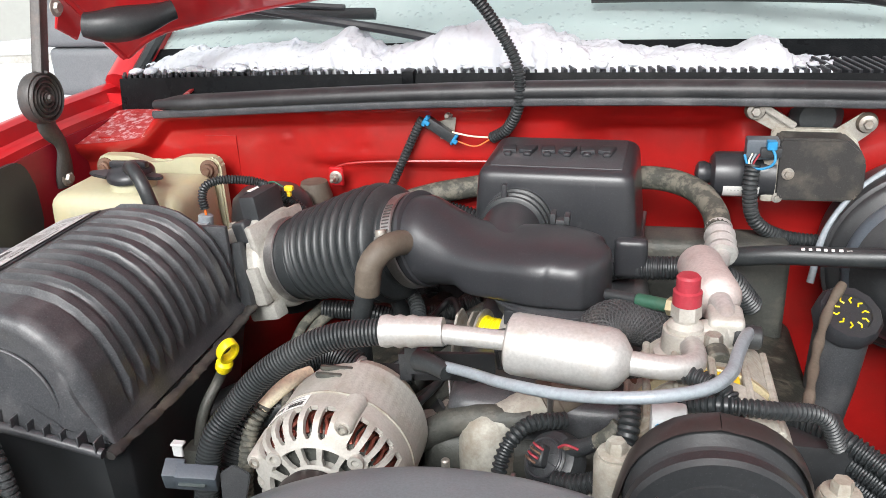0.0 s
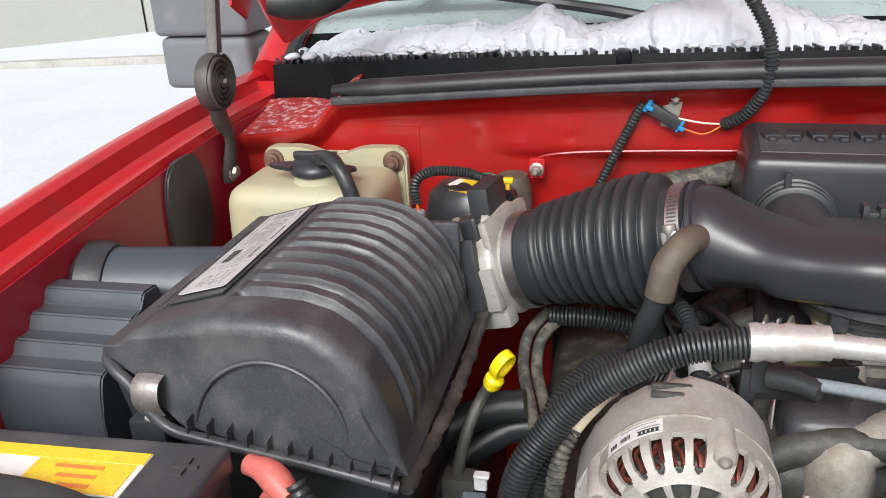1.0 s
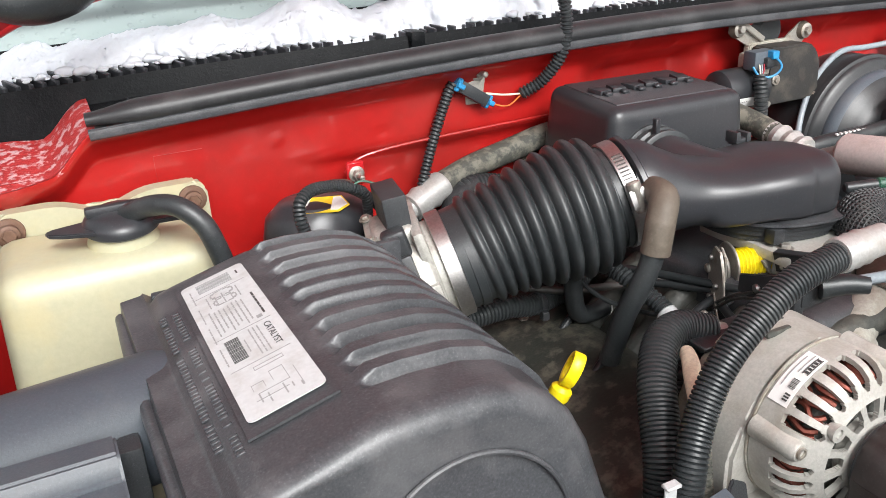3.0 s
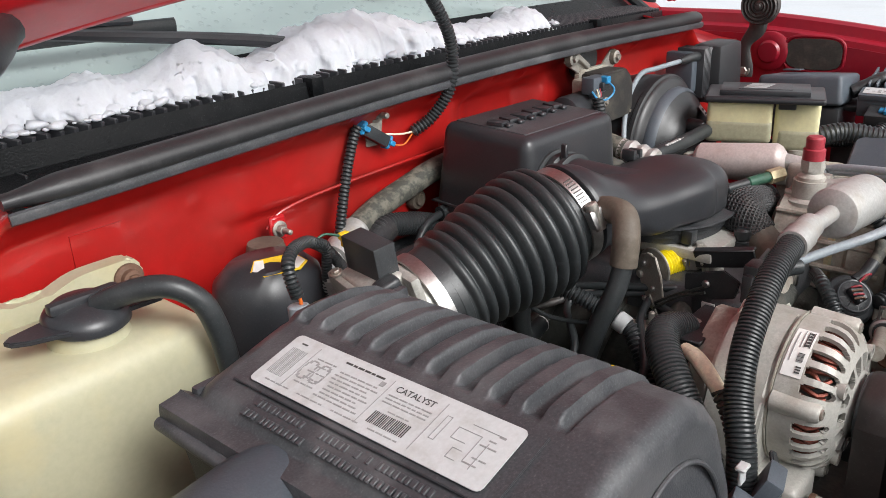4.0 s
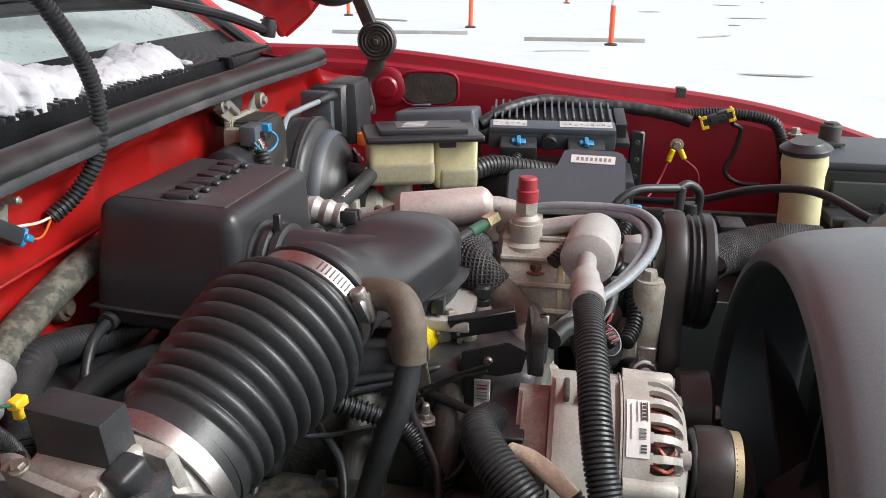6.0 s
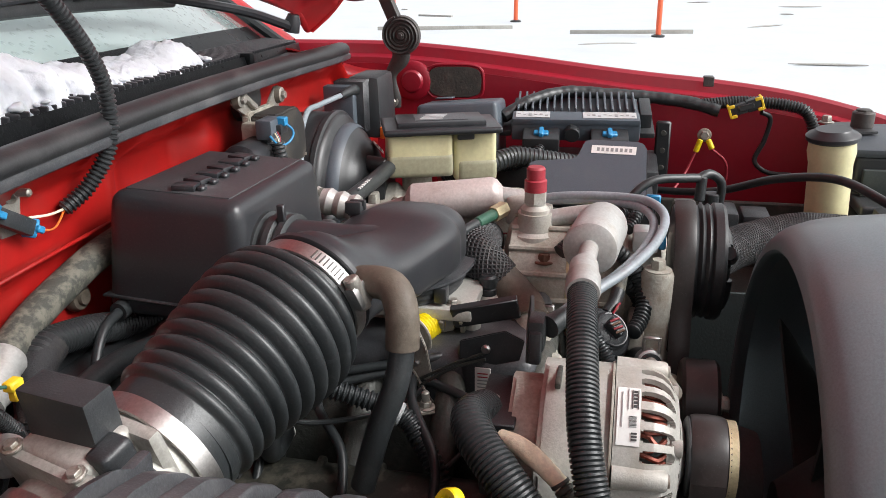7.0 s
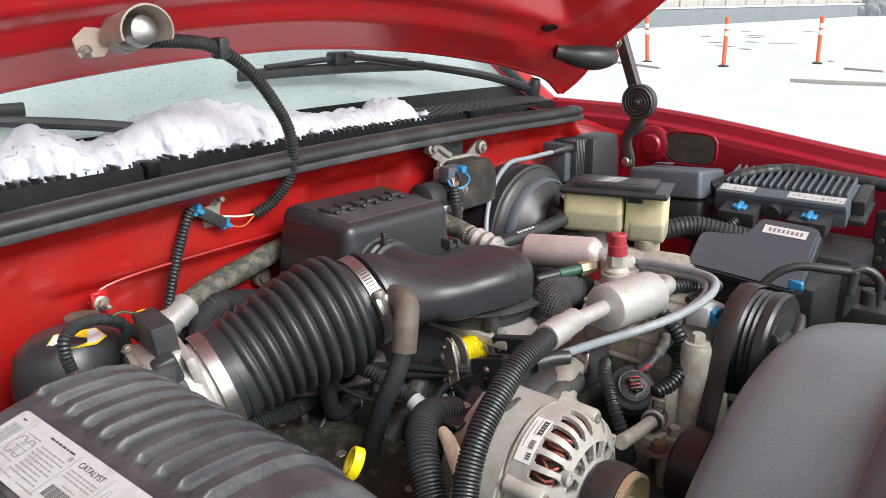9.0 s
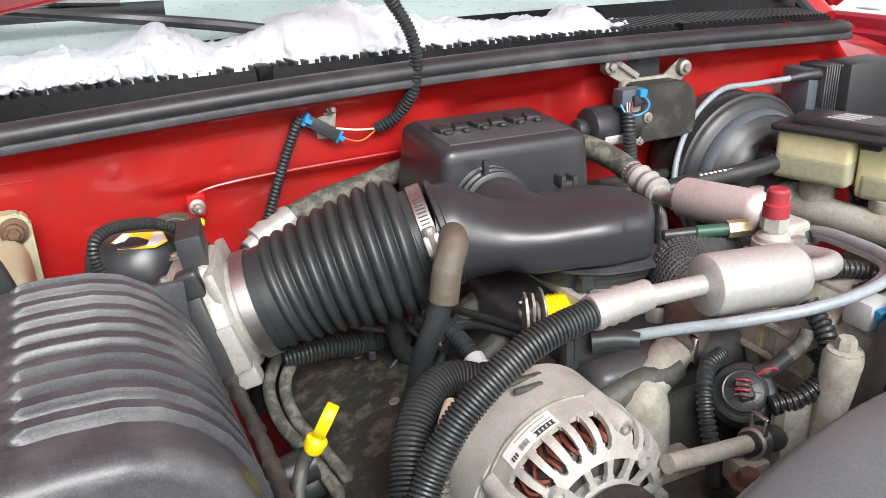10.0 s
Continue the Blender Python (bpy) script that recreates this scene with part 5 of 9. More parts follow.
def intake_duct():
    t = thing("airflow_meter", M0, "pale cast aluminium air flow meter with a black sensor box", "sensor")
    way = (C1 - M0).normalized()
    part("outlet_cone", sweep([(-0.48, 0.80, 1.02), (-0.455, 0.838, 1.032), M0], lambda s, n: 0.046 - 0.002 * s / n + 0.0022 * math.sin(s * 620), 28, 0.0015), RUBBER_BROWN, t, "ribbed dirty rubber cuff")
    part("meter_body", lathe([(0.044, 0), (0.046, 0.05), (0.046, 0.30), (0.0535, 0.34), (0.0555, 0.40), (0.0555, 0.47), (0.050, 0.50), (0.050, 0.62), (0.0555, 0.65), (0.0555, 0.80), (0.0535, 0.84), (0.046, 0.88), (0.046, 1)], M0 - way * 0.004, C1, 48), METER_ALU, t)
    part("rubber_lip", lathe([(0.050, 0), (0.0530, 0.2), (0.0530, 0.8), (0.050, 1)], M0.lerp(C1, 0.47), M0.lerp(C1, 0.62), 40), RUBBER, t, "black rubber band round the body")
    up = V((-way.z * way.x, -way.z * way.y, 1 - way.z * way.z)).normalized()
    frame_m = Matrix((way, up.cross(way), up)).transposed().to_4x4()
    mid = M0.lerp(C1, 0.60)

    def local(bm):
        bm.transform(Matrix.Translation(mid) @ frame_m)
        return bm
    part("cast_saddle", local(join(box(-0.026, 0.020, -0.034, 0.036, 0.030, 0.061, 0.008, 3, top=(0.85, 0.86)), box(-0.028, -0.018, -0.045, 0.045, 0.0, 0.058, 0.004, 2), box(0.012, 0.022, -0.046, 0.046, -0.01, 0.058, 0.004, 2))), METER_ALU, t, "rounded cast saddle with two ribs")
    part("saddle_foot", local(join(box(-0.026, 0.020, -0.058, -0.046, -0.034, 0.012, 0.003, 2), box(-0.026, 0.020, -0.050, -0.030, -0.056, -0.034, 0.004, 2))), METER_ALU, t)
    part("retaining_strap", local(join(box(-0.014, 0.008, -0.040, -0.022, 0.030, 0.064, 0.005, 3), box(-0.012, 0.006, -0.0605, -0.052, -0.03, 0.045, 0.003, 2, m=pose(0, 0, 0, -12, 0, 0)))), PLASTIC, t, "black strap across the saddle")
    for y in (-0.026, 0.030):
        part("saddle_screw", local(hexbolt((-0.023, y, 0.059), (0, 0, 1), 0.0045, 0.003, 0.0065)), ZINC, t)
    part("sensor_box", box(-0.391, -0.369, 0.816, 0.868, 1.092, 1.148, 0.0018, 2, m=pose(0, 0, 0, 0, -8, -11)), PLASTIC, t, "black electronics box")
    part("lock_tab", join(box(-0.3725, -0.3615, 0.8870, 0.8950, 1.1315, 1.1380, 0.0012, 1), box(-0.3700, -0.3650, 0.8880, 0.8940, 1.124, 1.132, 0.001, 1)), YELLOW_LABEL, t, "yellow lock tab")
    band_clamp("hose_clamp", M0 + way * 0.006, way, 0.0475, 0.012, "rusty steel band clamp on the meter's inlet", screw=(0.1, -1, 0.2))
    band_clamp("hose_clamp", C1 + AX * 0.002, AX, 0.0500, 0.014, "bright steel band clamp on the rubber bellows")

    u = thing("intake_bellows", C1, "black pleated rubber intake bellows", "hose")

    def radius(s, n):
        q = s / n
        if q < 0.16 or q > 0.885:
            return 0.0485
        e = (q - 0.16) / 0.725
        crest = 0.0535 + 0.0125 * step01(e, 0.0, 0.85) - 0.006 * step01(e, 0.88, 1.0)
        k = e ** 0.90 * 10.0
        return crest - 0.0108 * (1 - abs(math.sin(math.pi * k)) ** 0.55) * (0.55 + 0.45 * step01(e, 0, 0.25))
    part("bellows", sweep([C1, C1.lerp(C2, 0.33) + V((0, 0, 0.004)), C1.lerp(C2, 0.66) + V((0, 0, 0.003)), C2], radius, 56, 0.0009), RUBBER, u, smooth=180)
    part("cuff", lathe([(0.0486, 0), (0.0494, 0.05), (0.0494, 0.9), (0.0487, 1)], C1.lerp(C2, 0.095), C1.lerp(C2, 0.145), 56, cap=False), RUBBER, u)
    part("cuff", lathe([(0.0487, 0), (0.0494, 0.1), (0.0494, 0.9), (0.0486, 1)], C1.lerp(C2, 0.900), C1.lerp(C2, 0.940), 56, cap=False), RUBBER, u)
    band_clamp("hose_clamp", C2 - AX * 0.004, AX, 0.0500, 0.014, "bright steel worm-drive clamp at the duct", screw=(-0.05, -1, 0.35))

    d = thing("plenum_duct", (-0.05, 0.74, 1.08), "satin black moulded intake duct over the throttle body", "duct")
    h = V((0.960, -0.280, 0))

    def row(run, w, zt, zb, sq, bend=0.0):
        p = C2 + h * run
        return (p.x + bend * 0.28, p.y + bend * 0.96, w, zt, zb, sq)
    rows = [row(-0.004, 0.0480, 1.1690, 1.0740, 2.0), row(0.014, 0.0485, 1.1705, 1.0765, 2.0), row(0.036, 0.0480, 1.1600, 1.0815, 2.05), row(0.062, 0.0480, 1.1490, 1.0870, 2.2),
            row(0.090, 0.0510, 1.1450, 1.0915, 2.45), row(0.118, 0.0555, 1.1465, 1.0935, 2.6, 0.003), row(0.146, 0.0575, 1.1490, 1.0935, 2.65, 0.004), row(0.170, 0.0540, 1.1485, 1.0935, 2.65, 0.003),
            row(0.188, 0.0455, 1.1465, 1.0935, 2.65), row(0.200, 0.0345, 1.1435, 1.0935, 2.6), row(0.2070, 0.0220, 1.1400, 1.0937, 2.6), row(0.2105, 0.0085, 1.1340, 1.0940, 2.5)]
    part("duct_body", duct_loft(blend_rows(rows, 66)), GLOSS, d, smooth=80)
    # rim that clamps the duct to the throttle body, and the funnel below it
    o = []
    for k in range(48):
        a = 2 * math.pi * k / 48
        c, e = math.cos(a), math.sin(a)
        o.append((-0.030 + 0.0655 * math.copysign(abs(c) ** 0.85, c), 0.737 - 0.28 * (0.062 * c) + 0.0605 * math.copysign(abs(e) ** 0.85, e)))
    part("base_rim", sheet(o, 0.0028, pose(0, 0, 1.0905), 0.0010), PLASTIC_DUSTY, d)
    for k in range(3):
        q = 0.91 - 0.04 * k
        part("base_skirt", sheet([(-0.030 + (x + 0.030) * q, 0.737 + (y - 0.737) * q) for x, y in o], 0.0062, pose(0, 0, 1.0845 - 0.006 * k), 0.002), PLASTIC, d)
    for x, y in ((0.030, 0.712), (0.012, 0.684), (-0.062, 0.694)):
        part("rim_lug", box(x - 0.007, x + 0.007, y - 0.006, y + 0.006, 1.074, 1.0895, 0.002, 2), PLASTIC, d)
    part("rear_collar", lathe([(0.0495, 0), (0.0515, 0.2), (0.0515, 0.8), (0.049, 1)], C2 + AX * 0.006, C2 + AX * 0.013, 48), GLOSS, d)

    b = thing("intake_resonator", (-0.04, 0.92, 1.08), "satin black resonator box with raised bars on its lid", "resonator")
    turn = pose(0, 0, -0.008, 2, 0, -3)
    part("box_body", box(-0.130, 0.060, 0.846, 0.992, 1.070, 1.187, 0.016, 5, top=(0.90, 0.88), m=turn), GLOSS, b)
    part("top_panel", box(-0.108, 0.038, 0.866, 0.970, 1.1845, 1.1882, 0.002, 2, m=turn), PLASTIC_DUSTY, b)
    for k in range(6):
        x = -0.104 + 0.0225 * k
        part("raised_bar", box(x, x + 0.0165, 0.908, 0.930, 1.187, 1.1935, 0.0025, 2, m=turn @ pose(0, 0, 0, 0, 0, -12 if k % 2 else 10)), GLOSS, b)
        part("raised_bar", box(x + 0.004, x + 0.013, 0.900, 0.907, 1.187, 1.1920, 0.0015, 1, m=turn), GLOSS, b)
    part("lower_seam", box(-0.132, 0.062, 0.844, 0.994, 1.088, 1.0905, 0.0012, 1, m=turn), GLOSS, b)
    part("side_tab", box(0.030, 0.066, 0.836, 0.856, 1.060, 1.106, 0.008, 3), GLOSS, b)
    neck = [(-0.076, 0.868, 1.117), (-0.079, 0.838, 1.118), (-0.081, 0.806, 1.117), (-0.078, 0.775, 1.114), (-0.066, 0.748, 1.111), (-0.045, 0.725, 1.109)]
    part("neck", sweep(neck, lambda q, n: 0.0325 + 0.0035 * (q / n) ** 2, 36, 0.005), GLOSS, b)
    part("neck_clamp", lathe([(0.036, 0), (0.039, 0.08), (0.039, 0.30), (0.0355, 0.34), (0.0355, 0.46), (0.0385, 0.50), (0.0385, 0.66), (0.035, 0.72), (0.0375, 0.80), (0.0375, 0.95), (0.034, 1)], (-0.0765, 0.860, 1.1172), (-0.0800, 0.824, 1.1178), 40), RUBBER, b, "ribbed black rubber collar")
    part("locating_nub", box(-0.092, -0.086, 0.829, 0.836, 1.150, 1.168, 0.001, 1), GLOSS, b)
    k = thing("plenum_fastener", (-0.024, 0.79, 1.14), "small black push fastener on the duct", "fastener")
    part("stem", rod((-0.024, 0.785, 1.118), (-0.024, 0.785, 1.144), 0.006, 12), PLASTIC, k)
    part("head", join(box(-0.033, -0.015, 0.779, 0.791, 1.142, 1.149, 0.002, 2), box(-0.034, -0.028, 0.777, 0.793, 1.144, 1.156, 0.002, 2), box(-0.020, -0.014, 0.777, 0.793, 1.144, 1.154, 0.002, 2)), PLASTIC, k)


intake_duct()


def breather_elbow():
    t = thing("breather_hose", (-0.2, 0.7, 1.0), "weathered brown rubber elbow on a black breather hose", "hose")
    part("elbow", sweep([(-0.168, 0.750, 1.130), (-0.180, 0.725, 1.139), (-0.190, 0.703, 1.140), (-0.201, 0.693, 1.126), (-0.206, 0.692, 1.098)], 0.0128, 20, 0.004), RUBBER_BROWN, t)
    part("lower_hose", sweep([(-0.206, 0.692, 1.104), (-0.211, 0.693, 1.085), (-0.217, 0.697, 1.066), (-0.222, 0.708, 1.036), (-0.226, 0.722, 0.985)], 0.0098, 16), RUBBER, t)


breather_elbow()


# ---- engine: block, covers, throttle body ----
def engine_block():
    t = thing("engine_block", (0.0, 0.75, 0.6), "oily black engine block with rocker covers and manifold", "engine")
    part("block", box(-0.22, 0.22, 0.48, 1.10, 0.60, 0.90, 0.02, 3, top=(0.8, 1.0)), IRON, t)
    for s, x in ((-1, -0.235), (1, 0.17)):
        cover = box(x - 0.085, x + 0.085, 0.58, 1.00, 0.86, 0.962, 0.022, 4, top=(0.82, 0.96), m=pose(0, 0, 0, 0, s * 14, 0))
        c = part("rocker_cover", cover, COVER_OILY, t, "oily brown-black rocker cover")
        for k in range(4):
            y = 0.665 + 0.10 * k
            part("cover_bolt", hexbolt((x + 0.008, y, 0.9605), (-0.2 * -s, 0, 1), 0.0065, 0.004, 0.0115), ZINC, c)
        for k in range(7):
            part("pressed_rib", box(x - 0.055, x + 0.058, 0.612 + 0.052 * k, 0.620 + 0.052 * k, 0.955, 0.9635, 0.003, 2, m=pose(0, 0, 0, 0, s * 14, 0)), COVER_OILY, c)
    part("intake_manifold", box(-0.15, 0.10, 0.58, 0.95, 0.90, 1.01, 0.02, 3, top=(0.8, 0.95)), IRON, t)
    for k in range(5):
        y = 0.60 + 0.075 * k
        part("runner", sweep([(-0.03, y, 1.03), (-0.10, y, 1.02), (-0.165, y, 0.97), (-0.19, y, 0.93)], 0.013, 14, 0.01), IRON, t)
    part("stud_base", lathe([(0.022, 0), (0.022, 0.8), (0.016, 1)], (-0.108, 0.806, 0.93), (-0.108, 0.806, 0.958), 28), PLASTIC, t)
    part("rear_cover", box(-0.02, 0.23, 0.925, 0.985, 0.85, 1.070, 0.014, 3), IRON, t)
    part("plenum_top", box(-0.11, 0.07, 0.60, 0.90, 0.99, 1.045, 0.018, 3), PLASTIC_DUSTY, t)
    for x, y, z in ((-0.111, 0.810, 0.958), (-0.105, 0.640, 0.985)):
        part("stud", join(hexbolt((x, y, z), (0, 0, 1), 0.008, 0.010, 0.013), rod((x, y, z + 0.01), (x, y, z + 0.028), 0.004, 10)), ZINC, t, "zinc stud and nut")


engine_block()


def throttle_body():
    t = thing("throttle_valve", (-0.05, 0.70, 1.02), "cast throttle body with a yellow cable spool and black cable bracket", "throttle")
    part("housing", box(-0.046, 0.03, 0.672, 0.775, 0.985, 1.060, 0.010, 3), ALU_DIRTY, t)
    part("top_flange", box(-0.074, 0.040, 0.664, 0.778, 1.060, 1.0715, 0.003, 2), ALU, t)
    part("flange_ear", sheet([(-0.012, -0.006), (0.018, -0.022), (0.026, -0.016), (0.020, 0.010), (-0.012, 0.014)], 0.006, pose(0.004, 0.664, 1.066), 0.0015), ALU, t)
    for x, y, z0, z1, r in ((-0.004, 0.660, 1.022, 1.060, 0.0105), (-0.050, 0.668, 1.010, 1.058, 0.0085)):
        part("boss", lathe([(r, 0), (r, 0.9), (r * 0.8, 1)], (x, y, z0), (x, y, z1), 22), ALU, t)
    part("boss_plug", lathe([(0.0085, 0), (0.0085, 0.3), (0.007, 0.36), (0.0085, 0.44), (0.0085, 0.9), (0.006, 1)], (-0.004, 0.660, 1.060), (-0.004, 0.660, 1.080), 18), RUBBER, t, "black rubber plug")
    for y, w in ((0.676, 0.030), (0.694, 0.034), (0.728, 0.026)):
        rib = sheet([(0, 0), (-w, 0), (-w * 0.2, -0.036), (0, -0.044)], 0.004, pose(-0.044, y, 1.060, 90, 0, 0), 0.0008)
        part("gusset", rib, ALU_DIRTY, t)
    part("spring_housing", lathe([(0.019, 0), (0.0215, 0.2), (0.0215, 0.7), (0.015, 1)], (-0.038, 0.698, 1.050), (-0.062, 0.705, 1.0525), 28), ALU, t)
    a, b = V((-0.0925, 0.7155, 1.051)), V((-0.060, 0.7045, 1.0525))
    part("spool", lathe([(0.0158, 0), (0.0160, 0.05)] + [(0.0142 + 0.0009 * math.cos(2 * math.pi * 8 * k / 64), 0.06 + 0.88 * k / 64) for k in range(65)] + [(0.0160, 0.95), (0.0158, 1)], a, b, 32), YELLOW, t, "yellow plastic spool")
    way = (a - b).normalized()
    part("cam_disc", lathe([(0.0215, 0), (0.0225, 0.3), (0.0225, 0.7), (0.0215, 1)], a, a + way * 0.0028, 36), ZINC, t)
    side = V((-way.y, way.x, 0)).normalized()
    m = Matrix((side, V((0, 0, 1)), side.cross(V((0, 0, 1))))).transposed().to_4x4()
    lever = [(-0.010, 0.016), (0.004, 0.021), (0.014, 0.014), (0.016, -0.004), (0.012, -0.030), (0.002, -0.044), (-0.008, -0.040), (-0.006, -0.020), (-0.013, -0.002)]
    part("throttle_lever", sheet(lever, 0.0025, Matrix.Translation(a + way * 0.010) @ m, 0.0006), ZINC, t)
    leaf = [(-0.004, 0.026), (0.008, 0.024), (0.017, 0.006), (0.022, -0.018), (0.012, -0.036), (-0.004, -0.030), (-0.012, -0.006), (-0.012, 0.014)]
    part("cam_leaf", sheet([(x + 0.012, y) for x, y in leaf], 0.0025, Matrix.Translation(a + way * 0.019) @ m, 0.0006), ZINC, t)
    hoop = [a + way * 0.006 + side * (0.011 * math.cos(q)) + V((0, 0, -0.004 + 0.013 * math.sin(q))) for q in [radians(-60 + 20 * k) for k in range(16)]]
    part("return_spring", sweep(hoop, 0.0016, 8, 0.003), ZINC, t)
    part("cam_shaft", rod(a, a + way * 0.024, 0.0048, 14), ZINC, t)
    for dy, dz in ((0.006, 0.014), (0.020, -0.010), (0.010, -0.024)):
        p = a + way * 0.021 + side * dy + V((0, 0, dz))
        part("rivet", rod(p, p + way * 0.004, 0.0028, 12, 0.0008), STEEL, t)
    # black cable bracket: a channel arm from the housing, and the plate with its cradle
    p, q = V((-0.072, 0.682, 1.062)), V((-0.064, 0.622, 1.074))
    beam = join(box(-0.010, 0.010, -0.0018, 0.0018, 0, (q - p).length, 0.0012, 1), box(-0.010, -0.0068, -0.008, 0.0018, 0, (q - p).length, 0.001, 1), box(0.0068, 0.010, -0.008, 0.0018, 0, (q - p).length, 0.001, 1))
    beam.transform(axis_frame(p, q) @ pose(0, 0, 0, 0, 0, 100))
    br = part("cable_bracket", beam, BLACK_STEEL, t, "black cable bracket")
    part("side_plate", sheet([(-0.050, -0.012), (-0.020, -0.016), (0.0, -0.010), (0.004, 0.008), (-0.012, 0.016), (-0.050, 0.004)], 0.003, Matrix(((0, 0, 1, -0.138), (-1, 0, 0, 0.612), (0, 1, 0, 1.070), (0, 0, 0, 1))), 0.0008), BLACK_STEEL, br)
    part("cross_plate", box(-0.138, -0.064, 0.606, 0.6095, 1.058, 1.088, 0.001, 2, m=pose(0, 0, 0, 6, 0, 6)), BLACK_STEEL, br)
    part("cradle", join(box(-0.142, -0.118, 0.592, 0.606, 1.070, 1.098, 0.004, 2), box(-0.148, -0.136, 0.594, 0.604, 1.062, 1.090, 0.003, 2)), PLASTIC, br)
    part("pivot_rivet", rod((-0.1385, 0.6395, 1.0695), (-0.143, 0.6395, 1.0695), 0.004, 12), STEEL, br)
    for k in range(2):
        part("link_rod", sweep([(-0.140, 0.640, 1.066 - 0.006 * k), (-0.134, 0.668, 1.050 - 0.004 * k), (-0.122, 0.700, 1.026 - 0.006 * k)], 0.0014, 8, 0.005), IRON, t)
    for x, y, r, z in ((-0.098, 0.657, 0.0145, 1.052), (-0.090, 0.632, 0.0075, 1.046), (-0.104, 0.690, 0.017, 1.018)):
        part("riser_tube", lathe([(r, 0), (r, 0.92), (r * 0.85, 1)], (x, y, 0.93), (x, y, z), 22), PLASTIC, t)
    part("mount_stud", join(hexbolt((-0.106, 0.630, 0.984), (0, 0, 1), 0.008, 0.008, 0.014), rod((-0.106, 0.630, 0.99), (-0.106, 0.630, 1.022), 0.0042, 10)), ZINC, t)
    part("mount_stay", sweep([(-0.122, 0.640, 1.010), (-0.140, 0.655, 0.980), (-0.156, 0.668, 0.950)], 0.005, 8, 0.004, squash=lambda g, n: (0.4, 1.4)), BLACK_STEEL, t)
    for x, y in ((0.034, 0.684), (-0.058, 0.684)):
        part("screw", hexbolt((x, y, 1.070), (0, 0, 1), 0.005, 0.004, 0.008), ZINC, t)


throttle_body()


def alternator():
    c = V((-0.187, 0.0, 1.019))
    t = thing("alternator", (c.x, 0.54, 0.95), "silver cast alternator with copper windings behind its slots", "alternator")
    ys, r = 0.535, 0.0645

    def at(a, q, y):
        return V((c.x + q * math.cos(a), y, c.z + q * math.sin(a)))
    part("stator", lathe([(0.046, 0.0), (0.052, 0.05), (0.052, 0.95), (0.046, 1.0)], (c.x, 0.497, c.z), (c.x, ys + 0.04, c.z), 40), IRON, t)
    rnd = random.Random(8)
    for k in range(60):
        a = 2 * math.pi * k / 60
        q = rnd.uniform(-0.05, 0.05)
        part("copper_winding", sweep([at(a - 0.02, 0.050, 0.4985), at(a + 0.04 + q, 0.0545, 0.504), at(a + 0.02 - q, 0.0565, 0.511), at(a - 0.02, 0.056, 0.519), at(a + 0.02, 0.053, 0.526)], 0.0021, 6, 0.004), COPPER, t)
    # front end frame: one cast shell with slots through its shoulder and windows through its face
    prof = [(r, ys - 0.0006), (r, 0.524), (r, 0.514), (r - 0.0006, 0.507), (r - 0.003, 0.5005), (r - 0.0075, 0.4955), (r - 0.0125, 0.4925), (r - 0.0165, 0.4905), (0.0455, 0.4892), (0.0435, 0.4880), (0.0330, 0.4865), (0.0290, 0.4860), (0.0255, 0.4845)]
    lugs = (70, 165, 252, 343)
    slots = [85 + 13.2 * k for k in range(6)] + [180 + 12.0 * k for k in range(6)] + [266 + 12.5 * k for k in range(6)] + [-3 + 12.3 * k for k in range(6)]
    nu, nv = 360, 60

    def fine(v):
        return along(prof, v)

    def open_at(deg, q, y):
        if 0.0290 < q < 0.0432 and y < 0.4883:
            f = (deg - 8) % 25.714
            g = min(f, 25.714 - f)
            return g > 3.6 + 24 * max(0.0, 0.0335 - q) / 0.0045 * 0.12
        if 0.4912 < y < 0.5165:
            for a in slots:
                g = abs((deg - a + 180) % 360 - 180)
                end = min((y - 0.4912) / 0.0045, (0.5165 - y) / 0.004, 1)
                if g < 4.0 * math.sqrt(max(0, 1 - (1 - end) ** 2)):
                    return True
        return False
    bm = bmesh.new()
    rows = []
    for j in range(nv + 1):
        q, y = fine(j / nv)
        rows.append([bm.verts.new(at(2 * math.pi * i / nu, q, y)) for i in range(nu)])
    for j in range(nv):
        q, y = fine((j + 0.5) / nv)
        for i in range(nu):
            if not open_at((i + 0.5) * 360 / nu, q, y):
                bm.faces.new((rows[j][i], rows[j][(i + 1) % nu], rows[j + 1][(i + 1) % nu], rows[j + 1][i]))
    for v in [v for v in bm.verts if not v.link_faces]:
        bm.verts.remove(v)
    part("front_frame", thicken(bm, 0.0042), ALU, t, "pale cast end frame with slots", smooth=50)
    part("bearing_boss", lathe([(0.018, 0), (0.0245, 0.15), (0.0255, 0.4), (0.0255, 1)], (c.x, 0.4815, c.z), (c.x, 0.505, c.z), 40), ALU, t)
    for a in lugs:
        p = at(radians(a), r - 0.0035, 0.0)
        lug = lathe([(0.0062, 0), (0.0078, 0.06), (0.0084, 0.5), (0.0092, 1)], p + V((0, 0.4965, 0)), p + V((0, ys - 0.001, 0)), 22)
        boss = part("bolt_boss", lug, ALU, t)
        part("through_bolt", lathe([(0.0046, 0), (0.0046, 0.9), (0.003, 1.0), (0.003, 0.4), (0.0, 0.4)], p + V((0, 0.498, 0)), p + V((0, 0.4945, 0)), 16, cap=False), ZINC, boss)
    for a in (46, 142, 238, 330):
        p = at(radians(a), 0.0465, 0.0)
        part("tapped_hole", lathe([(0.0052, 0), (0.0058, 0.3), (0.0066, 1), (0.0034, 1.0), (0.0034, 0.3), (0.0, 0.3)], p + V((0, 0.494, 0)), p + V((0, 0.4865, 0)), 18, cap=False), ALU, t)
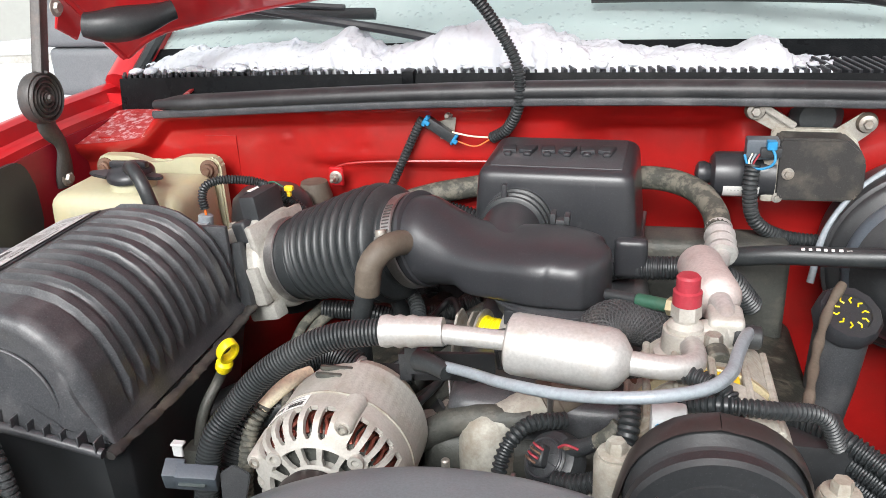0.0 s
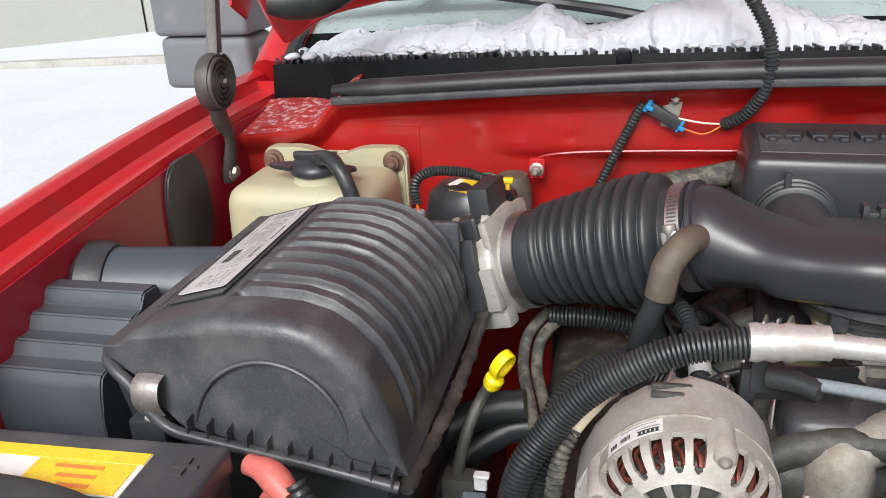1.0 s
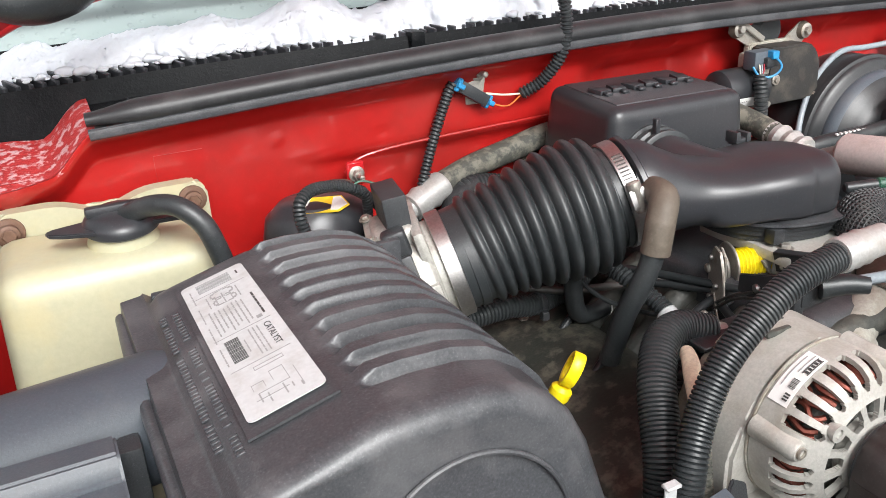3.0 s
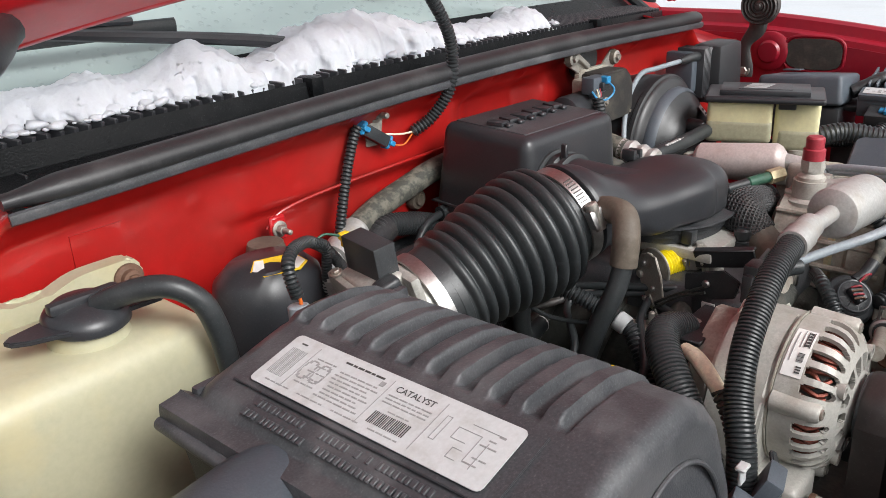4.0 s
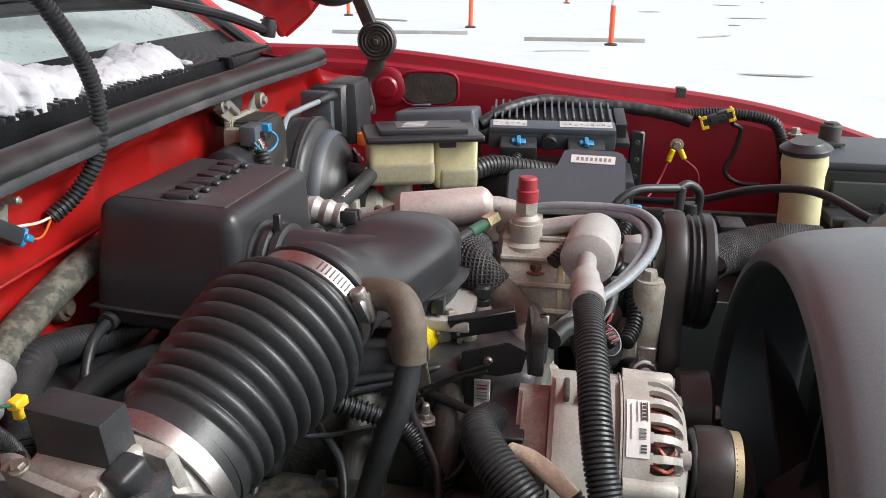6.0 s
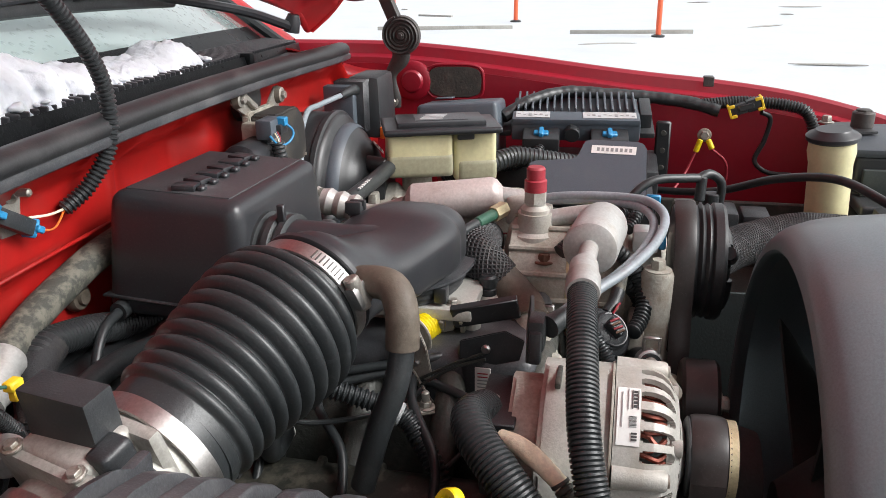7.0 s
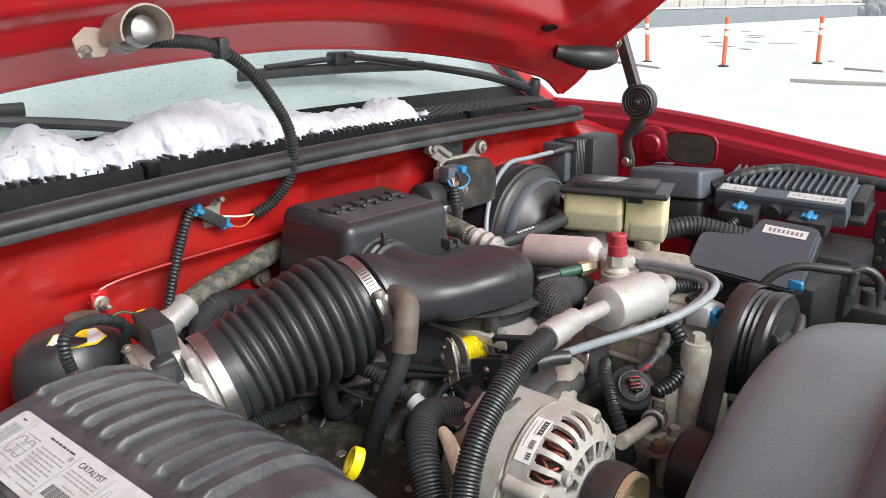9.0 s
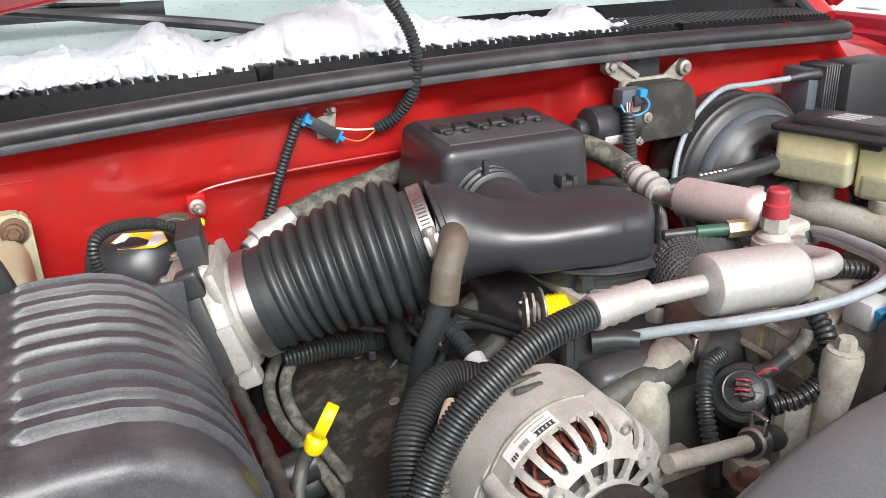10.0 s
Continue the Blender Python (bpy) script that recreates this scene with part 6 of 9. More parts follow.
    # rear frame: rounded drum with a flat-sided quarter, open at its slotted back
    part("seam", lathe([(r - 0.002, 0), (r + 0.0012, 0.2), (r + 0.0012, 0.8), (r - 0.002, 1)], (c.x, ys - 0.0002, c.z), (c.x, ys + 0.0022, c.z), 64), ALU_DIRTY, t)
    turn = [(r * math.cos(radians(q)), r * math.sin(radians(q))) for q in range(-75, 100, 7)]
    quarter = sheet(turn + [(-0.026, 0.0585), (-0.050, 0.041), (-0.066, 0.016), (-0.078, -0.010), (-0.078, -0.066), (-0.02, -0.068)], 0.050, Matrix.Translation((c.x, ys + 0.052, c.z)) @ pose(0, 0, 0, 90, 0, 0), 0.0035)
    part("rear_case", quarter, ALU, t, "flat-sided cast rear frame")
    wedge = sheet([(x * 0.82, z * 0.86) for x, z in turn] + [(-0.030, 0.040), (-0.056, 0.018), (-0.066, -0.012), (-0.066, -0.05)], 0.026, Matrix.Translation((c.x, ys + 0.076, c.z - 0.004)) @ pose(0, 0, 0, 90, 0, 0), 0.006)
    part("rear_step", wedge, ALU_DIRTY, t)
    for k in range(2):
        y = ys + 0.026 + 0.012 * k
        part("vent_slot", box(c.x - 0.026, c.x - 0.002 + 0.006 * k, y, y + 0.0045, c.z + 0.060, c.z + 0.0650, 0.0018, 2), IRON, t, "dark vent slot")
    cap = part("rear_cover", box(c.x - 0.040, c.x + 0.038, 0.606, 0.632, c.z - 0.03, c.z + 0.036, 0.006, 2, top=(0.8, 0.95)), VOID, t, "black slotted rear cover")
    for k in range(4):
        z = c.z + 0.034 - 0.012 * k
        part("cover_rib", box(c.x - 0.042, c.x + 0.034, 0.604, 0.634, z - 0.0022, z + 0.0022, 0.001, 1), PLASTIC, cap)
    part("pivot_lug", box(c.x - 0.080, c.x - 0.030, 0.500, 0.560, c.z - 0.092, c.z - 0.048, 0.008, 3), ALU, t)
    b = part("pivot_bolt", join(rod((c.x - 0.062, 0.494, c.z - 0.070), (c.x - 0.062, 0.482, c.z - 0.070), 0.0125, 22), hexbolt((c.x - 0.062, 0.482, c.z - 0.070), (0, -1, 0), 0.0088, 0.009, 0.0128)), ALU_DIRTY, t, "dull pivot bolt")
    part("rust_ring", rod((c.x - 0.062, 0.4955, c.z - 0.070), (c.x - 0.062, 0.491, c.z - 0.070), 0.0134, 22, 0.0008), SKIN_RUST, b)
    p = part("pulley", lathe([(0.010, 0.32), (0.0275, 0.32), (0.028, 0.0), (0.0295, 0.06)] + [(0.0278 if k % 2 else 0.0295, 0.1 + 0.8 * k / 12) for k in range(13)] + [(0.0295, 0.95), (0.027, 1.0)], (c.x, 0.4485, c.z), (c.x, 0.4815, c.z), 44), BLACK_STEEL, t, "black ribbed pulley")
    part("pulley_dish", lathe([(0.008, 0.5), (0.0135, 0.55), (0.0155, 1.0), (0.0215, 1.0), (0.0245, 0.35), (0.0262, 0.0), (0.0292, 0.0), (0.0296, 0.6)], (c.x, 0.4455, c.z), (c.x, 0.4565, c.z), 48, cap=False), BRASS, p, "yellow plated pulley dish")
    part("pulley_nut", join(hexbolt((c.x, 0.4530, c.z), (0, -1, 0), 0.0085, 0.007, 0.0125), rod((c.x, 0.4465, c.z), (c.x, 0.4430, c.z), 0.0048, 14)), BRASS, p)

    def band(a0, a1, ya, yb, lift, mat, name, host, steps=10):
        g = grid(steps, 2, lambda u, v: at(radians(a0 + (a1 - a0) * u), r + lift, ya + (yb - ya) * v))
        bmesh.ops.recalc_face_normals(g, faces=g.faces)
        return part(name, thicken(g, 0.0004), mat, host, "white printed sticker" if name == "printed_label" else "")
    l = band(106, 145, 0.5165, 0.5325, 0.0010, PAPER, "printed_label", t)
    for y0, y1 in ((0.5178, 0.5184), (0.5218, 0.5224)):
        band(108, 122, y0, y1, 0.0017, INK, "print_bar", l, 6)
    for k in range(5):
        band(108.6 + 2.7 * k, 110.2 + 2.7 * k, 0.5188, 0.5214, 0.0017, INK, "print_bar", l, 2)
    band(107.5, 122.5, 0.5246, 0.5252, 0.0017, INK_GREY, "print_bar", l, 6)
    for k in range(8):
        band(127 + 0.9 * k, 127.4 + 0.9 * k, 0.5190, 0.5240, 0.0017, INK_GREY if k % 3 else INK, "print_bar", l, 1)
    for k in range(3):
        band(137.0 + 1.9 * k, 138.1 + 1.9 * k, 0.5185, 0.5225, 0.0017, INK, "print_bar", l, 2)
    band(110, 134, 0.5288, 0.5294, 0.0017, INK_GREY, "print_bar", l, 8)
    part("rear_sleeve", sweep([(-0.240, 0.612, 1.052), (-0.249, 0.598, 1.053), (-0.260, 0.582, 1.048), (-0.271, 0.565, 1.039)], lambda q, n: 0.0072 - 0.0024 * abs(q / n - 0.5), 14, 0.004), TAN, t, "tan foam sleeve")


alternator()


def air_con():
    cc = V((0.111, 0.0, 1.040))
    t = thing("air_compressor", (cc.x, 0.56, 0.95), "stained cast aluminium air-conditioning compressor", "compressor")
    part("body", lathe([(0.062, 0), (0.066, 0.05), (0.066, 0.3), (0.058, 0.34), (0.058, 0.42), (0.064, 0.46), (0.064, 0.95), (0.055, 1)], (cc.x, 0.528, cc.z), (cc.x, 0.655, cc.z), 48), ALU_DIRTY, t)
    part("body_band", lathe([(0.062, 0), (0.0645, 0.2), (0.0645, 0.8), (0.062, 1)], (cc.x, 0.582, cc.z), (cc.x, 0.590, cc.z), 48), BRASS, t)
    part("front_housing", lathe([(0.03, 0), (0.050, 0.1), (0.056, 0.5), (0.060, 1)], (cc.x + 0.006, 0.492, cc.z), (cc.x + 0.006, 0.530, cc.z), 44), ALU_DIRTY, t)
    for k in range(9):
        a = radians(40 + 24 * k)
        p = V((cc.x + 0.065 * math.cos(a), 0.60, cc.z + 0.065 * math.sin(a)))
        part("case_rib", rod(p + V((0, -0.068, 0)), p + V((0, 0.05, 0)), 0.0035, 8, 0.001), ALU_DIRTY, t)
    part("warning_strip", thicken(grid(8, 1, lambda u, v: V((cc.x + 0.0655 * math.cos(radians(70 + 35 * u)), 0.566 + 0.012 * v, cc.z + 0.0655 * math.sin(radians(70 + 35 * u))))), 0.0006), YELLOW_LABEL, t)
    pc = V((0.109, 0.0, 1.067))
    p = part("clutch_pulley", lathe([(0.043, 0), (0.0588, 0), (0.0615, 0.06), (0.0615, 0.2), (0.0583, 0.24), (0.0605, 0.3), (0.0575, 0.36), (0.0605, 0.42), (0.0575, 0.48), (0.0605, 0.54), (0.0575, 0.6), (0.0605, 0.66), (0.0615, 0.8), (0.057, 0.9), (0.043, 0.9)], (pc.x, 0.432, pc.z), (pc.x, 0.489, pc.z), 56), BLACK_STEEL, t, "black clutch pulley")
    part("clutch_plate", lathe([(0.0, 0), (0.020, 0), (0.022, 0.3), (0.043, 0.4), (0.045, 0.9), (0.03, 1)], (pc.x, 0.424, pc.z), (pc.x, 0.440, pc.z), 40), BLACK_STEEL, p)
    for k in range(3):
        a = radians(30 + 120 * k)
        part("drive_arm", sweep([(pc.x + 0.02 * math.cos(a), 0.425, pc.z + 0.02 * math.sin(a)), (pc.x + 0.037 * math.cos(a), 0.426, pc.z + 0.037 * math.sin(a)), (pc.x + 0.050 * math.cos(a), 0.430, pc.z + 0.050 * math.sin(a))], 0.007, 10, 0.005), BLACK_STEEL, p)
    # manifold block with its service port
    part("manifold_tower", lathe([(0.021, 0), (0.021, 0.62), (0.0245, 0.66), (0.0245, 0.74), (0.019, 0.78), (0.018, 1)], (0.094, 0.626, 1.03), (0.094, 0.626, 1.116), 30), ALU, t)
    part("manifold_arm", lathe([(0.013, 0), (0.013, 0.7), (0.016, 0.75), (0.016, 1)], (0.094, 0.626, 1.106), (0.134, 0.640, 1.110), 20), ALU, t)
    part("manifold_block", box(0.112, 0.142, 0.624, 0.660, 1.092, 1.126, 0.007, 3), ALU, t)
    part("block_bolt", hexbolt((0.116, 0.616, 1.10), (0, 0, 1), 0.008, 0.016, 0.012), ZINC, t)
    part("foot_flange", box(0.055, 0.135, 0.600, 0.652, 1.058, 1.072, 0.006, 2), ALU_DIRTY, t)
    for x in (0.062, 0.128):
        part("flange_bolt", hexbolt((x, 0.612, 1.072), (0, 0, 1), 0.007, 0.008, 0.011), SKIN_RUST, t)
    part("port_tower", lathe([(0.016, 0), (0.015, 0.5), (0.0105, 0.6), (0.0105, 1)], (0.094, 0.626, 1.10), (0.094, 0.626, 1.140), 20), ALU, t)
    part("port_nut", lathe([(0.0125, 0), (0.0125, 1)], (0.094, 0.626, 1.127), (0.094, 0.626, 1.139), 6), ALU, t)
    part("service_cap", lathe([(0.0118, 0), (0.0118, 0.45), (0.0098, 0.5), (0.0098, 0.92), (0.008, 1)], (0.094, 0.626, 1.139), (0.094, 0.626, 1.165), 20), RED_CAP, t, "faded red service cap")
    part("pressure_switch", rod((0.132, 0.630, 1.110), (0.155, 0.632, 1.108), 0.010, 18), RUBBER, t)
    part("relief_plug", rod((0.118, 0.612, 1.104), (0.120, 0.596, 1.102), 0.010, 18), RUBBER_GREY, t)
    part("green_switch", rod((0.054, 0.682, 1.1125), (0.084, 0.668, 1.1145), 0.0062, 18), GREEN, t, "green pressure switch")
    part("switch_tail", rod((0.026, 0.695, 1.110), (0.055, 0.6815, 1.1125), 0.0055, 14), RUBBER, t)
    part("brass_fitting", lathe([(0.0085, 0), (0.0085, 1)], (0.082, 0.669, 1.1143), (0.100, 0.660, 1.116), 6), BRASS, t)
    # front suction line: loomed hose, ferrule, tube and muffler can
    u = thing("suction_line", (0.0, 0.56, 1.05), "bare aluminium air-conditioning line with a fat muffler can", "pipe")
    can = [(0.009, 0), (0.0115, 0.004), (0.020, 0.010), (0.0238, 0.03), (0.0250, 0.07), (0.0250, 0.80), (0.0240, 0.87), (0.0200, 0.93), (0.0130, 0.98), (0.010, 1)]
    part("muffler_can", lathe(can, (-0.046, 0.563, 1.127), (0.051, 0.553, 1.122), 44), TUBE, u)
    part("inlet_tube", rod((-0.120, 0.565, 1.130), (-0.042, 0.563, 1.128), 0.0082, 20), TUBE, u)
    part("ferrule", lathe([(0.013, 0), (0.014, 0.1), (0.0125, 0.2), (0.014, 0.3), (0.0125, 0.4), (0.014, 0.5), (0.0125, 0.6), (0.012, 1)], (-0.150, 0.563, 1.129), (-0.098, 0.565, 1.131), 24), TUBE, u)
    part("outlet_tube", sweep([(0.048, 0.553, 1.122), (0.076, 0.553, 1.120), (0.096, 0.564, 1.117), (0.100, 0.590, 1.112), (0.098, 0.618, 1.106)], 0.0095, 18, 0.005), TUBE, u)
    part("loomed_hose", loom([(-0.136, 0.564, 1.130), (-0.189, 0.561, 1.122), (-0.225, 0.558, 1.106), (-0.261, 0.554, 1.080), (-0.287, 0.546, 1.050), (-0.306, 0.533, 1.020), (-0.315, 0.525, 0.97), (-0.32, 0.515, 0.88)], 0.0106, 0.0033, 0.0009, 16), RUBBER, u, "black loomed hose")
    # rear discharge line
    w = thing("discharge_line", (0.13, 0.75, 1.05), "dull aluminium line with a long muffler can and crimped rubber hose", "pipe")
    part("muffler_can", lathe([(0.010, 0), (0.018, 0.04), (0.0215, 0.08), (0.0215, 0.90), (0.018, 0.95), (0.010, 1)], (0.113, 0.772, 1.112), (0.1235, 0.664, 1.1235), 40), TUBE_PINK, w)
    part("outlet_tube", sweep([(0.1235, 0.668, 1.1235), (0.127, 0.645, 1.120), (0.126, 0.628, 1.114)], 0.010, 16, 0.005), TUBE, w)
    part("inlet_tube", sweep([(0.1135, 0.770, 1.112), (0.124, 0.796, 1.100), (0.138, 0.820, 1.091), (0.1424, 0.842, 1.093)], 0.0095, 16, 0.005), TUBE, w)
    part("ferrule", lathe([(0.015, 0), (0.017, 0.1), (0.014, 0.25), (0.017, 0.4), (0.014, 0.55), (0.017, 0.7), (0.014, 0.85), (0.015, 1)], (0.1424, 0.838, 1.0925), (0.142, 0.890, 1.1035), 24), TUBE, w)
    part("rubber_hose", sweep([(0.142, 0.884, 1.1022), (0.138, 0.925, 1.113), (0.118, 0.962, 1.124), (0.075, 0.995, 1.126), (0.0, 1.012, 1.118), (-0.092, 1.014, 1.115), (-0.155, 1.018, 1.101), (-0.209, 1.012, 1.092), (-0.258, 1.002, 1.080)], 0.0145, 18, 0.008), RUBBER_GREY, w, "dusty grey rubber hose")
    part("lower_ferrule", lathe([(0.0165, 0), (0.018, 0.1), (0.0155, 0.25), (0.018, 0.4), (0.0155, 0.55), (0.018, 0.7), (0.0155, 0.85), (0.0165, 1)], (-0.250, 1.003, 1.082), (-0.296, 0.990, 1.066), 24), TUBE, w)
    part("lower_tube", rod((-0.294, 0.9905, 1.0668), (-0.306, 0.986, 1.060), 0.011, 18), TUBE, w)
    part("lower_hose", sweep([(-0.303, 0.9875, 1.061), (-0.312, 0.982, 1.045), (-0.315, 0.981, 1.02), (-0.316, 0.98, 0.95), (-0.316, 0.98, 0.86)], 0.0115, 16, 0.006), RUBBER, w, "black rubber hose")
    part("line_fitting", lathe([(0.008, 0), (0.0115, 0.15), (0.0115, 0.85), (0.008, 1)], (-0.381, 0.900, 1.083), (-0.360, 0.908, 1.087), 22), TUBE, w, "bright crimped fitting")
    part("fitting_hose", sweep([(-0.361, 0.9077, 1.0868), (-0.340, 0.925, 1.080), (-0.318, 0.955, 1.05), (-0.315, 0.975, 1.01)], 0.008, 14, 0.005), RUBBER, w)


air_con()


def water_outlet():
    t = thing("thermostat_housing", (-0.06, 0.58, 0.96), "cream-coloured cast water outlet, chalky and stained", "housing")
    part("outlet_neck", sweep([(-0.070, 0.600, 1.016), (-0.050, 0.606, 1.026), (-0.030, 0.612, 1.035), (-0.012, 0.618, 1.042)], lambda s, n: 0.0190 - 0.002 * s / n, 26, 0.004), ALU_DIRTY, t)
    part("dome", lathe([(0.026, 0), (0.026, 0.45), (0.0255, 0.62), (0.023, 0.78), (0.017, 0.91), (0.009, 0.98), (0.0005, 1)], (-0.070, 0.594, 0.958), (-0.071, 0.599, 1.036), 32), ALU_DIRTY, t)
    part("foot", box(-0.115, -0.03, 0.545, 0.61, 0.945, 0.965, 0.006, 2), ALU_DIRTY, t)
    part("bolt", hexbolt((-0.100, 0.556, 0.985), (0, 0, 1), 0.008, 0.012, 0.012), ZINC, t)
    part("bolt_stud", rod((-0.100, 0.556, 0.96), (-0.100, 0.556, 1.012), 0.004, 10), ZINC, t)
    u = thing("spring_clamp", (-0.016, 0.617, 1.041), "spring clamp on the water outlet", "clamp", "hose clamps")
    part("band", lathe([(0.0195, 0), (0.021, 0.1), (0.021, 0.9), (0.0195, 1)], (-0.021, 0.615, 1.0385), (-0.010, 0.619, 1.0440), 30, cap=False), RUBBER_BROWN, u)
    part("ear", join(box(-0.017, -0.012, 0.594, 0.604, 1.034, 1.058, 0.001, 1), box(-0.017, -0.012, 0.596, 0.612, 1.055, 1.058, 0.001, 1)), STEEL, u)
    v = thing("upper_hose", (0.05, 0.66, 1.0), "braided black upper coolant hose with a rusty elbow", "hose")
    part("elbow", sweep([(-0.014, 0.6175, 1.042), (0.002, 0.626, 1.048), (0.0130, 0.640, 1.058), (0.0170, 0.655, 1.070)], 0.0200, 22, 0.004), RUBBER_BROWN, v, "rust-brown rubber elbow")
    run = [(0.0170, 0.652, 1.067), (0.020, 0.664, 1.078), (0.030, 0.676, 1.087), (0.050, 0.681, 1.090), (0.076, 0.680, 1.086), (0.110, 0.684, 1.074), (0.150, 0.695, 1.045)]
    part("sleeve", sweep(run, 0.0212, 24, 0.004), CLOTH, v)
    part("woven_threads", braid(run, 0.0214, 22, 0.085, 0.0008), BRAID, v, "woven grey threads")


water_outlet()


def solenoid():
    c = V((-0.012, 0.541, 1.034))
    w = V((-0.52, -0.52, 0.68)).normalized()
    t = thing("purge_valve", (c.x, c.y, 0.97), "black round valve with a dull red-wired plug", "valve")
    part("body", lathe([(0.022, 0), (0.027, 0.2), (0.027, 0.6), (0.0245, 0.75), (0.0245, 0.85), (0.020, 1.0)], c - w * 0.022, c, 36), PLASTIC, t)
    part("cap_ring", lathe([(0.0185, 0), (0.0195, 0.4), (0.0165, 0.8), (0.006, 1.0)], c - w * 0.001, c + w * 0.006, 32), PLASTIC, t)
    part("cap_rim", sweep([c + w * 0.004 + w.orthogonal().normalized() * 0.0165 * math.cos(q) + w.cross(w.orthogonal()).normalized() * 0.0165 * math.sin(q) for q in [2 * math.pi * k / 24 for k in range(25)]], 0.0013, 8, 0.004), GLOSS, t)
    e1 = w.orthogonal().normalized()
    e2 = w.cross(e1)
    for k in range(8):
        q = 2 * math.pi * k / 8
        part("cap_rib", sweep([c + w * 0.0055 + (e1 * math.cos(q) + e2 * math.sin(q)) * 0.006, c + w * 0.004 + (e1 * math.cos(q) + e2 * math.sin(q)) * 0.0155], 0.0009, 6, 0.004), PLASTIC, t)
    block = box(-0.009, 0.009, -0.006, 0.006, 0.0, 0.012, 0.0015, 1)
    block.transform(Matrix.Translation(c + w * 0.002) @ Matrix((e1, e2, w)).transposed().to_4x4() @ pose(0, 0, 0, 0, 0, 25))
    part("wire_block", block, PLASTIC, t)
    for k in range(4):
        g = c + w * 0.014 + e1 * (-0.006 + 0.004 * k)
        part("wire", sweep([g - e2 * 0.004, g + w * 0.004, g + e2 * 0.007 + w * 0.001], 0.0011, 6, 0.002), RED_CAP if k % 2 else SKIN_RUST, t, "dull red wire")
    a = c + V((0.016, 0.004, 0.010))
    part("plug", sweep([a, a + V((0.012, -0.006, 0.006)), a + V((0.024, -0.010, 0.016))], 0.0068, 12, 0.003), PLASTIC, t)
    part("boot", sweep([a + V((0.022, -0.010, 0.014)), a + V((0.034, -0.012, 0.026)), a + V((0.040, -0.010, 0.034))], 0.0062, 12, 0.003), RUBBER_GREY, t, "grey rubber boot")
    for k in range(3):
        part("wire", sweep([a + V((-0.006 + 0.002 * k, -0.006, 0.004)), a + V((0.0, -0.010, 0.010 - 0.002 * k)), a + V((0.010, -0.012 + 0.002 * k, 0.008))], 0.0011, 8, 0.002), SKIN_RUST if k else RED_CAP, t, "dull red wire")
    u = thing("wire_loom", (c.x + 0.06, c.y, 1.0), "black corrugated wire loom beside the valve", "wiring", "wire looms")
    part("conduit", loom([(0.050, 0.530, 1.062), (0.062, 0.515, 1.040), (0.056, 0.508, 1.005), (0.030, 0.515, 0.975)], 0.0075, 0.005), RUBBER, u)
    part("branch", loom([(0.052, 0.545, 1.098), (0.050, 0.520, 1.075), (0.038, 0.510, 1.050), (0.018, 0.512, 1.036), (-0.004, 0.520, 1.030)], 0.0075, 0.005), RUBBER, u)
    v = thing("wire_loom", (-0.05, 0.54, 1.0), "black corrugated wire loom beside the valve", "wiring", "wire looms")
    part("conduit", loom([(0.0, 0.582, 1.045), (-0.030, 0.565, 1.048), (-0.048, 0.545, 1.03), (-0.052, 0.525, 0.99)], 0.0062, 0.005), RUBBER, v)
    part("plug", rod((-0.052, 0.525, 0.992), (-0.054, 0.518, 0.972), 0.008, 14), PLASTIC, v)


solenoid()


